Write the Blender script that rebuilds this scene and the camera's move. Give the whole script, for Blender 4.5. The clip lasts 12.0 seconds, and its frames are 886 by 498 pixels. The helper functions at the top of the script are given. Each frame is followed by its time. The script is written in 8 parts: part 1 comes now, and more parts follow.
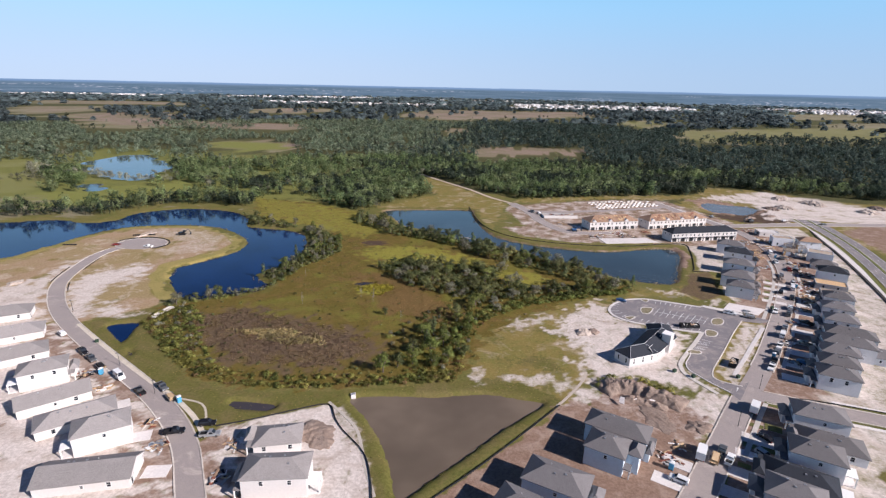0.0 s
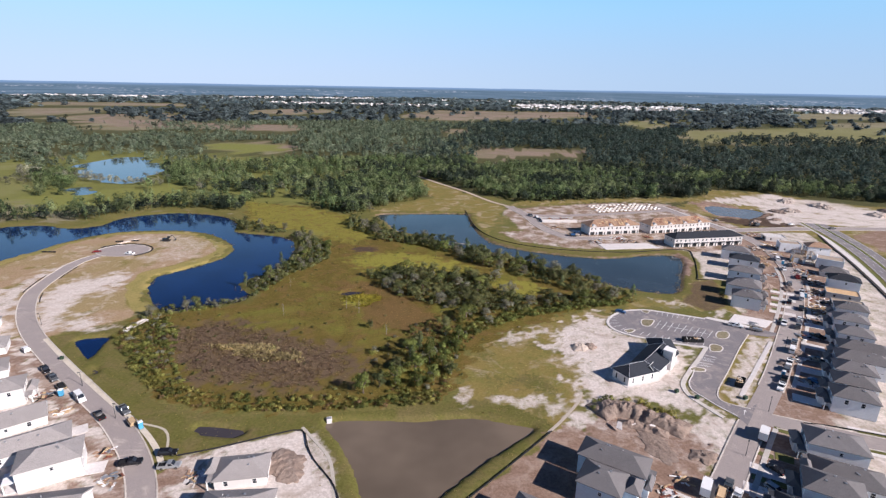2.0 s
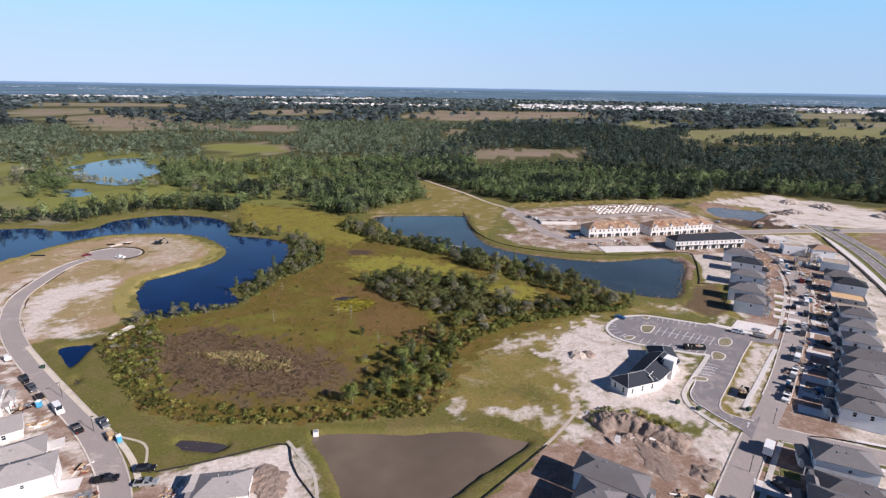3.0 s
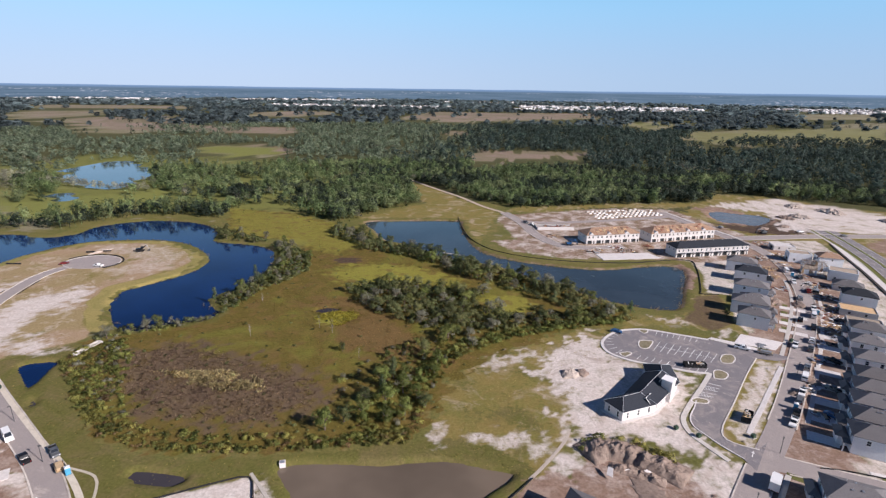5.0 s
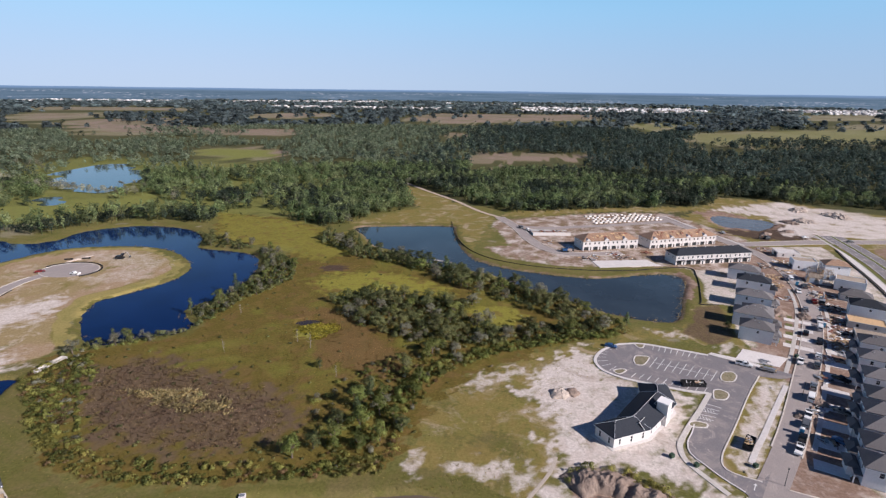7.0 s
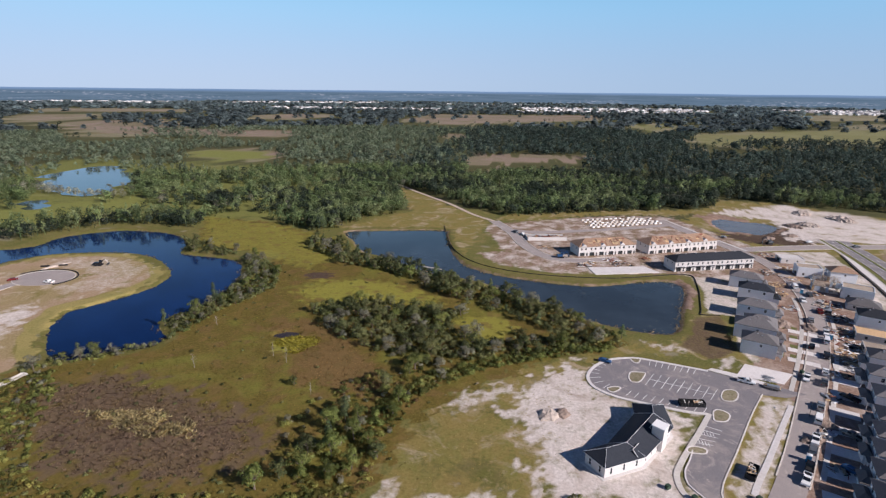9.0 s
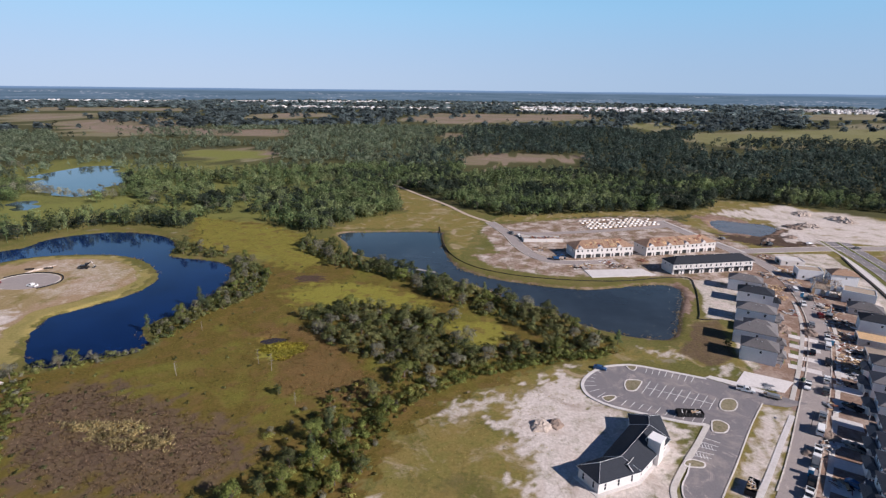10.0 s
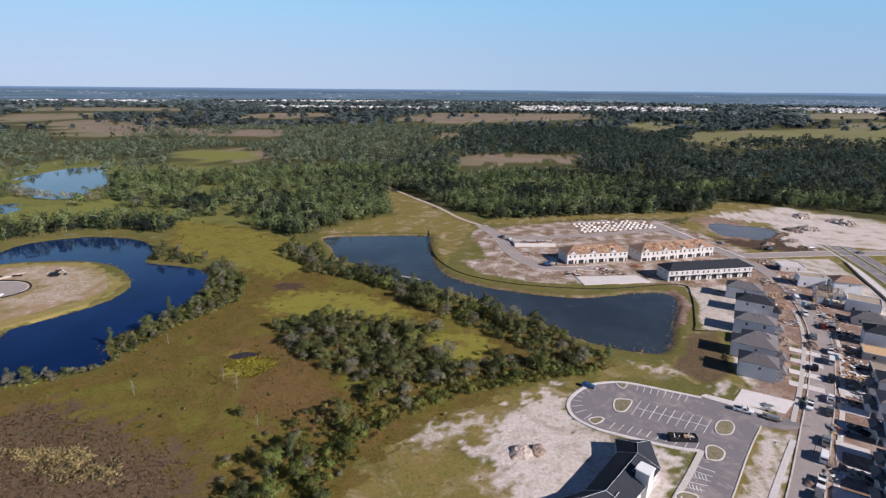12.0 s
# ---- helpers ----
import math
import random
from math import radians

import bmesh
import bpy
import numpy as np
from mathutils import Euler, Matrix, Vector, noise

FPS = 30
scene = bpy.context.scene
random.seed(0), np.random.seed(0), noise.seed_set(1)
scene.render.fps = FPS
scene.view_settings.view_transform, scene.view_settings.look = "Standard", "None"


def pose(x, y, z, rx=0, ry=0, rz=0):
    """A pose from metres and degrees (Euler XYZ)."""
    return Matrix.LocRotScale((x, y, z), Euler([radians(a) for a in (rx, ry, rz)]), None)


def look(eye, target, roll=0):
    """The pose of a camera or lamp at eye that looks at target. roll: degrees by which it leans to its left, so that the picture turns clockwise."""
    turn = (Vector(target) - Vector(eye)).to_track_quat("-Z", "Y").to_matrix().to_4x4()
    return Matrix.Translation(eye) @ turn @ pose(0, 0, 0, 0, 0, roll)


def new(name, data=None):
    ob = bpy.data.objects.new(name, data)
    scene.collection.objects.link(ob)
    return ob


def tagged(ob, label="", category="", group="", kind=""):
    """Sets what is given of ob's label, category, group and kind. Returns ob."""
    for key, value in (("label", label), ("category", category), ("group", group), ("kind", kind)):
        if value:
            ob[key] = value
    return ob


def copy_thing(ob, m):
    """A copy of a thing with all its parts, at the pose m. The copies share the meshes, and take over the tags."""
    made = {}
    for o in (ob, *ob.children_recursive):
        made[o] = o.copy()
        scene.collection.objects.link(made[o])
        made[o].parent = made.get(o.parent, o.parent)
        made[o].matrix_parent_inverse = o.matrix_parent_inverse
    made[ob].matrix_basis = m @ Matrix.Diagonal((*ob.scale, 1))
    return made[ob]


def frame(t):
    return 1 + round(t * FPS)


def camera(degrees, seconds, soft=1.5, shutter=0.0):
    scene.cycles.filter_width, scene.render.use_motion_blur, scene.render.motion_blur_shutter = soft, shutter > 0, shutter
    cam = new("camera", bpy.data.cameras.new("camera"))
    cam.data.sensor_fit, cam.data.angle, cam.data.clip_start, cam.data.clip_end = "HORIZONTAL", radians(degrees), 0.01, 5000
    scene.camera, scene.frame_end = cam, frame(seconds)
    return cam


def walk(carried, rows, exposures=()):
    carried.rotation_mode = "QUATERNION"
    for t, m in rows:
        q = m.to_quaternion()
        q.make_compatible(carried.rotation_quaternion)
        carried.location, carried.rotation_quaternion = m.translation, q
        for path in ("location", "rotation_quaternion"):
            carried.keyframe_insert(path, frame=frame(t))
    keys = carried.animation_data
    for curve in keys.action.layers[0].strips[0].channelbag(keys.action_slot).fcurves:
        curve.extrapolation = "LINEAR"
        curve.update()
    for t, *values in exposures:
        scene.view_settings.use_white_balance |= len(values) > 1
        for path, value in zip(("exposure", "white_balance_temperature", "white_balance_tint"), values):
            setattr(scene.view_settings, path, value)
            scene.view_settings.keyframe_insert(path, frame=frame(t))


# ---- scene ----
cam = camera(82.5, 12.0, soft=1.3)
PATH = [  # seconds, eye, target, roll
    (0, (-0.00, -1.75, 98.43), (-14.2, 140.4, 52.7), 1.2),
    (0.5, (1.32, 1.67, 98.43), (-13.2, 143.8, 52.7), 1.1),
    (1, (2.57, 5.07, 98.45), (-12.1, 147.2, 52.8), 1.1),
    (1.5, (3.78, 8.44, 98.45), (-11.1, 150.6, 52.7), 1.0),
    (2, (4.90, 11.82, 98.45), (-10.2, 153.9, 52.8), 1.0),
    (2.5, (6.07, 15.12, 98.46), (-9.2, 157.2, 52.7), 1.0),
    (3, (7.36, 18.45, 98.45), (-8.2, 160.5, 52.8), 0.9),
    (5, (12.83, 31.56, 98.58), (-3.5, 173.6, 53.3), 0.8),
    (5.5, (14.26, 34.73, 98.63), (-2.2, 176.8, 53.4), 0.7),
    (6, (15.73, 37.85, 98.66), (-1.1, 179.9, 53.5), 0.7),
    (6.5, (17.28, 41.01, 98.65), (0.3, 183.1, 53.6), 0.7),
    (7, (18.73, 44.06, 98.61), (1.6, 186.1, 53.7), 0.7),
    (9, (23.99, 56.56, 98.43), (6.4, 198.6, 53.7), 0.6),
    (9.5, (25.15, 59.72, 98.44), (7.7, 201.8, 53.6), 0.6),
    (10, (26.38, 62.99, 98.48), (9.1, 205.0, 53.5), 0.6),
    (10.5, (27.78, 66.26, 98.47), (10.5, 208.3, 53.4), 0.6),
    (11, (29.32, 69.59, 98.44), (12.1, 211.6, 53.3), 0.6),
    (11.5, (31.08, 72.93, 98.46), (13.8, 215.0, 53.3), 0.5),
    (12, (32.94, 76.31, 98.46), (15.5, 218.3, 53.3), 0.5),
]
walk(cam, [(t, look(eye, target, roll)) for t, eye, target, roll in PATH], exposures=[(0, 0.60, 5740, 14), (2, 0.65, 5740, 14), (5, 0.54, 5740, 14), (7, 0.45, 5740, 14), (12, 0.38, 5740, 14)])

# ---- world, sun, exposure ----
SUN_AZIMUTH = (0.91, -0.415)  # towards the sun, on the ground
SUN_ELEVATION = radians(29.5)
world = bpy.data.worlds.new("sky")
scene.world = world
world.use_nodes = True
wn = world.node_tree
sky = wn.nodes.new("ShaderNodeTexSky")
sky.sky_type, sky.sun_disc = "NISHITA", False
sky.sun_elevation = SUN_ELEVATION
sky.sun_rotation = math.atan2(SUN_AZIMUTH[0], SUN_AZIMUTH[1])
sky.altitude, sky.air_density, sky.dust_density, sky.ozone_density = 0, 0.65, 0.25, 4.0
wn.nodes["Background"].inputs["Strength"].default_value = 0.055
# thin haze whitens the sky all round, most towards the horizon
height = wn.nodes.new("ShaderNodeSeparateXYZ")
wn.links.new(wn.nodes.new("ShaderNodeTexCoord").outputs["Generated"], height.inputs[0])


def sky_mix(low, high, at_low, at_high, a, b, axis="Z"):
    span = wn.nodes.new("ShaderNodeMapRange")
    span.interpolation_type = "SMOOTHSTEP"
    wn.links.new(height.outputs[axis], span.inputs["Value"])
    for key, value in (("From Min", low), ("From Max", high), ("To Min", at_low), ("To Max", at_high)):
        span.inputs[key].default_value = value
    blend = wn.nodes.new("ShaderNodeMix")
    blend.data_type = "RGBA"
    wn.links.new(span.outputs["Result"], blend.inputs[0])
    for socket, value in ((blend.inputs[6], a), (blend.inputs[7], b)):
        if isinstance(value, tuple):
            socket.default_value = (*value, 1)
        else:
            wn.links.new(value, socket)
    return blend.outputs[2]


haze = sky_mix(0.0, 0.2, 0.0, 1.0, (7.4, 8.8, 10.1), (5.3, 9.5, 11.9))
deep = wn.nodes.new("ShaderNodeMix")
deep.data_type, deep.blend_type = "RGBA", "MULTIPLY"
deep.inputs[0].default_value = 1.0
wn.links.new(sky.outputs["Color"], deep.inputs[6])
deep.inputs[7].default_value = (0.44, 0.54, 0.72, 1)
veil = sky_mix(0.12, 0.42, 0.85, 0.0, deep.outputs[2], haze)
side = sky_mix(-0.65, 0.65, 0.0, 1.0, (1.12, 1.08, 1.06), (0.86, 0.92, 0.96), "X")
whole = wn.nodes.new("ShaderNodeMix")
whole.data_type, whole.blend_type = "RGBA", "MULTIPLY"
whole.inputs[0].default_value = 1.0
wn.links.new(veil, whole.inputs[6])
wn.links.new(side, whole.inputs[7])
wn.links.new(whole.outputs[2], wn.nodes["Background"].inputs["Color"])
sun = new("sun", bpy.data.lights.new("sun", "SUN"))
sun.data.energy, sun.data.angle, sun.data.color = 5.1, radians(0.55), (1.0, 0.86, 0.72)
flat = math.cos(SUN_ELEVATION)
to_sun = Vector((SUN_AZIMUTH[0] * flat, SUN_AZIMUTH[1] * flat, math.sin(SUN_ELEVATION)))
sun.matrix_world = look(to_sun * 600, (0, 0, 0))


# ---- materials ----
class Shader:
    """A principled material and short ways to add nodes to it."""

    def __init__(self, name, rough=0.8, metal=0.0):
        self.m = bpy.data.materials.new(name)
        self.m.use_nodes = True
        self.t = self.m.node_tree
        self.b = self.t.nodes["Principled BSDF"]
        self.b.inputs["Roughness"].default_value = rough
        self.b.inputs["Metallic"].default_value = metal
        self.b.inputs["Specular IOR Level"].default_value = 0.3

    def node(self, kind, **inputs):
        n = self.t.nodes.new(kind)
        for key, value in inputs.items():
            self.put(n.inputs[key.replace("_", " ")], value)
        return n

    def put(self, socket, value):
        if isinstance(value, bpy.types.NodeSocket):
            self.t.links.new(value, socket)
        elif isinstance(value, (tuple, list)) and len(value) == 3 and socket.type == "RGBA":
            socket.default_value = (*value, 1)
        else:
            socket.default_value = value

    def where(self):
        return self.node("ShaderNodeNewGeometry").outputs["Position"]

    def local(self):
        return self.node("ShaderNodeTexCoord").outputs["Object"]

    def noise(self, vector, scale, detail=4.0, rough=0.6, distortion=0.0):
        return self.node("ShaderNodeTexNoise", Vector=vector, Scale=scale, Detail=detail, Roughness=rough, Distortion=distortion).outputs["Fac"]

    def span(self, value, low, high, out0=0.0, out1=1.0):
        n = self.node("ShaderNodeMapRange")
        n.interpolation_type = "SMOOTHSTEP"
        for key, v in (("Value", value), ("From Min", low), ("From Max", high), ("To Min", out0), ("To Max", out1)):
            self.put(n.inputs[key], v)
        return n.outputs["Result"]

    def mix(self, fac, a, b, mode="MIX"):
        n = self.t.nodes.new("ShaderNodeMix")
        n.data_type, n.blend_type = "RGBA", mode
        self.put(n.inputs[0], fac)
        self.put(n.inputs[6], a)
        self.put(n.inputs[7], b)
        return n.outputs[2]

    def maths(self, op, a, b=0.0):
        n = self.t.nodes.new("ShaderNodeMath")
        n.operation = op
        self.put(n.inputs[0], a)
        self.put(n.inputs[1], b)
        return n.outputs[0]

    def attr(self, name):
        n = self.t.nodes.new("ShaderNodeAttribute")
        n.attribute_name = name
        return n.outputs["Fac"]

    def scaled(self, vector, s):
        n = self.node("ShaderNodeMapping", Vector=vector)
        n.inputs["Scale"].default_value = s
        return n.outputs["Vector"]

    def done(self, colour, bump=None, height=0.05, strength=0.5):
        self.put(self.b.inputs["Base Color"], colour)
        if bump is not None:
            n = self.node("ShaderNodeBump", Height=bump, Distance=height, Strength=strength)
            self.t.links.new(n.outputs["Normal"], self.b.inputs["Normal"])
        return self.m


def tone(c, k):
    return tuple(min(1.0, v * k) for v in c)


def surface(name, colour, rough=0.8, metal=0.0, grain=3.0, stain=0.15, depth=0.2, dirt=None, dirt_amount=0.35, bump=0.02, vary=0.12):
    """A plain real surface: grain, larger stains, a little change from piece to piece."""
    s = Shader(name, rough, metal)
    at = s.where()
    c = s.mix(s.span(s.noise(at, grain, 6), 0.3, 0.7), tone(colour, 1 - depth), tone(colour, 1 + depth * 0.6))
    patch = s.span(s.noise(at, stain, 5, 0.65, 0.5), 0.45, 0.75, 0.0, dirt_amount)
    c = s.mix(patch, c, dirt or tone(colour, 0.55))
    if vary:
        r = s.node("ShaderNodeObjectInfo").outputs["Random"]
        c = s.mix(1.0, c, s.span(r, 0.0, 1.0, 1 - vary, 1 + vary * 0.5), "MULTIPLY")
    return s.done(c, s.noise(at, grain * 4, 4), bump, 0.5)


def shingle(name, colour):
    s = Shader(name, 0.9)
    at = s.where()
    c = s.mix(s.span(s.noise(at, 6.0, 5), 0.3, 0.7), tone(colour, 0.7), tone(colour, 1.25))
    rows = s.node("ShaderNodeTexWave", Vector=at, Scale=1.1, Distortion=1.2)
    rows.wave_type, rows.bands_direction = "BANDS", "Z"
    c = s.mix(s.span(rows.outputs["Fac"], 0.0, 0.35, 0.10, 0.0), c, tone(colour, 0.6))
    c = s.mix(s.span(s.noise(at, 0.35, 4), 0.45, 0.75, 0, 0.3), c, tone(colour, 1.35))
    r = s.node("ShaderNodeObjectInfo").outputs["Random"]
    c = s.mix(1.0, c, s.span(r, 0.0, 1.0, 0.85, 1.12), "MULTIPLY")
    return s.done(c, s.noise(at, 9.0, 4), 0.03, 0.5)


def leaves(name, dark, light, tint=0.25, other=None, gloss=0.15, thin=0.42, spread=0.28):
    """Foliage: each tuft has its own tone, each plant its own cast."""
    s = Shader(name, 0.75)
    s.b.inputs["Specular IOR Level"].default_value = gloss
    g = s.node("ShaderNodeNewGeometry")
    c = s.mix(s.span(g.outputs["Random Per Island"], 0.0, 1.0, 0.5 - spread, 0.5 + spread), dark, light)
    at = g.outputs["Position"]
    c = s.mix(s.span(s.noise(at, 0.045, 3), 0.4, 0.65, 0, 0.7), c, other or tone(light, 1.3))
    c = s.mix(s.span(s.noise(at, 0.12, 2), 0.5, 0.7, 0, 0.6), c, tone(dark, 0.9))
    c = s.mix(s.span(s.noise(at, 0.9, 3), 0.4, 0.7, 0, 0.35), c, tone(dark, 0.8))
    r = s.node("ShaderNodeObjectInfo").outputs["Random"]
    c = s.mix(1.0, c, s.span(r, 0.0, 1.0, 1 - tint, 1 + tint), "MULTIPLY")
    c = s.mix(1.0, c, s.span(s.attr("plant"), 0.0, 1.0, 0.58, 1.45), "MULTIPLY")
    s.done(c)
    through_light = s.node("ShaderNodeBsdfTranslucent", Color=c)
    both = s.t.nodes.new("ShaderNodeMixShader")
    both.inputs[0].default_value = thin
    s.t.links.new(s.b.outputs[0], both.inputs[1])
    s.t.links.new(through_light.outputs[0], both.inputs[2])
    s.t.links.new(both.outputs[0], s.t.nodes["Material Output"].inputs["Surface"])
    return s.m


def water(name, colour, rough=0.06, ripple=0.35, scum=None):
    s = Shader(name, rough)
    s.b.inputs["IOR"].default_value = 1.33
    s.b.inputs["Specular IOR Level"].default_value = 0.5
    at = s.where()
    c = s.mix(s.span(s.noise(at, 0.02, 4), 0.35, 0.7), tone(colour, 0.75), tone(colour, 1.2))
    if scum:
        c = s.mix(s.span(s.noise(at, 0.16, 5, 0.7), 0.6, 0.72, 0, 0.35), c, scum)
    return s.done(c, s.noise(s.scaled(at, (1, 1.6, 1)), ripple, 5, 0.6), 0.06, 0.25)


GREY_SHINGLE = shingle("grey shingle", (0.158, 0.149, 0.152))
WARM_SHINGLE = shingle("warm grey shingle", (0.27, 0.25, 0.245))
DARK_SHINGLE = shingle("charcoal shingle", (0.028, 0.032, 0.042))
PLYWOOD = surface("roof plywood", (0.38, 0.25, 0.17), grain=1.4, dirt=(0.27, 0.16, 0.1), dirt_amount=0.6)
OSB = surface("sheathing board", (0.66, 0.45, 0.25), grain=2.0, dirt=(0.42, 0.24, 0.1))
LUMBER = surface("sawn lumber", (0.55, 0.40, 0.24), grain=4.0)
GREY_LUMBER = surface("weathered framing lumber", (0.44, 0.36, 0.28), grain=4.0, dirt=(0.25, 0.2, 0.16), dirt_amount=0.6)
STUCCO_WHITE = surface("white stucco", (0.65, 0.62, 0.605), grain=2.0, depth=0.05, dirt=(0.62, 0.58, 0.55), dirt_amount=0.25, vary=0.05)
STUCCO_GREY = surface("pale grey stucco", (0.72, 0.73, 0.76), grain=2.0, depth=0.06, dirt=(0.5, 0.49, 0.5), dirt_amount=0.25, vary=0.08)
STUCCO_BLUE = surface("pale blue siding", (0.56, 0.66, 0.76), grain=1.5, depth=0.06, dirt_amount=0.15, vary=0.08)
TRIM = surface("white trim", (0.82, 0.81, 0.80), grain=3.0, depth=0.04, dirt_amount=0.1, vary=0.03)
BLOCKWORK = surface("grey blockwork", (0.42, 0.41, 0.41), grain=2.4, depth=0.15)
CONCRETE = surface("concrete", (0.60, 0.56, 0.52), grain=1.5, depth=0.12, stain=0.2, dirt=(0.42, 0.37, 0.32), dirt_amount=0.5)
PALE_CONCRETE = surface("new concrete", (0.70, 0.66, 0.64), grain=1.5, depth=0.1, stain=0.25, dirt=(0.5, 0.45, 0.42), dirt_amount=0.4)
KERB_STONE = surface("dusty kerb concrete", (0.64, 0.58, 0.52), grain=1.5, depth=0.15, stain=0.3, dirt=(0.32, 0.27, 0.23), dirt_amount=0.7)
CREAM_WALK = surface("cream sandy concrete", (0.60, 0.54, 0.45), grain=1.5, depth=0.12, stain=0.3, dirt=(0.40, 0.35, 0.27), dirt_amount=0.6)
PAINT_LINE = surface("road paint", (0.80, 0.79, 0.78), grain=2.0, dirt=(0.4, 0.4, 0.4), dirt_amount=0.6, stain=0.4)
GARAGE = surface("garage door panel", (0.72, 0.71, 0.70), grain=3.0, depth=0.05)
DOOR_DARK = surface("dark door", (0.04, 0.045, 0.05), rough=0.5)
BLACK_CLOTH = surface("black silt cloth", (0.02, 0.02, 0.022), grain=2.0)
DIRT = surface("dug earth", (0.265, 0.200, 0.162), grain=1.2, stain=0.3, dirt=(0.36, 0.295, 0.25), dirt_amount=0.6, bump=0.25)
BARK = surface("bark", (0.16, 0.125, 0.10), grain=3.0, bump=0.05)
DEAD_WOOD = surface("bare grey wood", (0.36, 0.33, 0.30), grain=3.0)
TYRE = surface("tyre rubber", (0.018, 0.018, 0.02), rough=0.85)
STEEL = surface("galvanised steel", (0.5, 0.51, 0.53), rough=0.45, metal=0.7)
CHROME = surface("bright metal", (0.6, 0.6, 0.62), rough=0.25, metal=0.9)
LAMP_CLEAR = surface("headlight lens", (0.75, 0.77, 0.8), rough=0.15)
LAMP_RED = surface("tail light lens", (0.45, 0.02, 0.02), rough=0.2)
PLASTIC_BLUE = surface("blue plastic", (0.10, 0.38, 0.62), rough=0.5, grain=1.0)
PLASTIC_WHITE = surface("white plastic", (0.75, 0.77, 0.78), rough=0.5)
RUST_RED = surface("red brown iron", (0.24, 0.09, 0.06), rough=0.7)
GLASS = surface("window glass", (0.025, 0.03, 0.04), rough=0.08, depth=0.1, bump=0.0)
PAINT = {
    "white": surface("white car paint", (0.78, 0.78, 0.78), rough=0.25, depth=0.03, bump=0.0, vary=0.05),
    "black": surface("black car paint", (0.015, 0.015, 0.018), rough=0.25, bump=0.0, vary=0.05),
    "grey": surface("grey car paint", (0.17, 0.18, 0.19), rough=0.3, metal=0.4, bump=0.0, vary=0.15),
    "silver": surface("silver car paint", (0.45, 0.46, 0.47), rough=0.3, metal=0.5, bump=0.0, vary=0.1),
    "red": surface("red car paint", (0.15, 0.016, 0.014), rough=0.3, bump=0.0),
    "blue": surface("blue car paint", (0.03, 0.09, 0.22), rough=0.3, bump=0.0),
    "yellow": surface("yellow machine paint", (0.6, 0.34, 0.03), rough=0.45),
    "orange": surface("orange machine paint", (0.55, 0.14, 0.03), rough=0.5),
}


def asphalt_material(name, colour):
    s = Shader(name, 0.9)
    at = s.where()
    c = s.mix(s.span(s.noise(at, 5.0, 6), 0.3, 0.7), tone(colour, 0.85), tone(colour, 1.12))
    c = s.mix(s.span(s.noise(at, 0.11, 6, 0.7, 0.8), 0.46, 0.70, 0, 0.6), c, (0.38, 0.33, 0.30))
    c = s.mix(s.span(s.noise(at, 0.07, 7, 0.75, 2.5), 0.55, 0.68, 0, 0.7), c, (0.50, 0.43, 0.39))
    c = s.mix(s.span(s.noise(s.scaled(at, (1, 1, 1)), 0.45, 5, 0.7), 0.55, 0.75, 0, 0.35), c, tone(colour, 0.6))
    return s.done(c, s.noise(at, 12, 3), 0.01, 0.5)


ASPHALT = asphalt_material("asphalt", (0.205, 0.19, 0.20))
ASPHALT_PALE = asphalt_material("dusty asphalt", (0.325, 0.285, 0.272))
WATER_BLUE = water("deep blue water", (0.006, 0.022, 0.085))
WATER_SLATE = water("slate blue water", (0.040, 0.056, 0.072), scum=(0.12, 0.13, 0.10))
WATER_BROWN = water("silty brown water", (0.152, 0.120, 0.090), rough=0.2)
WATER_MUD = water("muddy shallow water", (0.125, 0.105, 0.10), rough=0.22, scum=(0.2, 0.15, 0.11))
WATER_DARK = water("dark ditch water", (0.05, 0.045, 0.05))
LEAF_OAK = leaves("oak leaves", (0.044, 0.060, 0.026), (0.195, 0.212, 0.080), other=(0.25, 0.245, 0.10), gloss=0.2, spread=0.42)
LEAF_PINE = leaves("pine needles", (0.052, 0.082, 0.036), (0.195, 0.252, 0.094), other=(0.225, 0.25, 0.12), gloss=0.3, spread=0.42)
LEAF_SHRUB = leaves("shrub leaves", (0.125, 0.140, 0.038), (0.215, 0.218, 0.058), other=(0.27, 0.235, 0.068), spread=0.34)
LEAF_FRESH = leaves("fresh green leaves", (0.085, 0.110, 0.030), (0.235, 0.27, 0.075), other=(0.27, 0.275, 0.085), spread=0.42)
LEAF_RUST = leaves("rust brown brush", (0.15, 0.092, 0.045), (0.31, 0.205, 0.105), other=(0.27, 0.20, 0.10), spread=0.4)
LEAF_GREY = leaves("pale grey green leaves", (0.13, 0.128, 0.090), (0.265, 0.26, 0.19))
# bluer than leaf green: a little distance haze is put into this colour
LEAF_HAZY_FOREST = leaves("woodland leaves", (0.021, 0.035, 0.026), (0.076, 0.103, 0.064), other=(0.088, 0.104, 0.072), gloss=0.2, spread=0.38)
# blue distance haze painted into the leaf colours, strongest on the farthest woods
LEAF_HAZY_WEST = leaves("haze-tinted western leaves", (0.070, 0.098, 0.066), (0.215, 0.26, 0.16), other=(0.21, 0.235, 0.16), gloss=0.2, spread=0.3)
LEAF_HAZY_MID = leaves("haze-tinted middle leaves", (0.023, 0.040, 0.034), (0.080, 0.112, 0.088), other=(0.092, 0.112, 0.092), gloss=0.2, spread=0.36)
LEAF_HAZY_FAR = leaves("haze-tinted distant leaves", (0.150, 0.200, 0.208), (0.215, 0.268, 0.268), other=(0.215, 0.25, 0.25), gloss=0.1, thin=0.5, spread=0.24)
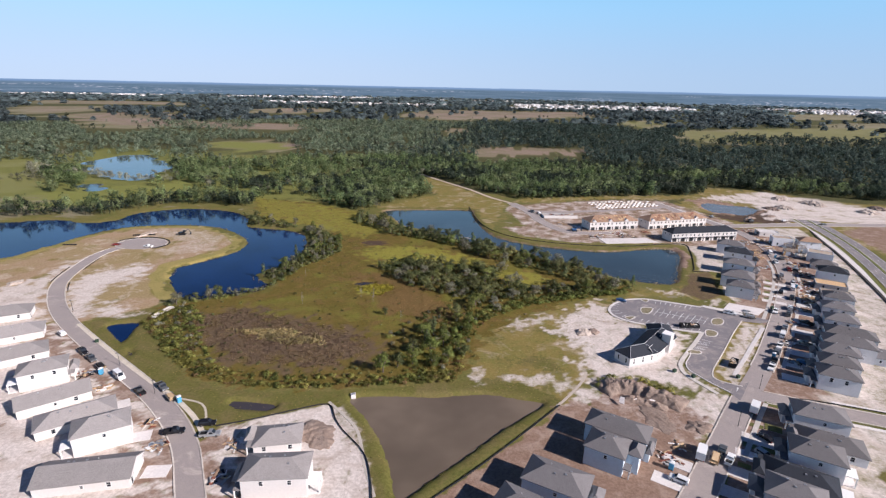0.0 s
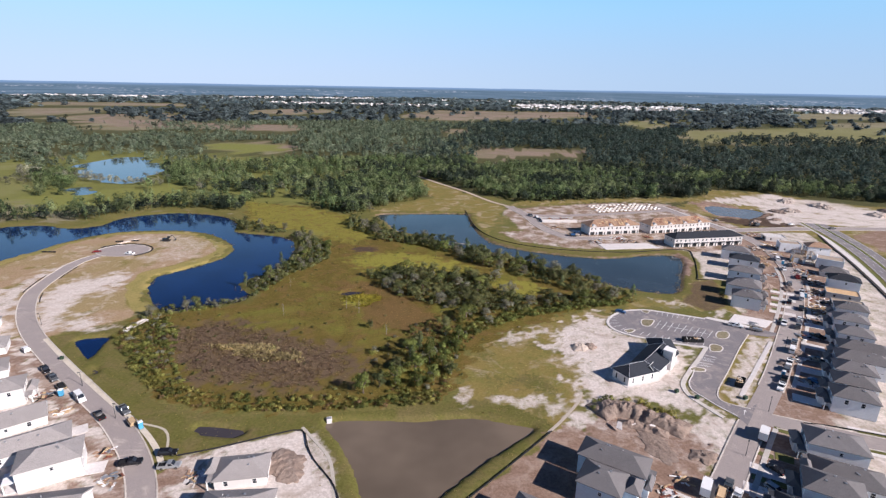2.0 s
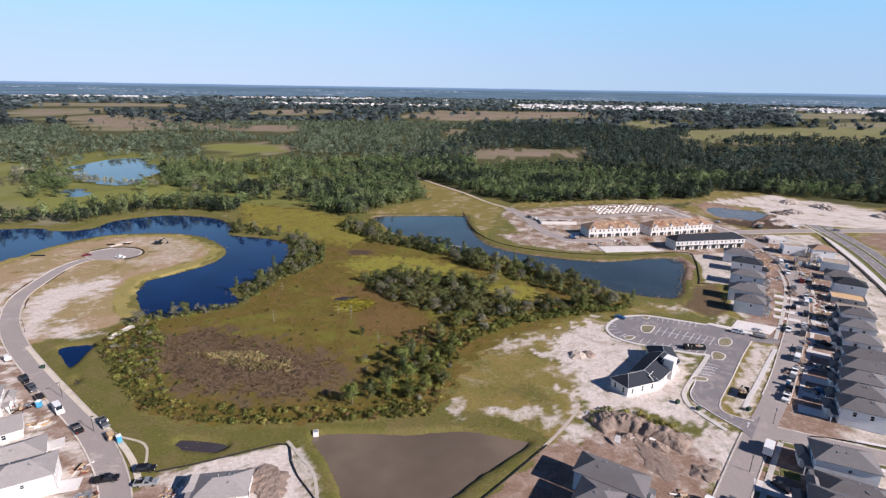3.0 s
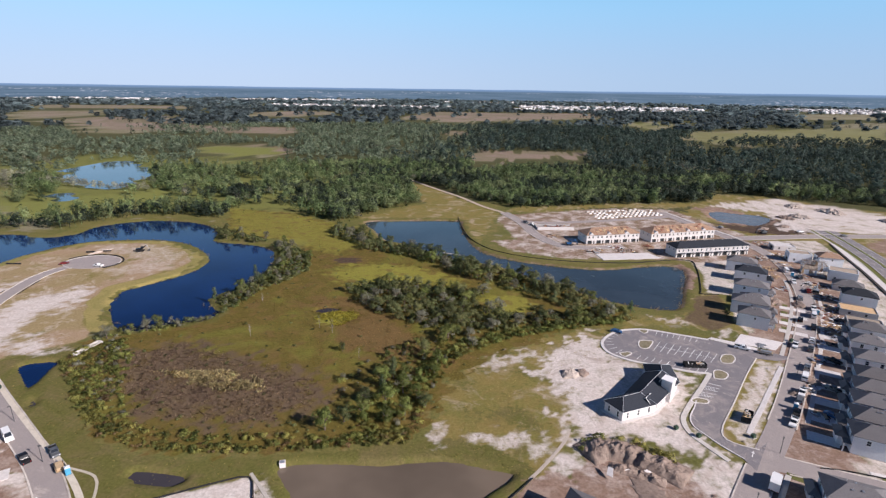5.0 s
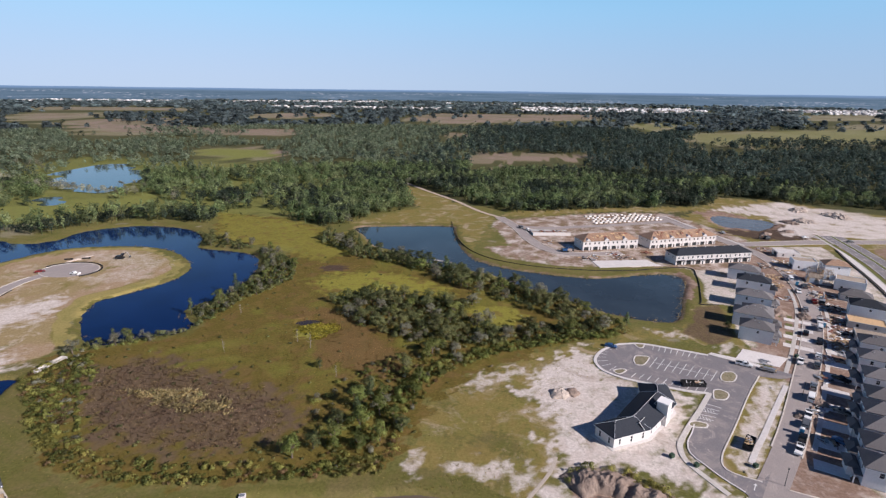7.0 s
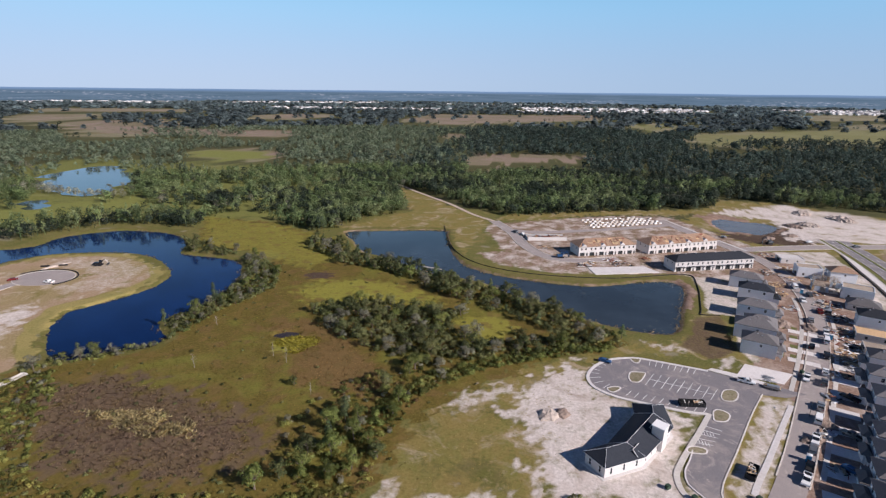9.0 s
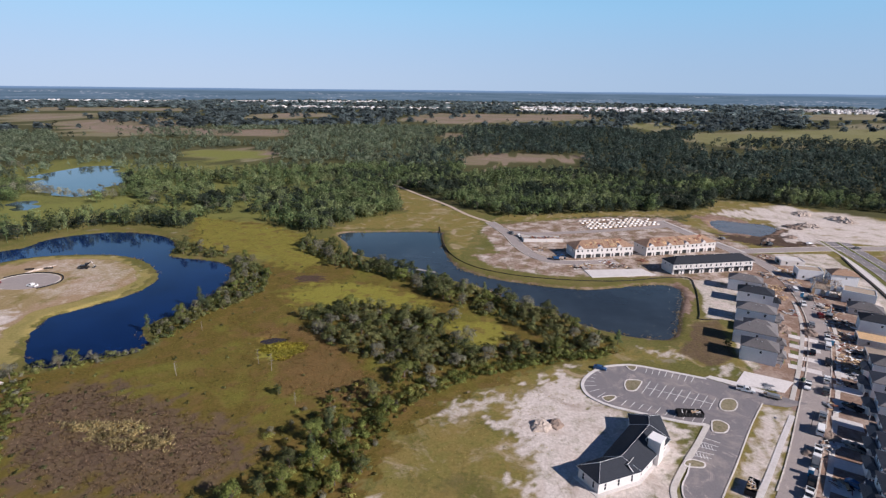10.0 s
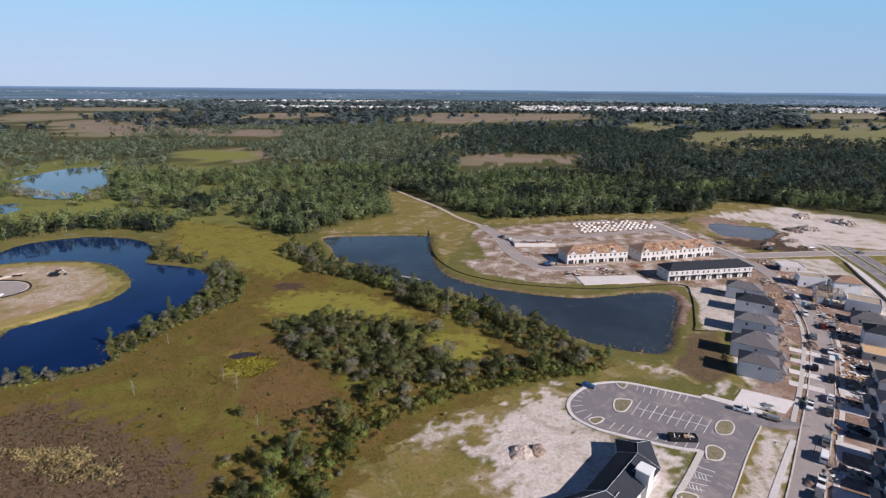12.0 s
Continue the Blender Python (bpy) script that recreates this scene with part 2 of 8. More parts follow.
GRASS_TUFT = leaves("marsh grass", (0.165, 0.138, 0.030), (0.30, 0.256, 0.058), other=(0.32, 0.195, 0.056), thin=0.5, spread=0.45)
BROWN_TUFT = leaves("dead brown reeds", (0.235, 0.165, 0.115), (0.44, 0.325, 0.23), other=(0.35, 0.26, 0.125), thin=0.5, spread=0.42)
STRAW_TUFT = leaves("straw reeds", (0.33, 0.275, 0.135), (0.53, 0.445, 0.235), thin=0.5)


# ---- ways to build ----
class Geo:
    """Gathers corners and faces of one mesh."""

    def __init__(self):
        self.v, self.f = [], []

    def add(self, verts, faces):
        k = len(self.v)
        self.v += [tuple(p) for p in verts]
        self.f += [tuple(i + k for i in f) for f in faces]
        return self

    def box(self, x0, y0, z0, x1, y1, z1, m=None):
        c = [(x0, y0, z0), (x1, y0, z0), (x1, y1, z0), (x0, y1, z0), (x0, y0, z1), (x1, y0, z1), (x1, y1, z1), (x0, y1, z1)]
        if m is not None:
            c = [tuple(m @ Vector(p)) for p in c]
        return self.add(c, [(0, 3, 2, 1), (4, 5, 6, 7), (0, 1, 5, 4), (1, 2, 6, 5), (2, 3, 7, 6), (3, 0, 4, 7)])

    def slab(self, poly, z0, z1):
        """A flat plate with an outline of corners, from z0 up to z1."""
        n = len(poly)
        area = sum(poly[i][0] * poly[(i + 1) % n][1] - poly[(i + 1) % n][0] * poly[i][1] for i in range(n))
        if area < 0:
            poly = poly[::-1]
        v = [(x, y, z0) for x, y in poly] + [(x, y, z1) for x, y in poly]
        return self.add(v, [tuple(range(n))[::-1], tuple(range(n, 2 * n))] + [(i, (i + 1) % n, n + (i + 1) % n, n + i) for i in range(n)])

    def tube(self, a, b, r0, r1, sides=6):
        a, b = Vector(a), Vector(b)
        d = (b - a).normalized()
        u = d.orthogonal().normalized()
        w = d.cross(u)
        v = []
        for p, r in ((a, r0), (b, r1)):
            v += [p + (u * math.cos(t) + w * math.sin(t)) * r for t in (2 * math.pi * i / sides for i in range(sides))]
        return self.add(v, [(i, (i + 1) % sides, sides + (i + 1) % sides, sides + i) for i in range(sides)] + [tuple(range(sides))[::-1], tuple(range(sides, 2 * sides))])

    def welded(self):
        """The same with corners in one place made one."""
        seen, to, v = {}, [], []
        for p in self.v:
            key = (round(p[0], 3), round(p[1], 3), round(p[2], 3))
            if key not in seen:
                seen[key] = len(v)
                v.append(p)
            to.append(seen[key])
        self.v, self.f = v, [tuple(to[i] for i in f) for f in self.f]
        return self

    def mesh(self, name):
        me = bpy.data.meshes.new(name)
        me.from_pydata(self.v, [], self.f)
        me.update()
        return me


def part(name, geo, material, parent=None, label="", m=None):
    """Links a Geo or a mesh as one object, under a thing or a part."""
    me = geo.mesh(name) if isinstance(geo, Geo) else geo
    if material is not None and not me.materials:
        me.materials.append(material)
    ob = new(name, me)
    if parent is not None:
        ob.parent = parent
    if m is not None:
        ob.matrix_basis = m
    if label:
        ob["label"] = label
    return ob


def thing(name, m, label, category, group="", kind=""):
    ob = new(name)
    ob.empty_display_size = 0.5
    ob.matrix_basis = m
    return tagged(ob, label, category, group, kind)


def spot(x, y, yaw=0.0, z=0.0):
    return pose(x, y, z, 0, 0, yaw)


def curve_through(points, step=2.0, closed=False):
    """A smooth line through the corners given."""
    n = len(points)
    out = []
    for i in range(n if closed else n - 1):
        if closed:
            p = [points[(i + k) % n] for k in (-1, 0, 1, 2)]
        else:
            p = [points[max(i - 1, 0)], points[i], points[i + 1], points[min(i + 2, n - 1)]]
        p = [np.array(q, float) for q in p]
        count = max(2, int(np.linalg.norm(p[2] - p[1]) / step))
        for k in range(count):
            t = k / count
            q = 0.5 * (2 * p[1] + (p[2] - p[0]) * t + (2 * p[0] - 5 * p[1] + 4 * p[2] - p[3]) * t * t + (3 * p[1] - p[0] - 3 * p[2] + p[3]) * t ** 3)
            out.append((float(q[0]), float(q[1])))
    if not closed:
        out.append(tuple(map(float, points[-1])))
    return out


def beside(line, offset):
    """The line moved to its left by offset."""
    a = np.array(line)
    d = np.gradient(a, axis=0)
    d /= np.linalg.norm(d, axis=1)[:, None] + 1e-9
    return [tuple(p) for p in a + offset * np.stack([-d[:, 1], d[:, 0]], 1)]


def ribbon(geo, line, left, right, z0, z1):
    """A strip of some thickness along a line, between two offsets to its left."""
    a, b = beside(line, left), beside(line, right)
    v = [(x, y, z) for z in (z0, z1) for pts in (a, b) for x, y in pts]
    n = len(line)
    f = []
    for i in range(n - 1):
        f.append((2 * n + i, 2 * n + i + 1, 3 * n + i + 1, 3 * n + i))
        f.append((i, i + 1, 2 * n + i + 1, 2 * n + i))
        f.append((n + i + 1, n + i, 3 * n + i, 3 * n + i + 1))
    if left > right:
        f = [q[::-1] for q in f]
    return geo.add(v, f)


def distance_to(poly, x, y):
    """Signed distance to an outline: below nought inside."""
    p = np.array(poly, float)
    q = np.roll(p, -1, axis=0)
    best = np.full(x.shape, 1e18)
    inside = np.zeros(x.shape, bool)
    for (ax, ay), (bx, by) in zip(p, q):
        ex, ey = bx - ax, by - ay
        t = np.clip(((x - ax) * ex + (y - ay) * ey) / (ex * ex + ey * ey + 1e-12), 0, 1)
        best = np.minimum(best, (x - ax - t * ex) ** 2 + (y - ay - t * ey) ** 2)
        if ay != by:
            inside ^= ((ay > y) != (by > y)) & (x < ax + (y - ay) * ex / (by - ay))
    d = np.sqrt(best)
    return np.where(inside, -d, d)


def near_distance(poly, x, y, margin):
    """The same, worked out only near the outline; far off it is the margin."""
    p = np.array(poly)
    d = np.full(x.shape, float(margin))
    m = (x > p[:, 0].min() - margin) & (x < p[:, 0].max() + margin) & (y > p[:, 1].min() - margin) & (y < p[:, 1].max() + margin)
    if m.any():
        d[m] = np.minimum(distance_to(poly, x[m], y[m]), margin)
    return d


def ramp(x, a, b):
    t = np.clip((x - a) / (b - a), 0, 1)
    return t * t * (3 - 2 * t)


def wobble(x, y, size, seed):
    """Smooth uneven values between about -1 and 1."""
    rng = np.random.RandomState(seed)
    out = np.zeros(np.shape(x))
    for k in range(7):
        a, ph, s = rng.rand() * 6.28, rng.rand() * 6.28, rng.uniform(0.6, 2.2) / size * 6.28
        out += np.sin((x * math.cos(a) + y * math.sin(a)) * s + ph + 1.3 * np.sin((x * math.sin(a) - y * math.cos(a)) * s * 0.6))
    return out / 3.5


# ---- outlines of the plan ----
LAGOON = [(-400, 300), (-353, 315), (-321, 329), (-296, 325), (-280, 335), (-279, 357), (-258, 377), (-232, 381), (-205, 374), (-186, 356), (-176, 336), (-148, 332), (-131, 324), (-121, 305), (-117, 284), (-118, 265), (-126, 248), (-123, 239), (-114, 231), (-116, 222), (-127, 217), (-140, 208), (-152, 213), (-163, 225), (-170, 235), (-174, 248), (-168, 257), (-160, 271), (-156, 284), (-158, 298), (-164, 307), (-177, 319), (-192, 328), (-210, 332), (-234, 329), (-253, 322), (-264, 311), (-271, 294), (-275, 270), (-280, 248), (-300, 235), (-400, 225)]
POND = [(-90, 401), (-66, 410), (-22, 417), (-17, 404), (-12, 378), (-5, 355), (5, 338), (24, 326), (48, 320), (74, 318), (103, 329), (118, 330), (120, 319), (111, 294), (100, 267), (86, 265), (74, 269), (61, 277), (48, 290), (31, 299), (18, 312), (4, 319), (-14, 324), (-30, 334), (-50, 350), (-66, 359), (-78, 380)]
BROWN_POND = [(-43.7, 139.5), (-29.4, 142.7), (-18, 143.6), (-10.6, 145.3), (0.8, 147.8), (12.2, 146.4), (20, 145.5), (14.6, 138.4), (8.2, 131.8), (-0.2, 121.6), (-7.6, 112.5), (-14.3, 104.3), (-19.7, 98), (-22.5, 103.4), (-24.4, 109.2), (-27.4, 115.6), (-32.9, 125), (-37.8, 131.4)]
BLUE_POOL = [(-160, 176), (-156, 179.5), (-149, 181), (-147, 175), (-145, 168), (-143, 163), (-149, 167)]
DARK_POOL = [(-82.4, 131.7), (-80, 133), (-74, 133.2), (-68.6, 132.9), (-66, 131.4), (-68.8, 129.2), (-76, 128.6), (-80.4, 129.8)]
DITCH_POOL = [(-137.5, 158.5), (-135, 157.5), (-133, 154.5), (-135, 154.5)]
LAKE = [(-487, 550), (-520, 610), (-525, 650), (-500, 672), (-450, 640), (-428, 615), (-412, 606), (-380, 558), (-381, 535), (-366, 490), (-390, 486), (-434, 509), (-465, 530)]
LAKE_ARM = [(-412, 455), (-405, 468), (-385, 455), (-368, 436), (-362, 418), (-377, 426), (-395, 440)]
SAND_POND = [(191, 480), (198, 488), (206, 490), (216, 484), (230, 482), (236, 470), (226, 454), (212, 442), (203, 448), (192, 450), (189, 463)]
MARSH_POOL = [(-71, 239), (-66, 243.5), (-59, 242), (-63, 238.5), (-67, 237)]
PONDS = [("lagoon", LAGOON, WATER_BLUE, "deep blue retention lagoon curving round a peninsula", 3.0),
         ("pond", POND, WATER_SLATE, "slate blue retention pond with algae specks", 3.0),
         ("brown_pond", BROWN_POND, WATER_BROWN, "silty brown triangular pond", 1.6),
         ("pool", BLUE_POOL, WATER_BLUE, "small deep blue pool in mown grass", 1.2),
         ("pool", DARK_POOL, WATER_DARK, "shallow dark pool in mown grass", 0.9),
         ("pool", DITCH_POOL, WATER_DARK, "dark puddle in a grassy ditch", 0.9),
         ("pool", MARSH_POOL, WATER_DARK, "dark still pool in marsh grass", 0.8),
         ("lake", LAKE, WATER_SLATE, "shallow wetland lake among trees", 6.0),
         ("lake", LAKE_ARM, WATER_SLATE, "small arm of the wetland lake", 5.0),
         ("pond", SAND_POND, WATER_MUD, "shallow pond beside bare sand", 4.0)]
LOOP = [(-56, 66), (-63, 79), (-69.5, 88.8), (-75.3, 97.4), (-83.4, 108.8), (-94, 119.6), (-109.5, 131.6), (-129.1, 144.1), (-151.5, 158), (-176.5, 174.5), (-194, 188.5), (-208, 203), (-218, 217), (-225.5, 236), (-231, 257), (-230, 270), (-226.5, 280)]
MAIN = [(16, 50), (54.2, 106), (70.2, 129.5), (86, 153), (108.6, 184.8), (131, 220.6), (148.6, 250), (167, 285), (178, 316), (184, 345), (184, 374), (177, 397), (168, 420), (158, 447), (149, 474)]
CROSS = [(86, 160.5), (95.3, 157.9), (115.1, 152), (128, 148.6), (200, 129), (320, 95)]
LINK = [(16, 450), (30, 418), (37.5, 390), (47, 369), (58, 360), (72, 359), (96, 366)]
BACK = [(30, 424), (50, 421), (77, 429), (115, 443), (153, 460)]
EAST = [(178, 398), (205, 405), (238, 413), (273, 419), (420, 440)]
HIGHWAY = [(258, 432), (253, 392), (246, 355), (233, 310), (216, 262), (196, 205), (150, 90)]
TRACK = [(-96, 602), (-59, 551), (-26, 508), (-2, 470), (16, 450)]
LOT = [(102, 234), (92, 236.8), (79, 240), (72, 239.3), (66, 237), (60.4, 231.8), (57, 226.2), (56.1, 221.6), (57.2, 217), (60, 213.8), (64.5, 211), (70.8, 209), (78.4, 207), (86, 205.4), (92, 205), (86.5, 195.5), (81, 187), (79, 182.8), (76, 177.6), (75.3, 172.6), (77.5, 168.6), (80.5, 163.8), (84.5, 159), (86, 154.5), (95, 168), (90.8, 163.8), (84.6, 166.1), (82.9, 168.8), (84.9, 174), (94, 188), (106, 207), (115, 220), (122, 219), (130, 222), (124, 225), (112, 229), (105, 232.4)]
MARSH = [(-151, 195), (-141, 204), (-126, 213), (-112, 225), (-120, 240), (-114, 270), (-114, 304), (-112, 347), (-136, 345), (-170, 346), (-191, 380), (-215, 427), (-153, 416), (-90, 380), (-68, 345), (-25, 318), (18, 302), (44, 285), (67, 268), (76, 250), (37, 230), (15, 210), (-2, 186), (-6, 159), (-30, 149), (-66, 140), (-86, 140), (-101, 143), (-123, 158), (-144, 178)]
BROWN_REEDS = [(-128, 189), (-112, 201), (-73, 189), (-52, 184), (-42, 171), (-53, 157), (-74, 154), (-96, 155), (-116, 170)]
STRAW = [(-113, 181), (-99, 182), (-84, 184), (-66, 180), (-63, 172), (-78, 169), (-97, 173)]
YELLOW = [(-67, 232), (-62, 238), (-52, 240), (-49, 233), (-56, 226), (-64, 224)]
RUSTY = [(-76, 243), (-72, 252), (-56, 253), (-46, 246), (-38, 240), (-24, 224), (-14, 210), (-20, 200), (-36, 202), (-48, 208), (-54, 220), (-48, 236), (-60, 243)]
PALE_GREEN = [(-81, 284), (-74, 303), (-50, 309), (-16, 296), (2, 280), (-26, 273), (-50, 270), (-68, 271)]
DARK_PATCH = [(-85, 309), (-81, 314), (-74, 315), (-68, 311), (-71, 306), (-80, 304)]
FIELD = [(-3, 186), (15, 210), (52, 240), (66, 242), (44, 193), (35, 161), (27, 143), (-5, 150)]
SAND_CLUB = [(33, 213), (54, 236), (60, 212), (80, 204), (90, 203), (78, 186), (73, 175), (79, 160), (86, 154), (69, 131), (56, 134), (47, 139), (29, 147), (38, 163), (31, 172), (35, 186), (27, 196)]
SAND_STREAKS = [[(9, 203), (25, 214), (33, 212), (22, 203), (9, 196)], [(-6, 157), (-1, 164), (1, 163), (-1, 155), (-4, 152)], [(2, 158), (20, 163), (33, 160), (28, 153), (12, 155)], [(-53, 127), (-44, 137), (-41, 137), (-33, 118), (-29, 100), (-31, 99)],
                [(79, 261), (90, 254.5), (112, 250.5), (116, 243), (113, 236), (108, 237), (107, 245.5), (89, 249)]]
WEEDS_CLUB = [[(47, 164), (56, 165), (70, 160), (76, 160), (70, 153), (56, 158)], [(28, 178), (34, 186), (38, 178), (34, 170)], [(86, 200), (89, 204), (91, 201), (88, 198)]]
RED_EARTH = [(29, 148), (47, 141), (58, 134), (67, 130), (52, 106), (30, 70), (-30, 78), (-9, 101), (8, 121), (24, 142)]
PENINSULA = [(-284, 235), (-275, 274), (-252, 319), (-208, 329), (-162, 302), (-160, 272), (-176, 247), (-164, 220), (-149, 206), (-156, 192), (-171, 178), (-184, 164), (-230, 150), (-330, 190), (-300, 230)]
BARE_STRIPS = [[(-245, 190), (-232, 222), (-238, 250), (-232, 262), (-221, 216), (-199, 188), (-180, 170), (-200, 162)], [(-178, 176), (-211, 211), (-215, 230), (-192, 251), (-183, 232), (-189, 208), (-179, 194), (-154, 197), (-156, 191), (-172, 181)],
               [(-242, 300), (-236, 316), (-208, 324), (-176, 308), (-167, 283), (-182, 266), (-205, 268), (-200, 284), (-215, 298)]]
LEFT_LOTS = [(-240, 150), (-200, 170), (-178, 174), (-148, 155.5), (-108, 129.5), (-85, 109.5), (-68, 84), (-52, 50), (-180, 20), (-260, 90)]
CENTRE_LOTS = [(-78, 119), (-49.5, 134), (-42, 122.5), (-37, 118), (-32.3, 112), (-28, 103), (-24, 90), (-30, 60), (-60, 70), (-74, 92), (-82, 107)]
MOWN = [(-171, 177), (-153, 193), (-143, 176), (-122, 157), (-101, 141), (-86, 138), (-66, 138), (-30, 147), (-5, 157), (14, 154), (27, 146), (20, 138), (-16, 98), (-24, 90), (-32, 112), (-42, 123), (-50, 134.5), (-78, 119), (-86, 117), (-112, 136)]
TOWN_SITE = [(13, 441), (60, 462), (100, 482), (160, 490), (192, 411), (180, 352), (141, 336), (120, 341), (53, 333), (20, 345), (7, 366), (24, 372), (10, 420)]
NORTH_FIELD = [(-100, 600), (-60, 556), (-19, 496), (14, 446), (0, 356), (-12, 384), (-18, 418), (-70, 415), (-100, 408), (-90, 426), (-56, 473)]
FAR_SAND = [(206, 507), (230, 528), (276, 556), (309, 533), (343, 500), (420, 470), (420, 430), (300, 428), (252, 424), (222, 430), (236, 455), (236, 490), (215, 500)]
SCRAPED = [(186, 440), (184, 500), (206, 507), (260, 440), (225, 420)]
EAST_LOTS = [(120, 254), (134, 290), (138, 338), (163, 352), (190, 395), (235, 402), (228, 350), (214, 300), (196, 245), (150, 150), (100, 60), (30, 60), (60, 106), (93, 162), (124, 215)]
ROADSIDE = [(262, 396), (300, 425), (520, 440), (520, 150), (225, 200), (256, 320)]
PILE_EARTH = [(28, 141), (38, 149), (40, 156), (56, 160), (66, 152), (72, 143), (66, 132), (54, 130), (44, 136), (28, 134)]
BROWN_TURF = [(98, 252), (113, 284), (126, 286), (120, 252), (108, 242)]
LAWNS = [[(107, 122), (113, 126), (125, 119), (118, 112)]]
DRY_STRIP = [(84, 167), (84.5, 173), (93.5, 188), (105.5, 207), (114.5, 220.5), (126, 218), (112, 196), (97, 173), (90, 164)]
MEADOWS = [[(-495, 820), (-387, 737), (-323, 760), (-330, 816), (-398, 857), (-441, 862), (-500, 876)], [(-435, 395), (-394, 404), (-346, 426), (-312, 478), (-278, 415), (-334, 403), (-311, 344), (-371, 333)], [(-308, 2335), (410, 2458), (397, 2109), (-146, 1668), (-359, 1810)],
           [(422, 1286), (523, 1476), (820, 1634), (1174, 1823), (1500, 1900), (1500, 1250), (863, 1200), (679, 1190), (412, 1090)], [(372, 1757), (558, 1901), (587, 1763), (402, 1503)], [(-1222, 1368), (-1123, 1419), (-765, 1099), (-869, 1009)], [(-615, 570), (-590, 593), (-540, 540), (-565, 521)],
           [(1000, 1900), (1700, 2250), (1750, 2050), (1100, 1750)], [(-560, 480), (-490, 500), (-430, 420), (-520, 400)],
           [(-1642, 1586), (-1819, 1891), (-1516, 1848), (-1305, 1553), (-1375, 1406)], [(-982, 1944), (-816, 2279), (-628, 2022), (-767, 1727)], [(1419, 2799), (1990, 3067), (1552, 2389), (1224, 2286)], [(-2300, 2300), (-1700, 2500), (-1300, 2250), (-1900, 2050)]]
LIME_GLADES = [[(-402, 402), (-398, 430), (-355, 457), (-312, 484), (-303, 506), (-295, 468), (-302, 419), (-325, 376), (-357, 360)], MEADOWS[0]]
WEST_GLADES = [(-520, 330), (-300, 400), (-130, 430), (-120, 520), (-200, 620), (-300, 720), (-600, 720), (-680, 470)]
DRY_VERGE = [(16, 450), (60, 462), (100, 482), (160, 490), (206, 507), (230, 575), (205, 528), (180, 520), (100, 500), (25, 474)]
DRY_EAST = [(160, 470), (190, 400), (240, 390), (268, 300), (560, 150), (560, 470), (330, 520), (290, 560), (225, 575), (200, 520)]
DRY_SIDE = [(78, 160), (92, 160), (134, 222), (114, 224), (80, 176)]
DRY_LOT = [(60, 242), (74, 250), (100, 258), (112, 285), (124, 288), (132, 252), (120, 240), (100, 245), (70, 241)]
MUD = [(182, 443), (190, 440), (208, 438), (224, 448), (236, 462), (250, 446), (247, 425), (219, 411), (197, 416), (183, 428)]
RED_FIELDS = [[(-1250, 1480), (-1120, 1660), (-1000, 1600), (-862, 1340), (-642, 1260), (-526, 1290), (-466, 1156), (-628, 1130), (-821, 1110), (-1040, 1240)], [(-468, 867), (-440, 925), (-383, 885), (-374, 835), (-421, 828)], [(-35, 822), (-7, 872), (83, 908), (157, 892), (147, 850), (28, 800), (-26, 766)], [(-609, 1218), (-526, 1338), (-458, 1164), (-538, 1100)], [(-420, 800), (-380, 850), (-330, 830), (-350, 780)], [(-160, 1200), (-110, 1300), (-60, 1240)]]


# ---- ground ----
def grid_line(low, dense0, dense1, high, step):
    core = list(np.arange(dense0, dense1 + step, step))
    out, s = [core[-1]], step
    while out[-1] < high:
        s = min(s * 1.13, 90)
        out.append(out[-1] + s)
    back, s = [core[0]], step
    while back[-1] > low:
        s = min(s * 1.13, 90)
        back.append(back[-1] - s)
    return np.array(back[:0:-1] + core + out[1:])


def pond_bed(x, y):
    z = np.zeros(x.shape)
    for _, poly, _, _, bank in PONDS:
        d = near_distance(curve_through(poly, 3, True), x, y, 30)
        d = d + 0.22 * bank * wobble(x, y, 9, 5) * np.exp(-np.abs(d) / 6)
        z = np.minimum(z, -2.0 * ramp(-d, -bank, bank))
    return z


def zone(poly, x, y, soft, seed, ragged=2.0, size=14):
    d = near_distance(poly, x, y, 60) + ragged * wobble(x, y, size, seed) + 0.6 * ragged * wobble(x, y, size / 3, seed + 50)
    return 1 - ramp(d, -soft, soft)


gx, gy = grid_line(-4950, -245, 250, 4950, 1.45), grid_line(-2500, 70, 460, 4950, 1.45)
GX, GY = np.meshgrid(gx, gy)
GZ = pond_bed(GX, GY)
GZ += 0.12 * wobble(GX, GY, 30, 3) * (GZ > -0.05) * (1 - ramp(np.hypot(GX, GY), 600, 900))
GZ = np.where(GZ > -0.05, np.minimum(GZ, 0.0) - 0.03, GZ)
layer = {}
layer["marsh"] = zone(MARSH, GX, GY, 2.5, 11, 3)
layer["reeds"] = np.maximum(zone(BROWN_REEDS, GX, GY, 9, 12, 7), 0.72 * zone(BROWN_TURF, GX, GY, 1.5, 61, 0.5))
layer["rusty"] = np.maximum(zone(RUSTY, GX, GY, 6, 13, 5), 0.9 * zone(DARK_PATCH, GX, GY, 3, 14, 3))
layer["rusty"] = np.maximum(layer["rusty"], zone(MARSH, GX, GY, 2.5, 11, 3) * 0.62 * ramp(wobble(GX, GY, 21, 103) + 0.6 * wobble(GX, GY, 7, 104), 0.3, 1.1))
layer["pale"] = np.maximum(0.8 * zone(PALE_GREEN, GX, GY, 7, 15, 5), zone(YELLOW, GX, GY, 2, 16, 2))
layer["pale"] = np.maximum(layer["pale"], 0.75 * zone([(3, 262), (12, 270), (24, 271), (32, 257), (26, 245), (10, 243)], GX, GY, 3, 73, 3))
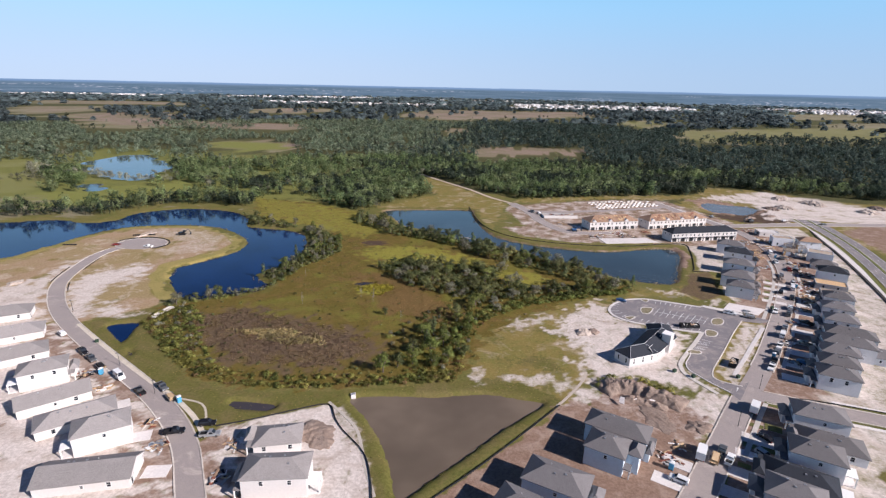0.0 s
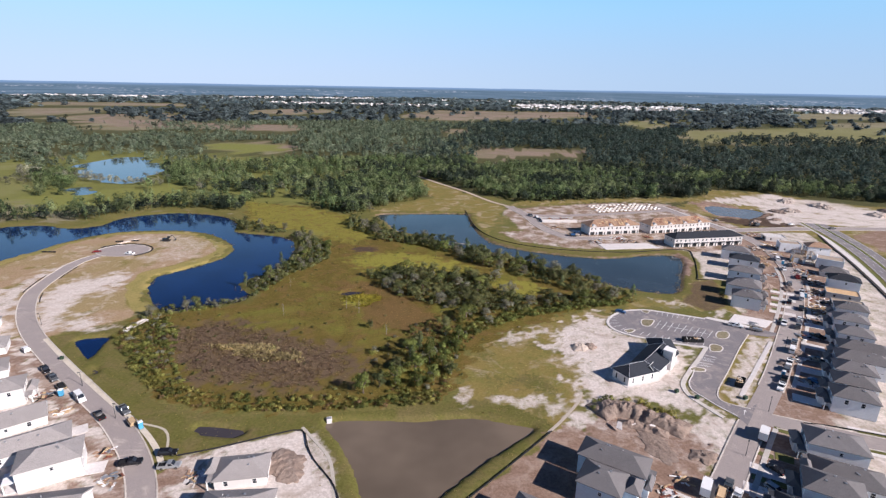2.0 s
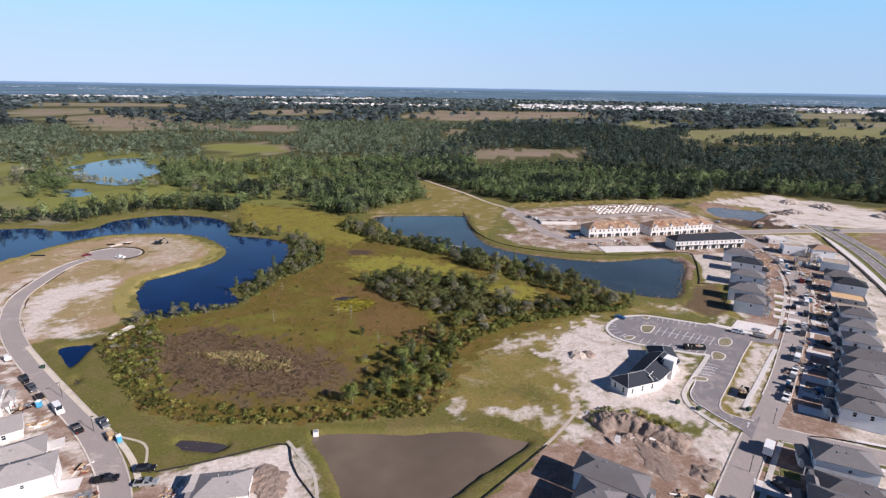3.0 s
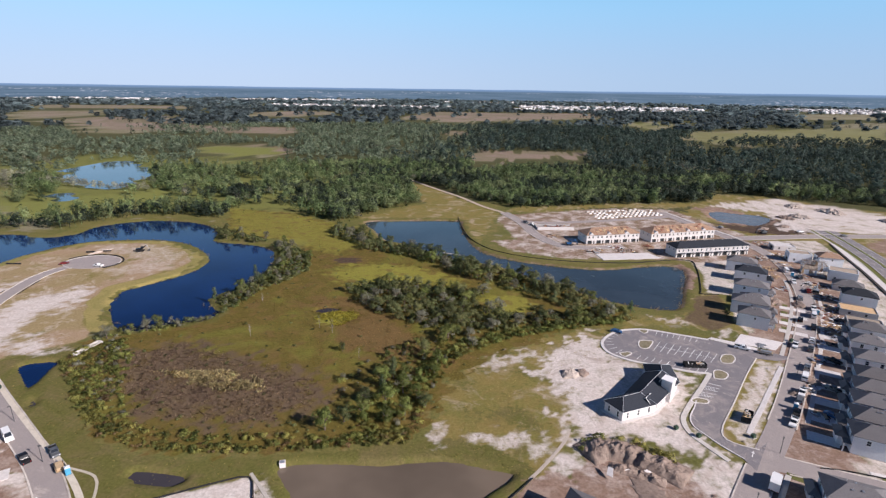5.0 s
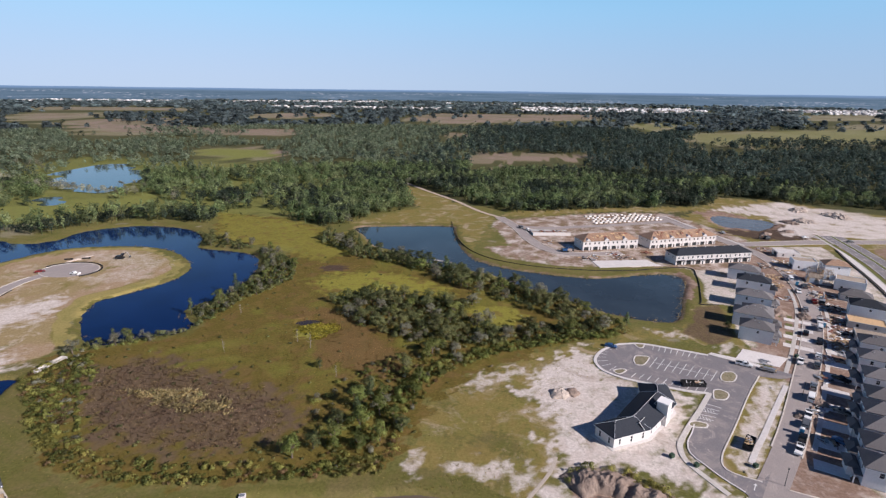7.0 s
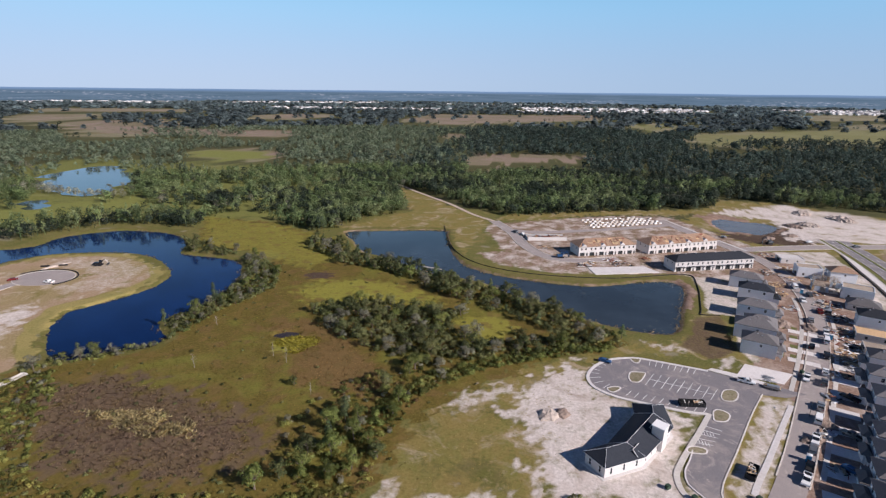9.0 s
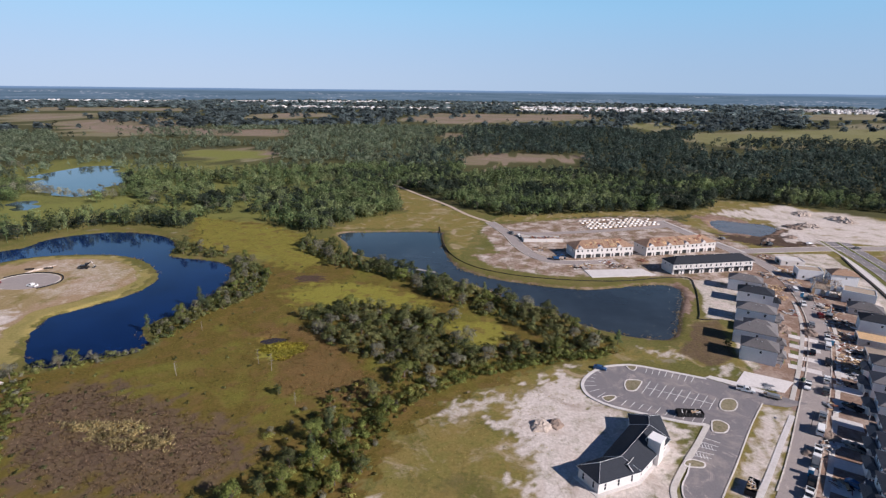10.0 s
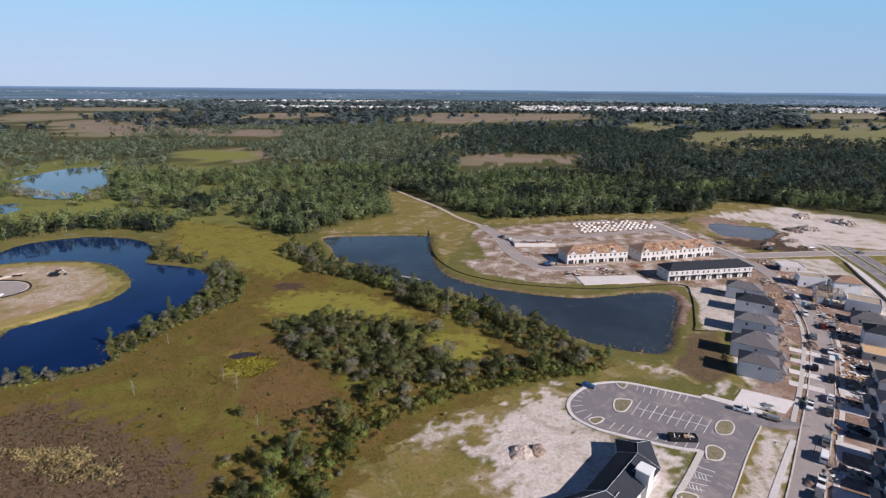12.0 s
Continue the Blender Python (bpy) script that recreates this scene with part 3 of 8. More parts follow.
layer["pale"] = np.maximum(layer["pale"], 0.8 * zone(STRAW, GX, GY, 3, 9, 4, 9))
north_marsh = [(-191, 380), (-215, 427), (-153, 416), (-90, 380), (-68, 345), (-85, 318), (-112, 330), (-136, 345), (-170, 346)]
layer["pale"] = np.maximum(layer["pale"], 0.56 * zone(north_marsh, GX, GY, 6, 70, 5))
mown = zone(MOWN, GX, GY, 1.5, 17, 0.8)
for k, poly in enumerate(LAWNS):
    mown = np.maximum(mown, zone(poly, GX, GY, 0.7, 18 + k, 0.2))
for poly, w in ((LAGOON, 9), (POND, 9)):
    d = near_distance(curve_through(poly, 4, True), GX, GY, 30)
    mown = np.maximum(mown, 0.8 * (1 - ramp(d + 3 * wobble(GX, GY, 16, 20), w - 8, w + 2)))
mown = np.maximum(mown, (0.40 + 0.22 * wobble(GX, GY, 26, 79)) * zone(FIELD, GX, GY, 4, 71, 3))
lagoon_off = near_distance(curve_through(LAGOON, 4, True), GX, GY, 30)
spit_land = zone(PENINSULA, GX, GY, 3, 45, 2)
rim = 1 - ramp(lagoon_off + 0.9 * wobble(GX, GY, 18, 97), 8.5, 11)
mown = mown * (1 - spit_land * (GX < -150))
layer["rim"] = spit_land * rim * (GX < -148)
layer["tan"] = spit_land * (1 - rim) * (0.80 + 0.35 * wobble(GX, GY, 24, 98)) * (GX < -148)
layer["mown"] = mown
sand = np.maximum((0.80 + 0.17 * wobble(GX, GY, 13, 85) + 0.17 * wobble(GX, GY, 4.5, 86)) * zone(SAND_CLUB, GX, GY, 4, 21, 4), zone(CENTRE_LOTS, GX, GY, 1.0, 22, 0.5))
for k, poly in enumerate(SAND_STREAKS):
    sand = np.maximum(sand, 0.62 * zone(poly, GX, GY, 3, 23 + k, 3.0, 9))
for k, poly in enumerate(BARE_STRIPS):
    sand = np.maximum(sand, (0.72, 0.74, 0.40)[k] * zone(poly, GX, GY, 6, 30 + k, 5, 16))
sand = np.maximum(sand, zone(LEFT_LOTS, GX, GY, 1.5, 33, 0.6))
sand = np.maximum(sand, (0.78 + 0.2 * wobble(GX, GY, 30, 87) + 0.18 * wobble(GX, GY, 9, 88)) * zone(FAR_SAND, GX, GY, 6, 34, 6, 25))
sand = np.maximum(sand, 0.66 * zone([(120, 288), (128, 328), (131, 341), (142, 338), (138, 300), (132, 286)], GX, GY, 1.5, 89, 1.0))
sand = np.maximum(sand, (0.64 + 0.15 * wobble(GX, GY, 14, 111)) * zone(EAST_LOTS, GX, GY, 1.0, 35, 0.4))
sand = np.maximum(sand, (0.36 + 0.24 * wobble(GX, GY, 22, 77) + 0.12 * wobble(GX, GY, 7, 78)) * zone(TOWN_SITE, GX, GY, 2.0, 36, 1.0))
sand = np.maximum(sand, (0.62 + 0.22 * wobble(GX, GY, 6, 109)) * zone(DRY_STRIP, GX, GY, 1.0, 37, 0.6) * ramp(-near_distance(DRY_STRIP, GX, GY, 40) + 1.2 * wobble(GX, GY, 7, 110), 0.2, 2.2))
for k, poly in enumerate(WEEDS_CLUB):
    sand = sand * (1 - 0.8 * zone(poly, GX, GY, 2, 38 + k, 2, 7))
for poly in LAWNS + [BROWN_TURF]:
    sand = sand * (1 - zone(poly, GX, GY, 0.7, 18, 0.2))
for poly, w in ((POND, 9.5), (BROWN_POND, 4)):
    d = near_distance(curve_through(poly, 4, True), GX, GY, 30)
    sand = sand * ramp(d, w - 2, w + 1)
main_line = curve_through(MAIN, 4)
street = near_distance(main_line + main_line[::-1], GX, GY, 40)
street = (1 - ramp(street + 2 * wobble(GX, GY, 9, 48), 17, 22)) * zone(EAST_LOTS, GX, GY, 1.0, 35, 0.4)
sand = sand * (1 - 0.62 * street) * (1 - 0.6 * zone(PILE_EARTH, GX, GY, 4, 51, 3, 8))
loop_line = curve_through(LOOP, 4)
d_loop = near_distance(loop_line + loop_line[::-1], GX, GY, 40)
spoil = zone(LEFT_LOTS, GX, GY, 1.0, 63, 0.5) + zone(CENTRE_LOTS, GX, GY, 1.0, 64, 0.5)
spoil = np.clip(spoil, 0, 1) * (1 - ramp(d_loop, 13, 19)) * ramp(wobble(GX, GY, 11, 65) + 0.5 * wobble(GX, GY, 4, 66), -0.8, 0.1)
sand = sand * (1 - 0.7 * spoil)
layer["sand"] = sand
layer["earth"] = np.maximum(zone(RED_EARTH, GX, GY, 2, 42, 1.5), 0.8 * zone(SCRAPED, GX, GY, 5, 43, 4))
layer["earth"] = np.maximum(layer["earth"], 0.85 * spoil)
layer["earth"] = np.maximum(layer["earth"], 0.7 * zone(ROADSIDE, GX, GY, 4, 49, 3))
layer["earth"] = np.maximum(layer["earth"], np.maximum(0.62 * zone(TOWN_SITE, GX, GY, 3, 47, 2), np.maximum(0.9 * street, zone(PILE_EARTH, GX, GY, 4, 51, 3, 8))))
layer["earth"] = np.maximum(layer["earth"], 0.8 * zone([(110, 293), (119, 318), (117, 331), (123, 332), (126, 318), (116, 290)], GX, GY, 2, 74, 1.5))
for poly, amount in ((POND, 0.5), (LAGOON, 0.22)):
    shore = near_distance(curve_through(poly, 3, True), GX, GY, 30)
    layer["earth"] = np.maximum(layer["earth"], amount * (1 - ramp(np.abs(shore - 0.8), 0.6, 2.6)))
lots = np.clip(zone(LEFT_LOTS, GX, GY, 1.0, 63, 0.5) + zone(CENTRE_LOTS, GX, GY, 1.0, 64, 0.5), 0, 1)
worn = lots * ramp(wobble(GX, GY, 15, 75) + 0.6 * wobble(GX, GY, 5, 76), 0.2, 1.3)
layer["earth"] = np.maximum(layer["earth"], 0.75 * worn)
layer["sand"] = layer["sand"] * (1 - 0.6 * worn)
layer["dry"] = np.maximum(zone(FIELD, GX, GY, 3, 44, 2), zone(PENINSULA, GX, GY, 3, 45, 2))
layer["dry"] = np.maximum(layer["dry"], np.maximum(0.7 * zone(NORTH_FIELD, GX, GY, 4, 46, 3), 0.75 * np.maximum(zone(DRY_VERGE, GX, GY, 5, 59, 4), np.maximum(zone(DRY_EAST, GX, GY, 8, 60, 5), np.maximum(zone(DRY_LOT, GX, GY, 4, 62, 3), zone(DRY_SIDE, GX, GY, 2, 68, 1))))))
meadow = np.zeros(GX.shape)
for k, poly in enumerate(MEADOWS):
    meadow = np.maximum(meadow, zone(poly, GX, GY, 14, 50 + k, 14 if k in (0, 1, 6, 8) else 34, 70))
lime = np.zeros(GX.shape)
for k, poly in enumerate(LIME_GLADES):
    lime = np.maximum(lime, zone(poly, GX, GY, 8, 56 + k, 8, 40))
for k in (3, 4):
    lime = np.maximum(lime, 0.5 * zone(MEADOWS[k], GX, GY, 14, 53 + k, 14, 70))
lime = np.maximum(lime, 0.62 * zone(WEST_GLADES, GX, GY, 20, 67, 15, 60))
layer["lime"] = lime
layer["mud"] = np.maximum(zone(MUD, GX, GY, 6, 58, 5, 14), zone(DARK_PATCH, GX, GY, 1.5, 69, 2, 6))
layer["meadow"] = meadow
red = np.zeros(GX.shape)
for k, poly in enumerate(RED_FIELDS):
    red = np.maximum(red, zone(poly, GX, GY, 14, 60 + k, 22, 80))
for k in (9, 10, 12):
    red = np.maximum(red, 0.62 * zone(MEADOWS[k], GX, GY, 14, 92 + k, 14, 70))
layer["redfield"] = np.maximum(red, 0.7 * zone(MEADOWS[2], GX, GY, 14, 62, 14, 70))
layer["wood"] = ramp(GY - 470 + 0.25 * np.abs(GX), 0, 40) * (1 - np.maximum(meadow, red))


def sheet(name, xs, ys, z):
    nx, ny = len(xs), len(ys)
    me = bpy.data.meshes.new(name)
    x, y = np.meshgrid(xs, ys)
    me.vertices.add(nx * ny)
    me.vertices.foreach_set("co", np.stack([x, y, z], -1).astype(np.float32).ravel())
    i = (np.arange(ny - 1)[:, None] * nx + np.arange(nx - 1)[None, :]).ravel()
    quads = np.stack([i, i + 1, i + nx + 1, i + nx], 1).astype(np.int32)
    me.loops.add(quads.size)
    me.loops.foreach_set("vertex_index", quads.ravel())
    me.polygons.add(len(quads))
    me.polygons.foreach_set("loop_start", np.arange(0, quads.size, 4, dtype=np.int32))
    me.update(calc_edges=True)
    me.polygons.foreach_set("use_smooth", np.ones(len(quads), bool))
    return me


def ground_material():
    s = Shader("ground", 0.95)
    s.b.inputs["Specular IOR Level"].default_value = 0.1
    at = s.where()
    fine, mid, big = s.noise(at, 1.1, 6, 0.7), s.noise(at, 0.16, 6, 0.65, 0.4), s.noise(at, 0.03, 5, 0.6, 0.6)
    speck = s.noise(at, 0.5, 5, 0.75)

    def blend(low, high, accent=None, amount=0.5):
        c = s.mix(s.span(fine, 0.3, 0.7), low, high)
        if accent:
            c = s.mix(s.span(mid, 0.45, 0.7, 0, amount), c, accent)
        return c

    def edge(name, sharp=0.22):
        a = s.attr(name)
        n = s.maths("MULTIPLY", s.maths("SUBTRACT", speck, 0.5), 0.9)
        m = s.maths("MULTIPLY", s.maths("SUBTRACT", mid, 0.5), 0.6)
        return s.span(s.maths("ADD", s.maths("ADD", a, n), m), 0.5 - sharp, 0.5 + sharp)

    c = blend((0.11, 0.105, 0.03), (0.19, 0.17, 0.055), (0.25, 0.19, 0.09))
    c = s.mix(s.span(big, 0.4, 0.65, 0, 0.6), c, blend((0.07, 0.085, 0.02), (0.12, 0.13, 0.035)))
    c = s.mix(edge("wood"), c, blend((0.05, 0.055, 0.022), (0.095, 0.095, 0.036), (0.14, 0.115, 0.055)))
    # meadow and red field colours muted and blued, distance haze put into them
    c = s.mix(edge("meadow"), c, blend((0.195, 0.180, 0.110), (0.275, 0.248, 0.160), (0.27, 0.215, 0.155)))
    c = s.mix(edge("redfield"), c, blend((0.215, 0.158, 0.125), (0.315, 0.238, 0.192), (0.20, 0.165, 0.11), 0.7))
    vast = s.span(s.noise(at, 0.0045, 6, 0.7, 1.5), 0.42, 0.56)
    c = s.mix(s.maths("MULTIPLY", s.maths("MAXIMUM", s.attr("redfield"), s.attr("meadow")), s.maths("MULTIPLY", vast, 0.85)), c, blend((0.15, 0.135, 0.075), (0.22, 0.195, 0.115), (0.21, 0.165, 0.115)))
    c = s.mix(edge("lime", 0.35), c, blend((0.155, 0.17, 0.042), (0.225, 0.23, 0.064), (0.17, 0.155, 0.055)))
    c = s.mix(edge("dry"), c, s.mix(s.span(s.noise(at, 0.055, 6, 0.7, 1.5), 0.5, 0.68, 0, 0.8), s.mix(s.span(s.noise(at, 0.09, 5, 0.7, 1.0), 0.42, 0.62, 0, 0.85), blend((0.175, 0.138, 0.042), (0.265, 0.208, 0.072), (0.225, 0.165, 0.054), 0.7), blend((0.14, 0.13, 0.033), (0.205, 0.187, 0.056))), (0.40, 0.32, 0.22)))
    c = s.mix(edge("marsh"), c, blend((0.088, 0.070, 0.016), (0.160, 0.125, 0.030), (0.19, 0.122, 0.042), 0.7))
    c = s.mix(s.maths("MULTIPLY", edge("marsh"), s.span(big, 0.5, 0.66, 0, 0.7)), c, blend((0.125, 0.13, 0.022), (0.205, 0.195, 0.04)))
    c = s.mix(edge("pale", 0.3), c, blend((0.19, 0.185, 0.03), (0.30, 0.275, 0.055), (0.22, 0.2, 0.04)))
    c = s.mix(edge("rusty", 0.4), c, blend((0.125, 0.08, 0.03), (0.20, 0.13, 0.05), (0.12, 0.09, 0.03), 0.7))
    c = s.mix(edge("reeds", 0.4), c, s.mix(s.span(big, 0.42, 0.6), blend((0.105, 0.074, 0.045), (0.168, 0.118, 0.076), (0.14, 0.105, 0.042), 0.7), blend((0.082, 0.056, 0.038), (0.142, 0.099, 0.068), (0.155, 0.112, 0.058), 0.5)))
    c = s.mix(edge("mown", 0.15), c, s.mix(s.span(s.noise(at, 0.065, 6, 0.7, 1.2), 0.44, 0.66, 0, 0.75), blend((0.096, 0.096, 0.024), (0.150, 0.140, 0.040), (0.165, 0.132, 0.05), 0.6), blend((0.135, 0.108, 0.044), (0.20, 0.16, 0.072))))
    c = s.mix(edge("rim", 0.2), c, s.mix(s.span(s.noise(at, 0.05, 5, 0.65, 1.0), 0.42, 0.62), blend((0.255, 0.210, 0.072), (0.345, 0.28, 0.105)), blend((0.205, 0.185, 0.058), (0.29, 0.25, 0.088))))
    c = s.mix(edge("tan", 0.25), c, s.mix(s.span(s.noise(at, 0.07, 6, 0.7, 1.4), 0.5, 0.68, 0, 0.75), s.mix(s.span(big, 0.42, 0.6), blend((0.285, 0.198, 0.120), (0.39, 0.285, 0.182)), blend((0.25, 0.19, 0.092), (0.345, 0.265, 0.138))), blend((0.44, 0.355, 0.27), (0.58, 0.49, 0.395))))
    c = s.mix(edge("earth", 0.2), c, blend((0.185, 0.12, 0.088), (0.295, 0.202, 0.152), (0.42, 0.33, 0.27), 0.6))
    c = s.mix(edge("mud", 0.3), c, blend((0.055, 0.037, 0.026), (0.105, 0.072, 0.052), (0.15, 0.105, 0.075)))
    sand = blend((0.50, 0.44, 0.40), (0.74, 0.67, 0.625), (0.46, 0.37, 0.31), 0.5)
    sand = s.mix(s.span(s.noise(at, 0.06, 7, 0.72, 1.6), 0.5, 0.68, 0, 0.6), sand, (0.33, 0.265, 0.215))
    sand = s.mix(s.span(s.noise(s.scaled(at, (0.5, 0.16, 1)), 0.5, 5, 0.7, 2.2), 0.58, 0.7, 0, 0.45), sand, (0.36, 0.29, 0.24))
    c = s.mix(edge("sand", 0.34), c, sand)
    return s.done(c, s.noise(at, 0.8, 6, 0.75), 0.2, 0.32)


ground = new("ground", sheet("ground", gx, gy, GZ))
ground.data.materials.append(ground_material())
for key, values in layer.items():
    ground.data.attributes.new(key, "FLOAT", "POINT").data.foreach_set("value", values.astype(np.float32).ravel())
tagged(ground, "flat ground of marsh, dry grass and bare white sand", "ground", kind="structure")

for name, poly, stuff, label, bank in PONDS:
    p = np.array(poly)
    cell = 6.0
    xs, ys = np.arange(p[:, 0].min() - 8, p[:, 0].max() + 9, cell), np.arange(p[:, 1].min() - 8, p[:, 1].max() + 9, cell)
    X, Y = np.meshgrid(xs, ys)
    d = distance_to(curve_through(poly, 3, True), X, Y)
    g = Geo()
    g.v = [(x, y, -1.0) for x, y in zip(X.ravel(), Y.ravel())]
    n = len(xs)
    g.f = [(j * n + i, j * n + i + 1, j * n + n + i + 1, j * n + n + i) for j in range(len(ys) - 1) for i in range(n - 1) if d[j:j + 2, i:i + 2].min() < bank + 1.5]
    tagged(part(name, g, stuff), label, "water", kind="structure")

# glowing ring wall that stands for far wooded land to the skyline
def skyline():
    g = Geo()
    n = 240
    for k in range(1):
        r = 4940
        lift = [97 + 1.5 * wobble(np.array([i * 37.0]), np.array([k * 900.0]), 300, 70 + k)[0] for i in range(n + 1)]
        v = [(r * math.sin(a), r * math.cos(a), z) for z0 in (0, 1) for i in range(n + 1) for a in [2 * math.pi * i / n] for z in [lift[i] * z0]]
        g.add(v, [(i, i + 1, n + 2 + i, n + 1 + i) for i in range(n)])
    return g


# blue haze, woods and town specks are painted as emission, not lit
s = Shader("glowing backdrop of haze blue woods", 1.0)
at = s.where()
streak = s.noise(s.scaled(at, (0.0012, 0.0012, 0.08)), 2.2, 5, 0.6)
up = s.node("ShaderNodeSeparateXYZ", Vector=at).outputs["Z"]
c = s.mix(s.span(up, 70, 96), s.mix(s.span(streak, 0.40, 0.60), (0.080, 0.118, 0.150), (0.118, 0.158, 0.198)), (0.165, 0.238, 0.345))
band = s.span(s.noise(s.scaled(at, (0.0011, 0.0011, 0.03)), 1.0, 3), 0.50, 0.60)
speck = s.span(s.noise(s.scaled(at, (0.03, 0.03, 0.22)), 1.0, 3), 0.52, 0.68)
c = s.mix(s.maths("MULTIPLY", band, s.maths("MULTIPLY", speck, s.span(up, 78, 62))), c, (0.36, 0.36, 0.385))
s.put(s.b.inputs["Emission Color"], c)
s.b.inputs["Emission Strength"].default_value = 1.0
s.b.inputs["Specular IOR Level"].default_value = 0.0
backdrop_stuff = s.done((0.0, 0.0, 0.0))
tagged(part("backdrop", skyline(), backdrop_stuff), "glowing backdrop ring painted as hazy wooded land on the skyline", "distance", kind="structure")


# ---- roads, kerbs, walks ----
def road(name, points, width, material, label, kerb=True, z=0.04):
    line = curve_through(points, 3)
    ob = part(name, ribbon(Geo(), line, width / 2, -width / 2, -0.3, z), material)
    tagged(ob, label, "road", kind="structure")
    return line


def strip(name, line, left, right, z, material, label, category="pavement"):
    return tagged(part(name, ribbon(Geo(), line, max(left, right), min(left, right), -0.2, z), material), label, category, kind="structure")


def cut(line, a, b):
    n = len(line) - 1
    return line[int(a * n):int(b * n) + 1]


loop = road("road", beside(LOOP, -0.4), 6.5, ASPHALT_PALE, "curving new residential asphalt road")
main = road("road", MAIN, 7.2, ASPHALT_PALE, "straight residential street of dusty asphalt", z=0.05)
road("road", [(-52, -52), (-18, -1), (16, 50)], 7.2, ASPHALT_PALE, "straight residential street of dusty asphalt", z=0.05)
road("road", [(-20, -20), (-39.6, 33), (-55.6, 66.2)], 6.5, ASPHALT_PALE, "curving new residential asphalt road")
cross = road("road", CROSS, 7.0, ASPHALT_PALE, "short side street of dusty asphalt", z=0.03)
link = road("road", LINK, 7.5, ASPHALT_PALE, "new road beside the townhouse site", z=0.03)
back = road("road", BACK, 6.5, ASPHALT_PALE, "dusty road behind the townhouses", z=0.02)
east = road("road", EAST, 9.0, ASPHALT_PALE, "wide new road at the edge of the site", z=0.06)
highway = road("highway", HIGHWAY, 15.0, ASPHALT, "wide divided road along the site's edge", z=0.07)
track = road("track", TRACK, 3.2, surface("sandy track", (0.52, 0.43, 0.36), grain=0.8), "pale sandy track through grass", z=0.02)
strip("median", highway, 0.8, -0.8, 0.2, surface("median grass", (0.16, 0.17, 0.05)), "grass median of the divided road")
for off in (-10.5, -8.9):
    strip("verge", highway, off - 1.6, off, 0.09 if off < -9 else 0.13, CONCRETE if off < -9 else surface("verge grass", (0.15, 0.16, 0.04)), "pale walk and grass verge along the road")
for off in (-7.0, -1.3, 1.3, 7.0):
    strip("lane_edge", highway, off - 0.09, off + 0.09, 0.085, PAINT_LINE, "white painted edge line of the road", "road marking")
for off in (-4.1, 4.1):
    for k in range(2, len(highway) - 2, 4):
        strip("lane_dash", highway[k:k + 2], off - 0.09, off + 0.09, 0.085, PAINT_LINE, "white painted lane dash on asphalt", "road marking")
bulb = [(-221 + 15.5 * math.cos(a), 283.3 + 11.6 * math.sin(a)) for a in (2 * math.pi * i / 40 for i in range(40))]
tagged(part("turning_circle", Geo().slab(bulb, -0.3, 0.05), ASPHALT_PALE), "round asphalt turning circle at the road's end", "road", kind="structure")
ring = bulb + bulb[:1]
strip("kerb", ring[:30], 0.05, -0.35, 0.17, CONCRETE, "pale concrete kerb", "kerb")
for line, w, ranges in ((loop, 3.25, ((0.0, 0.97),)), (main, 3.6, ((0.0, 0.27), (0.33, 0.95))), (cross, 3.5, ((0.05, 1.0),)), (link, 3.75, ((0.0, 1.0),)), (east, 4.5, ((0.05, 1.0),))):
    for a, b in ranges:
        seg = cut(line, a, b)
        strip("kerb", seg, w, w + 0.4, 0.16, KERB_STONE, "dusty pale concrete kerb", "kerb")
        strip("kerb", seg, -w, -w - 0.4, 0.16, KERB_STONE, "dusty pale concrete kerb", "kerb")
strip("sidewalk", curve_through([(-172, 175), (-154.5, 163.5), (-140.5, 154.6), (-116.7, 140.2), (-100.1, 130.6), (-88, 121.8), (-80, 113.5)], 2), 0.8, -0.8, 0.08, CREAM_WALK, "cream sandy concrete sidewalk along the curving road")
strip("sidewalk", curve_through([(91.1, 170.9), (94.4, 176), (100.5, 184.5), (110.4, 198.8), (121.4, 214.5)], 2), 0.8, -0.8, 0.08, PALE_CONCRETE, "pale concrete sidewalk beside the street")
strip("sidewalk", cut(main, 0.44, 0.66), 5.3, 6.8, 0.08, CONCRETE, "pale concrete sidewalk in front of houses")
strip("sidewalk", cut(main, 0.2, 0.28), -5.2, -6.6, 0.08, CONCRETE, "pale concrete sidewalk in front of houses")
strip("sidewalk", cut(main, 0.83, 1.0), -4.6, -6.4, 0.1, PALE_CONCRETE, "broad white concrete walk beside the new road")
strip("sidewalk", cut(main, 0.34, 0.62), -5.2, -6.6, 0.08, CONCRETE, "pale concrete sidewalk in front of houses")
strip("sidewalk", cut(cross, 0.12, 0.9), 5.4, 6.8, 0.08, PALE_CONCRETE, "pale concrete sidewalk along the side street")
strip("sidewalk", cut(cross, 0.12, 0.9), -5.4, -6.8, 0.08, PALE_CONCRETE, "pale concrete sidewalk along the side street")
strip("sidewalk", curve_through([(92.4, 206), (86, 196), (80.2, 187.5), (76, 181), (73.2, 175.6), (73, 169.5), (75.8, 164), (80, 157.5)], 2), 1.0, -0.6, 0.14, CONCRETE, "pale concrete walk round the parking lot")
strip("footpath", curve_through([(-100, 131), (-90, 129), (-85, 123), (-83.5, 119)], 2), 0.35, -0.35, 0.02, surface("pale worn path", (0.5, 0.45, 0.36)), "narrow pale worn path across mown grass")
strip("footpath", curve_through([(24, 143), (29, 150), (35, 160), (37, 166)], 2), 0.5, -0.5, 0.02, surface("pale trodden sand", (0.5, 0.43, 0.36)), "narrow pale sand path at the field edge")
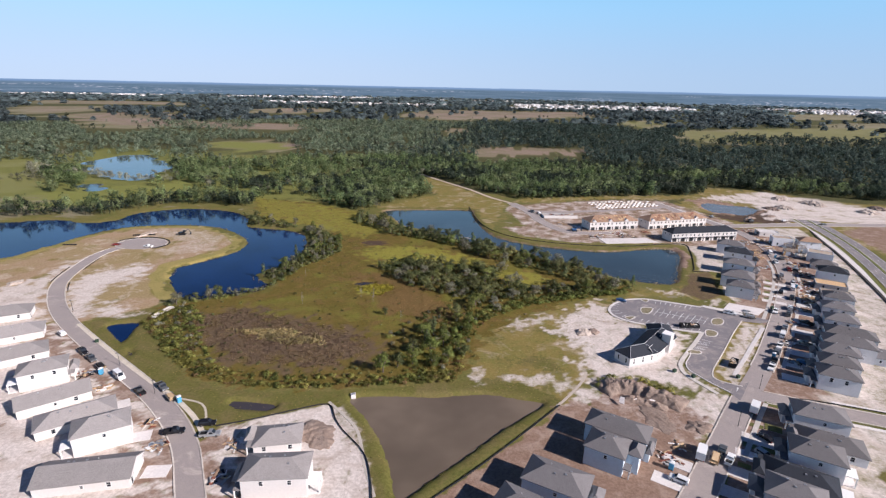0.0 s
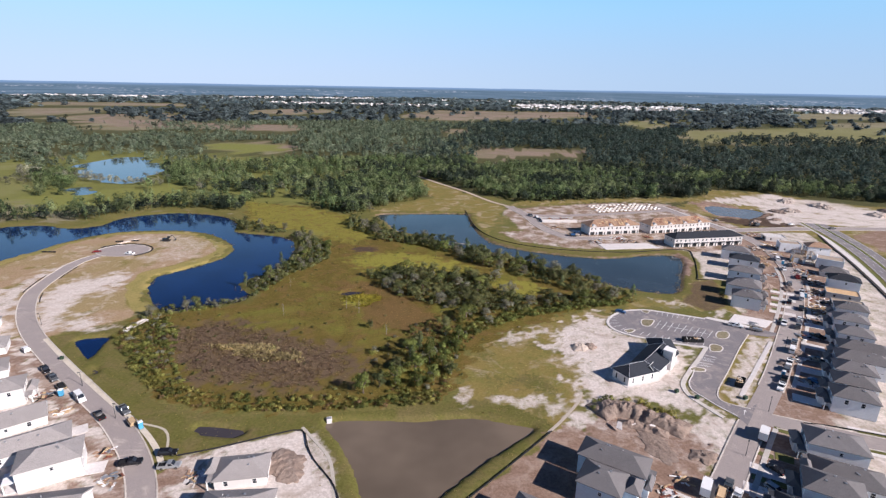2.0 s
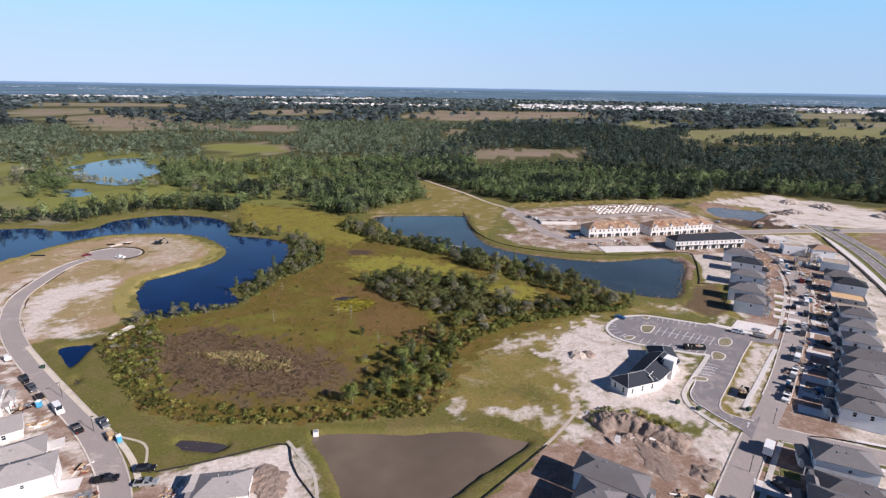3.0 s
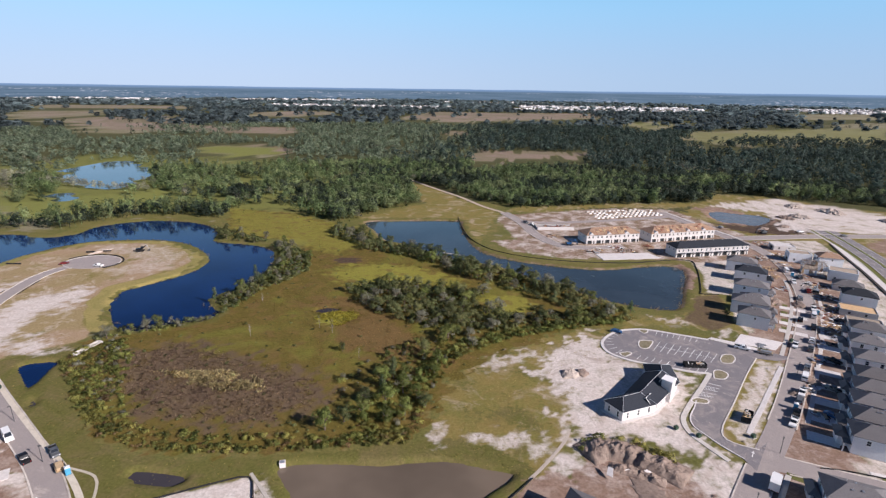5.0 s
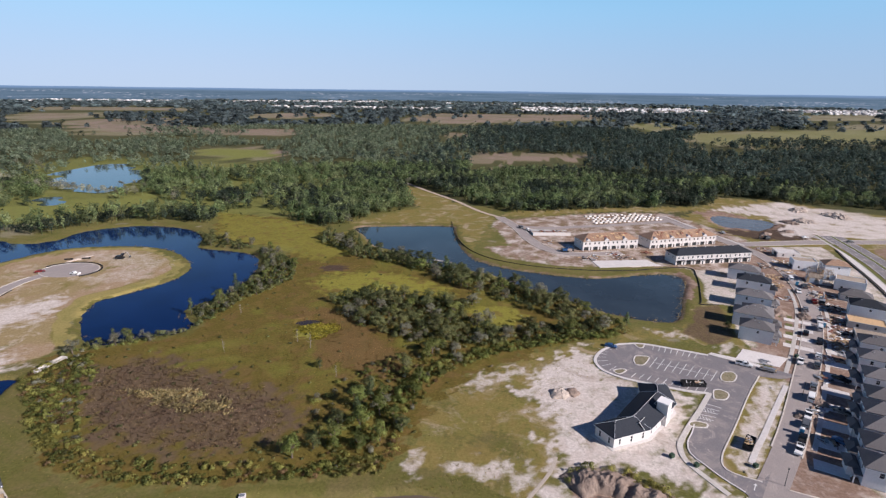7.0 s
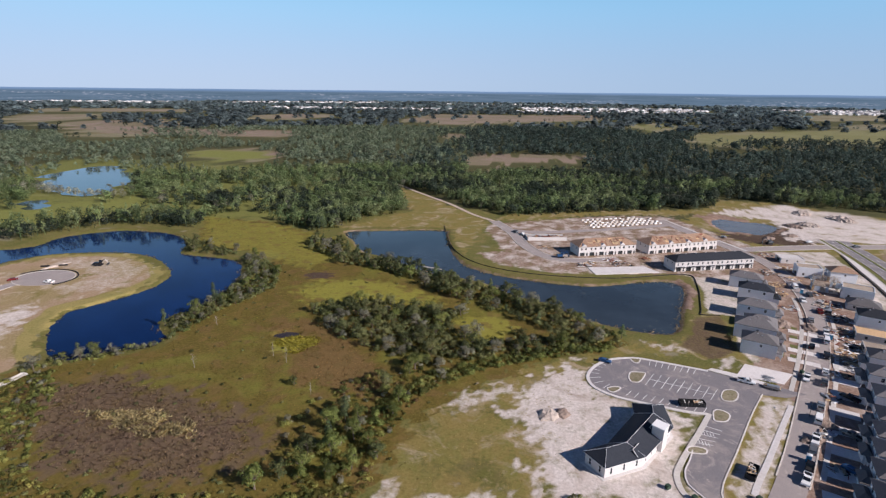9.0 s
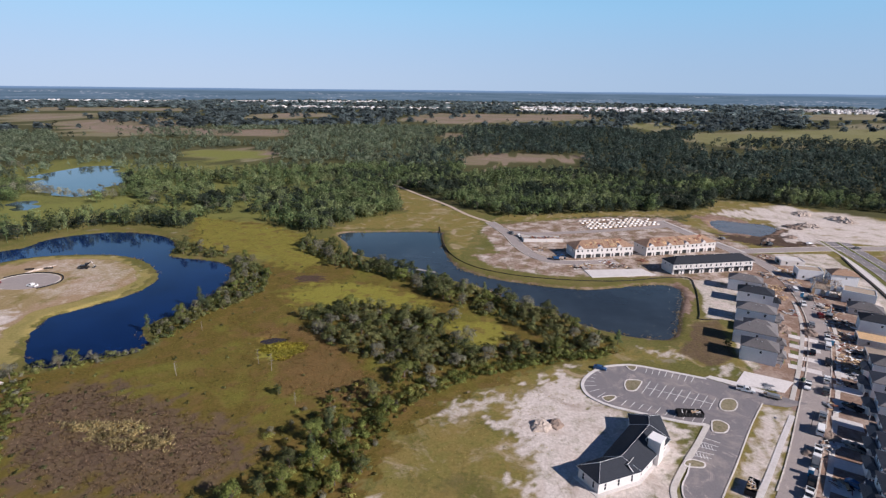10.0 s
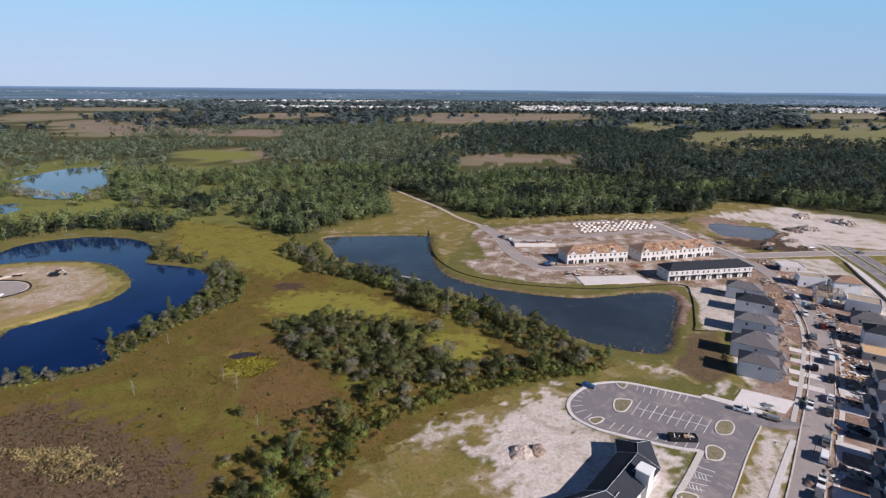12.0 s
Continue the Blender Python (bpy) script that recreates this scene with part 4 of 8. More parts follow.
strip("footpath", curve_through([(-50, 135.5), (-44, 130), (-38, 124), (-34.5, 117), (-31, 108), (-26, 98)], 2), 0.45, -0.45, 0.02, surface("pale sand path", (0.55, 0.5, 0.44)), "narrow pale sand path beside the brown pond")

# parking lot
tagged(part("parking_lot", Geo().slab(LOT, -0.3, 0.075), ASPHALT), "grey asphalt parking lot with white stall lines", "parking lot", kind="structure")
strip("kerb", curve_through(LOT[:15], 2), 0.0, 1.15, 0.2, PALE_CONCRETE, "broad pale concrete kerb of the parking lot", "kerb")
strip("kerb", curve_through(LOT[16:23], 2), 0.0, 0.4, 0.2, PALE_CONCRETE, "pale concrete kerb of the parking lot", "kerb")
strip("kerb", curve_through(LOT[25:32], 2), -0.05, 0.35, 0.2, CONCRETE, "pale concrete kerb of the parking lot", "kerb")
stall_mesh = {}


def stall_line(a, b):
    a, b = Vector(a), Vector(b)
    d = b - a
    key = round(d.length, 1)
    if key not in stall_mesh:
        stall_mesh[key] = Geo().box(0, -0.09, -0.02, key, 0.09, 0.012).mesh("stall_line")
    return part("stall_line", stall_mesh[key], PAINT_LINE, lines_of_lot, m=spot(a.x, a.y, math.degrees(math.atan2(d.y, d.x)), 0.08))


lines_of_lot = thing("lot_marking", spot(0, 0), "white painted stall lines on the parking lot", "road marking", kind="structure")
along, inward = Vector((0.968, -0.25)), Vector((-0.3, -0.95))
def stall_row(count, first, last):
    """Stall lines evenly spread between two given ones."""
    for k in range(count):
        t = k / (count - 1)
        stall_line(Vector(first[0]).lerp(Vector(last[0]), t), Vector(first[1]).lerp(Vector(last[1]), t))


stall_row(8, ((82.6, 238.8), (81.1, 234.7)), ((97.9, 234.3), (95.6, 230.4)))
stall_row(9, ((81.2, 228.7), (76.3, 220.6)), ((100.7, 221.3), (95.8, 214.0)))
stall_row(10, ((70.3, 215.7), (67.9, 212.6)), ((92.9, 209.2), (90.7, 206.0)))
stall_row(5, ((88.0, 199.5), (93.1, 197.1)), ((82.2, 190.5), (88.0, 189.8)))
stall_line((79.0, 224.5), (98.2, 217.6))
for k in range(1, 4, 2):
    p = Vector((88.6, 199.4)).lerp(Vector((82.8, 190.4)), k / 4)
    for j in range(4):
        q = p + Vector((0.8 * j + 0.3, -0.35 * j - 0.6))
        stall_line(q, q + Vector((-0.2, -2.0)))
for k in range(8):
    a = math.radians(112 + 16 * k)
    c = Vector((70.5, 225.3))
    stall_line(c + Vector((math.cos(a) * 9.2, math.sin(a) * 8.6)), c + Vector((math.cos(a) * 13.4, math.sin(a) * 13.0)))

ISLANDS = [[(72.2, 227.5), (73.4, 228.9), (77.6, 229.1), (78.2, 227.6), (75.3, 222.6), (73.3, 221.4), (71.5, 221.9), (71.3, 224.8)], [(102.8, 221), (106.3, 221.4), (106.7, 218.7), (104.4, 214.9), (101.7, 213.8), (99.8, 214.4), (100.2, 217.3)],
           [(94.5, 207.9), (97.1, 208.6), (99, 206.6), (98.2, 204.1), (96.1, 202), (92.8, 202), (93, 204.4)], [(79.8, 187.6), (82.2, 188.8), (85.3, 187.9), (85.1, 186.2), (83.6, 185.3), (79.6, 185.5)], [(75, 239.2), (78.8, 239.6), (78.5, 237.2), (77.2, 235.6), (75.6, 236)],
           [(62.2, 216.4), (65.6, 218), (67.4, 217.2), (65.1, 214.4), (63.2, 213.9)]]
MULCH = surface("island turf and mulch", (0.27, 0.23, 0.15), grain=1.5, stain=0.9, dirt=(0.10, 0.11, 0.035), dirt_amount=1.0, bump=0.1)
for poly in ISLANDS:
    p = curve_through(poly, 0.7, True)
    isl = thing("traffic_island", spot(0, 0), "planted traffic island with a pale concrete kerb", "traffic island", "islands of the parking lot", "structure")
    part("kerb", ribbon(Geo(), p + p[:1], 0.0, -0.45, 0.05, 0.22), PALE_CONCRETE, isl)
    part("planting_bed", Geo().slab(p, 0.05, 0.19), MULCH, isl)
arrow = Geo().box(-0.12, -1.6, 0, 0.12, 0.6, 0.01).add([(-0.5, 0.6, 0), (0.5, 0.6, 0), (0, 1.6, 0), (-0.5, 0.6, 0.01), (0.5, 0.6, 0.01), (0, 1.6, 0.01)], [(3, 4, 5), (0, 2, 1)])
part("arrow", arrow, PAINT_LINE, lines_of_lot, "white painted arrow", m=spot(88, 161.5, -30, 0.085))
tagged(part("pad", Geo().slab([(111.3, 232), (117.8, 241), (132.2, 235.5), (125.5, 227.8)], -0.2, 0.12), PALE_CONCRETE), "bare pale concrete pad beside the parking lot", "slab", kind="structure")
tagged(part("apron", Geo().slab([(102, 234.6), (104, 236), (113, 232.5), (123, 226), (122, 224.8), (112, 229.4), (105, 232.8)], -0.2, 0.09), PALE_CONCRETE), "pale concrete walk beside the lot entrance", "pavement", kind="structure")
tagged(part("foundation_slab", Geo().slab([(77, 334), (114, 343.5), (108, 353), (74, 346)], -0.2, 0.25), PALE_CONCRETE), "bare concrete foundation slab for townhouses", "slab", kind="structure")


# ---- buildings ----
def wall_with_openings(geo, length, height, thick, holes, m):
    """One wall along x from 0 to length, its outside at y = 0, with real openings (x, z, width, height)."""
    x = 0.0
    for hx, hz, hw, hh in sorted(holes):
        if hx > x:
            geo.box(x, 0, 0, hx, thick, height, m)
        if hz > 0:
            geo.box(hx, 0, 0, hx + hw, thick, hz, m)
        if hz + hh < height:
            geo.box(hx, 0, hz + hh, hx + hw, thick, height, m)
        x = hx + hw
    if x < length:
        geo.box(x, 0, 0, length, thick, height, m)


opening_mesh = {}


def fill_opening(kind, w, h, parent, m):
    """A window, door or garage door in an opening whose lower left corner is at m."""
    key = (kind, round(w, 2), round(h, 2))
    if key not in opening_mesh:
        f, p = Geo(), Geo()
        t = 0.09 if kind != "garage_door" else 0.12
        if kind == "opening":
            # dark sheet set behind the opening stands for the shade of the room
            p.box(0, 0.5, 0, w, 0.52, h)
            opening_mesh[key] = (None, p.mesh("dark_room"))
        else:
            f.box(-t, -0.03, -t, 0, 0.06, h + t).box(w, -0.03, -t, w + t, 0.06, h + t).box(0, -0.03, h, w, 0.06, h + t).box(0, -0.05, -t, w, 0.06, 0)
            if kind == "window":
                f.box(0, 0.02, h * 0.48, w, 0.06, h * 0.52)
                p.box(0, 0.08, 0, w, 0.1, h)
            elif kind == "garage_door":
                for k in range(4):
                    p.box(0, 0.06, h * k / 4 + 0.01, w, 0.1, h * (k + 1) / 4 - 0.01)
                p.box(0, 0.08, 0, w, 0.12, h)
            else:
                p.box(0, 0.08, 0, w, 0.12, h)
            opening_mesh[key] = (f.mesh("frame"), p.mesh("pane"))
    frame_mesh, pane_mesh = opening_mesh[key]
    if kind == "opening":
        return part("dark_room", pane_mesh, DOOR_DARK, parent, "dark sheet for the shaded room behind an unfinished opening", m)
    ob = part(kind, pane_mesh, {"window": GLASS, "garage_door": GARAGE, "door": DOOR_DARK}[kind], parent, m=m)
    part("frame", frame_mesh, TRIM, ob)
    return ob


def hip_roof(geo, x0, y0, x1, y1, z, rise, over, gable0=False, gable1=False):
    """A solid roof with eaves; each end of its long side hipped or gabled."""
    x0, y0, x1, y1 = x0 - over, y0 - over, x1 + over, y1 + over
    long_x = x1 - x0 >= y1 - y0
    half = (y1 - y0) / 2 if long_x else (x1 - x0) / 2
    e = 0.16
    base = [(x0, y0, z), (x1, y0, z), (x1, y1, z), (x0, y1, z)]
    top = [(x, y, z + e) for x, y, _ in base]
    if long_x:
        a = (x0 + (0 if gable0 else half), (y0 + y1) / 2, z + e + rise)
        b = (x1 - (0 if gable1 else half), (y0 + y1) / 2, z + e + rise)
        f = [(4, 5, 9, 8), (6, 7, 8, 9), (7, 4, 8), (5, 6, 9)]
    else:
        a = ((x0 + x1) / 2, y0 + (0 if gable0 else half), z + e + rise)
        b = ((x0 + x1) / 2, y1 - (0 if gable1 else half), z + e + rise)
        f = [(5, 6, 9, 8), (7, 4, 8, 9), (4, 5, 8), (6, 7, 9)]
    return geo.add(base + top + [a, b], [(3, 2, 1, 0), (0, 1, 5, 4), (1, 2, 6, 5), (2, 3, 7, 6), (3, 0, 4, 7)] + f)


def block(parent, x0, y0, x1, y1, height, walls, sides, z0=0.0, wall_label=""):
    """Four walls round a rectangle. sides: for s, e, n, w a list of (kind, place 0..1, z, width, height)."""
    g = Geo()
    lx, ly = x1 - x0, y1 - y0
    place = {"s": (lx, pose(x0, y0, z0)), "e": (ly, pose(x1, y0, z0, 0, 0, 90)), "n": (lx, pose(x1, y1, z0, 0, 0, 180)), "w": (ly, pose(x0, y1, z0, 0, 0, 270))}
    fills = []
    for side, (length, m) in place.items():
        holes = []
        for kind, u, z, w, h in sides.get(side, ()):
            hx = min(max(u * length - w / 2, 0.3), length - w - 0.3)
            holes.append((hx, z, w, h))
            fills.append((kind, w, h, m @ pose(hx, 0, z)))
        trim = 0.25 if side in "sn" else 0.0
        if side in "ew":
            m = m @ pose(0.25, 0, 0)
            holes = [(a - 0.25, b, c, d) for a, b, c, d in holes]
            length -= 0.5
        wall_with_openings(g, length, height - 0.004, 0.25, holes, m)
    wall = part("wall", g.welded(), walls, parent, wall_label)
    for kind, w, h, m in fills:
        fill_opening(kind, w, h, parent, m)
    return wall


vent_mesh = Geo().box(-0.25, -0.25, 0, 0.25, 0.25, 0.2).mesh("roof_vent")
pipe_mesh = Geo().tube((0, 0, -0.2), (0, 0, 0.5), 0.06, 0.06).mesh("vent_pipe")
column_mesh = Geo().box(-0.15, -0.15, 0, 0.15, 0.15, 2.7).mesh("column")


def house(x, y, yaw, length, width, storeys, front, walls, roof, label, garage=True, rear_patio=False, gabled=False, seed=0, garage_side=1, many=False, jut=2.4, tall=False):
    """A suburban house whose long side runs from the street to the yard; front: -1 or 1, the end at the street."""
    rnd = random.Random(seed)
    h = thing("house", spot(x, y, yaw), label, "house", "houses of the new estate")
    eave = 2.9 if storeys == 1 else 5.9
    x0, x1, y0, y1 = -length / 2, length / 2, -width / 2, width / 2
    win = [("window", 0.22, 1.0, 1.0, 1.4), ("window", 0.5, 1.3, 0.7, 0.9), ("window", 0.78, 1.0, 1.0, 1.4)]
    up = [("window", 0.3, 3.9, 0.95, 1.35), ("window", 0.72, 3.9, 0.95, 1.35)]
    def side_list():
        if storeys == 1:
            return rnd.sample(win, 2)
        if many:
            return [("window", 0.3, 3.7, 1.0, 1.5), ("window", 0.34, 0.9, 1.0, 1.5), ("window", 0.66, 3.7, 1.0, 1.5), ("window", 0.7, 0.9, 1.0, 1.5)][::2]
        return [("window", 0.31, 3.9, 0.9, 1.3), ("window", 0.74, 3.9, 0.9, 1.3)] if rnd.random() < 0.4 else [("window", 0.55, 4.0, 0.8, 1.0)]
    rear = [("door", 0.3, 0.0, 1.9, 2.1), ("window", 0.75, 1.0, 1.2, 1.2)]
    front_side = [("door", 0.2, 0.0, 1.0, 2.1)] if garage else [("garage_door", 0.62, 0.0, 4.6, 2.2), ("door", 0.15, 0.0, 1.0, 2.1)]
    sides = {"s": side_list(), "n": side_list(), ("e" if front > 0 else "w"): front_side, ("w" if front > 0 else "e"): rear}
    block(h, x0, y0, x1, y1, eave, walls, sides)
    if storeys == 2:
        for end, xe in ((-1, x0), (1, x1)):
            m = pose(xe, y0 if end > 0 else y1, 0, 0, 0, 90 if end > 0 else 270)
            for u in (0.28, 0.72):
                fill_opening("window", 1.1, 1.4, h, m @ pose(u * width - 0.55, -0.09, 3.8))
    rise = (width / 2 + 0.45) * 0.5
    part("roof", hip_roof(Geo(), x0, y0, x1, y1, eave, rise, 0.45, gable0=gabled, gable1=gabled), roof, h)
    if gabled:
        for xe, s in ((x0, -1), (x1, 1)):
            k = xe + s * 0.46
            part("gable", Geo().add([(k, y0, eave + 0.1), (k, y1, eave + 0.1), (k, 0, eave + rise - 0.12)], [(0, 1, 2) if s > 0 else (0, 2, 1)]), walls, h)
    if garage:
        gl, gw = jut * rnd.uniform(0.85, 1.2), width * 0.62
        gy = (y1 - gw) if garage_side > 0 else y0
        top = 5.6 if tall else 2.9
        a, b = (x1 + 0.02, x1 + gl) if front > 0 else (x0 - gl, x0 - 0.02)
        block(h, a, gy, b, gy + gw, top, walls, {"e" if front > 0 else "w": [("garage_door", 0.5, 0.0, min(4.8, gw - 0.8), 2.2)]})
        part("garage_roof", hip_roof(Geo(), a + (-0.4 if front < 0 else 0.44), gy, b + (0.4 if front > 0 else -0.44), gy + gw, top, (gw / 2 + 0.4) * 0.48, 0.4), roof, h)
        px0, px1 = (x1 + 0.02, x1 + 1.9) if front > 0 else (x0 - 1.9, x0 - 0.02)
        py0, py1 = (y0, gy - 0.42) if garage_side > 0 else (gy + gw + 0.42, y1)
        part("porch_roof", Geo().box(px0, py0, 2.75, px1, py1, 2.95), roof, h)
        for yy in (py0 + 0.2, py1 - 0.2):
            part("column", column_mesh, TRIM, h, m=pose(px1 - 0.2 if front > 0 else px0 + 0.2, yy, 0.04))
    if rear_patio:
        a, b = (x0 - 3.0, x0 - 0.02) if front > 0 else (x1 + 0.02, x1 + 3.0)
        part("patio_roof", Geo().box(a, y0 + 1, 2.7, b, 1.0, 2.95), TRIM, h)
        part("patio_slab", Geo().box(a, y0 + 0.8, -0.1, b, 1.2, 0.12), PALE_CONCRETE, h)
        for yy in (y0 + 1.2, 0.8):
            part("column", column_mesh, TRIM, h, m=pose(a + 0.2 if front > 0 else b - 0.2, yy, 0.02))
    slope = rise / (width / 2 + 0.45)
    for k in range(3):
        vx, vy = rnd.uniform(x0 * 0.5, x1 * 0.5), rnd.choice((-1, 1)) * rnd.uniform(0.6, 1.6)
        part("roof_vent", vent_mesh, DOOR_DARK if k else STEEL, h, m=pose(vx, vy, eave + 0.14 + rise - abs(vy) * slope))
    part("vent_pipe", pipe_mesh, PLASTIC_WHITE, h, m=pose(rnd.uniform(x0 * 0.4, x1 * 0.4), 1.2, eave + 0.1 + rise - 1.2 * slope))
    return h


def driveway(x, y, yaw, length, width, label="pale concrete driveway"):
    tagged(part("driveway", Geo().box(0, -width / 2, -0.2, length, width / 2, 0.07), PALE_CONCRETE, m=spot(x, y, yaw)), label, "driveway", kind="structure")


# west side of the curving road
NEW_WHITE = "new white stucco house with grey shingle roof on sand"
for k, (x, y, yaw, length, width, storeys, garage, patio) in enumerate([
        (-186.2, 160.7, 38, 18, 10, 1, False, False), (-171.7, 145.2, 43, 20, 10, 1, False, False), (-149.2, 134.4, 38, 13.5, 9, 2, True, True), (-136, 123.6, 44, 19, 9, 1, False, False),
        (-121.5, 115.6, 41, 20, 9, 1, False, False), (-107.4, 108.9, 36, 13.8, 9.2, 2, False, True), (-99.9, 94.6, 17.5, 22, 9.6, 1, False, False), (-92.5, 79.5, 10, 18, 9.5, 1, False, False), (-206, 176, 34, 18, 10, 1, False, False)]):
    house(x, y, yaw, length, width, storeys, 1, STUCCO_WHITE, WARM_SHINGLE, ("two-storey " if storeys == 2 else "single-storey ") + NEW_WHITE, garage, patio, seed=100 + k, gabled=k in (3, 6))
house(-57.7, 114.2, 16, 12.6, 8.4, 1, -1, STUCCO_WHITE, WARM_SHINGLE, "single-storey " + NEW_WHITE, True, False, seed=120)
house(-51.3, 98.9, 10.6, 16, 9.0, 2, -1, STUCCO_WHITE, WARM_SHINGLE, "two-storey " + NEW_WHITE, True, True, seed=121)
house(-46.5, 83.0, 8, 15, 9.2, 1, -1, STUCCO_WHITE, WARM_SHINGLE, "single-storey " + NEW_WHITE, True, False, seed=122)
# between brown pond and street
GREY_HOUSE = "two-storey pale blue house with grey roof beside red earth"
house(34.8, 119.0, -25, 10.4, 8.8, 2, 1, STUCCO_BLUE, GREY_SHINGLE, GREY_HOUSE, True, False, seed=130, jut=3.0, tall=True)
house(39.4, 127.3, -25, 17.0, 8.0, 2, 1, STUCCO_BLUE, GREY_SHINGLE, GREY_HOUSE, True, False, seed=131, garage_side=-1, jut=1.3)
house(19.5, 104.2, -22, 15.5, 9.2, 2, 1, STUCCO_BLUE, GREY_SHINGLE, GREY_HOUSE, True, False, seed=132)
house(11.0, 93.5, -26, 14, 9.0, 2, 1, STUCCO_GREY, GREY_SHINGLE, "two-storey pale grey house with grey shingle roof beside red earth", True, False, seed=133)
# east of the street, south of the side street
FINISHED = "finished two-storey pale grey house with grey shingle roof and concrete driveway"
LOW = "single-storey pale grey house with grey shingle roof and rear patio"
house(102.8, 142.2, -18, 14.0, 8.8, 2, -1, STUCCO_GREY, GREY_SHINGLE, FINISHED, True, False, seed=140)
house(100.8, 132.0, -21, 16, 8.8, 1, -1, STUCCO_GREY, GREY_SHINGLE, LOW, True, False, seed=141, garage_side=-1)
house(91.6, 123.6, -24, 12.5, 8.8, 2, -1, STUCCO_GREY, GREY_SHINGLE, FINISHED, True, True, seed=142)
house(84.0, 115.8, -26, 16, 8.8, 1, -1, STUCCO_GREY, DARK_SHINGLE, "single-storey pale grey house with dark new roof and rear patio", True, True, seed=143, garage_side=-1)
house(77.3, 106.6, -27, 12.5, 8.8, 2, -1, STUCCO_GREY, GREY_SHINGLE, FINISHED, True, False, seed=144)
house(69, 97, -27, 12.5, 8.8, 2, -1, STUCCO_GREY, GREY_SHINGLE, FINISHED, True, False, seed=145)
# east of the street, north of the side street
for k, (x, y) in enumerate([(123.4, 167.8), (128.8, 176.6), (134.5, 185.6), (140.2, 194.4), (146.1, 203), (153.4, 216.2), (160.4, 230.4), (168.6, 243.6)]):
    deep = 5.0 if k in (3, 4) else 0.0
    house(x + 0.45 * deep, y - 0.2 * deep, -21 - k * 0.6, 12 + deep, 8.4, 2, -1, STUCCO_GREY, GREY_SHINGLE, FINISHED, True, False, seed=150 + k, garage_side=-1 if k % 3 == 1 else 1, many=k in (0, 5, 6))
house(152, 190, -22, 11, 8.5, 1, -1, STUCCO_GREY, GREY_SHINGLE, LOW, False, False, seed=160)
house(189.5, 283.5, -26, 13.5, 9, 2, -1, STUCCO_GREY, DARK_SHINGLE, "two-storey pale grey house with dark roof, unfinished yard", False, False, seed=161)
house(197.5, 304.5, -28, 13, 9, 1, -1, STUCCO_WHITE, GREY_SHINGLE, "single-storey white house with grey roof, unfinished yard", False, False, seed=162)
house(210.5, 345.5, -12, 12.5, 9, 2, -1, STUCCO_GREY, PLYWOOD, "unfinished two-storey house with bare plywood roof", False, False, seed=163)
# west of the street
for k, (x, y, gab) in enumerate([(127.2, 252.4, 0), (133.3, 266, 0), (143.3, 288.3, 0), (152.9, 310.8, 0), (155.4, 328.2, 0), (139, 277.5, 0)]):
    house(x - (1.4 if 0 < k < 5 else 0), y + (0.6 if 0 < k < 5 else 0), -24, 15 if 0 < k < 5 else 12, 8.6, 2 if k != 5 else 1, 1, STUCCO_GREY, DARK_SHINGLE if k == 3 else GREY_SHINGLE, "two-storey pale grey house with hip roof and new lawn" if k < 2 else "unfinished grey house with hip roof on bare ground", k < 5, False, seed=170 + k, garage_side=-1 if k % 2 else 1)

# driveways along the street
for k in range(8):
    a = Vector((108.6, 173.3)).lerp(Vector((151, 244.6)), k / 7)
    driveway(a.x, a.y, -25, 8.0, 4.8)
for k in range(6):
    a = Vector((73.5, 131.0)).lerp(Vector((48, 92)), k / 5)
    driveway(a.x + 4.6, a.y + 4.5, -25, 9.0, 4.6)
for x, y in ((146, 243.5), (150.2, 252), (155, 261), (159, 270)):
    driveway(x, y, 155, 10.5, 3.6)
for x, y in ((58, 119), (53, 111.5), (44, 98)):
    driveway(x, y, 152, 7.5, 4.6)
for x, y, yaw in ((-96, 113, 205), (-82, 100, 192), (-113, 127, 220), (-66, 113, 190)):
    driveway(x, y, yaw, 6.5, 4.6)


LAWN = surface("new lawn", (0.125, 0.128, 0.036), grain=1.5, stain=0.4, dirt=(0.2, 0.17, 0.06), dirt_amount=0.5, bump=0.05)
for k in range(4):
    for along, wide in ((1.9, 2.6), (6.6, 5.2)):
        m = spot(142.6 + 4.3 * k, 248.3 + 8.9 * k, 155) @ pose(along, 0, 0)
        tagged(part("lawn", Geo().box(0, -2.0, -0.1, wide, 2.0, 0.06), LAWN, m=m), "small square of new green lawn", "lawn", kind="structure")


for x, y, long, wide in ((84.8, 141.2, 4.2, 2.0), (89.6, 140.3, 4.6, 3.4), (95.6, 153.2, 4.6, 2.4), (78.5, 131.0, 3.4, 2.0), (83.2, 129.8, 4.0, 3.0), (73.0, 122.0, 3.2, 2.0)):
    tagged(part("lawn", Geo().box(-long / 2, -wide / 2, -0.1, long / 2, wide / 2, 0.06), LAWN, m=spot(x, y, -25)), "small square of new green lawn", "lawn", kind="structure")
for off in (3.95, -5.3):
    strip("verge", cut(cross, 0.14, 0.9), off, off + 1.35, 0.05, LAWN, "narrow grass verge along the side street", "verge")


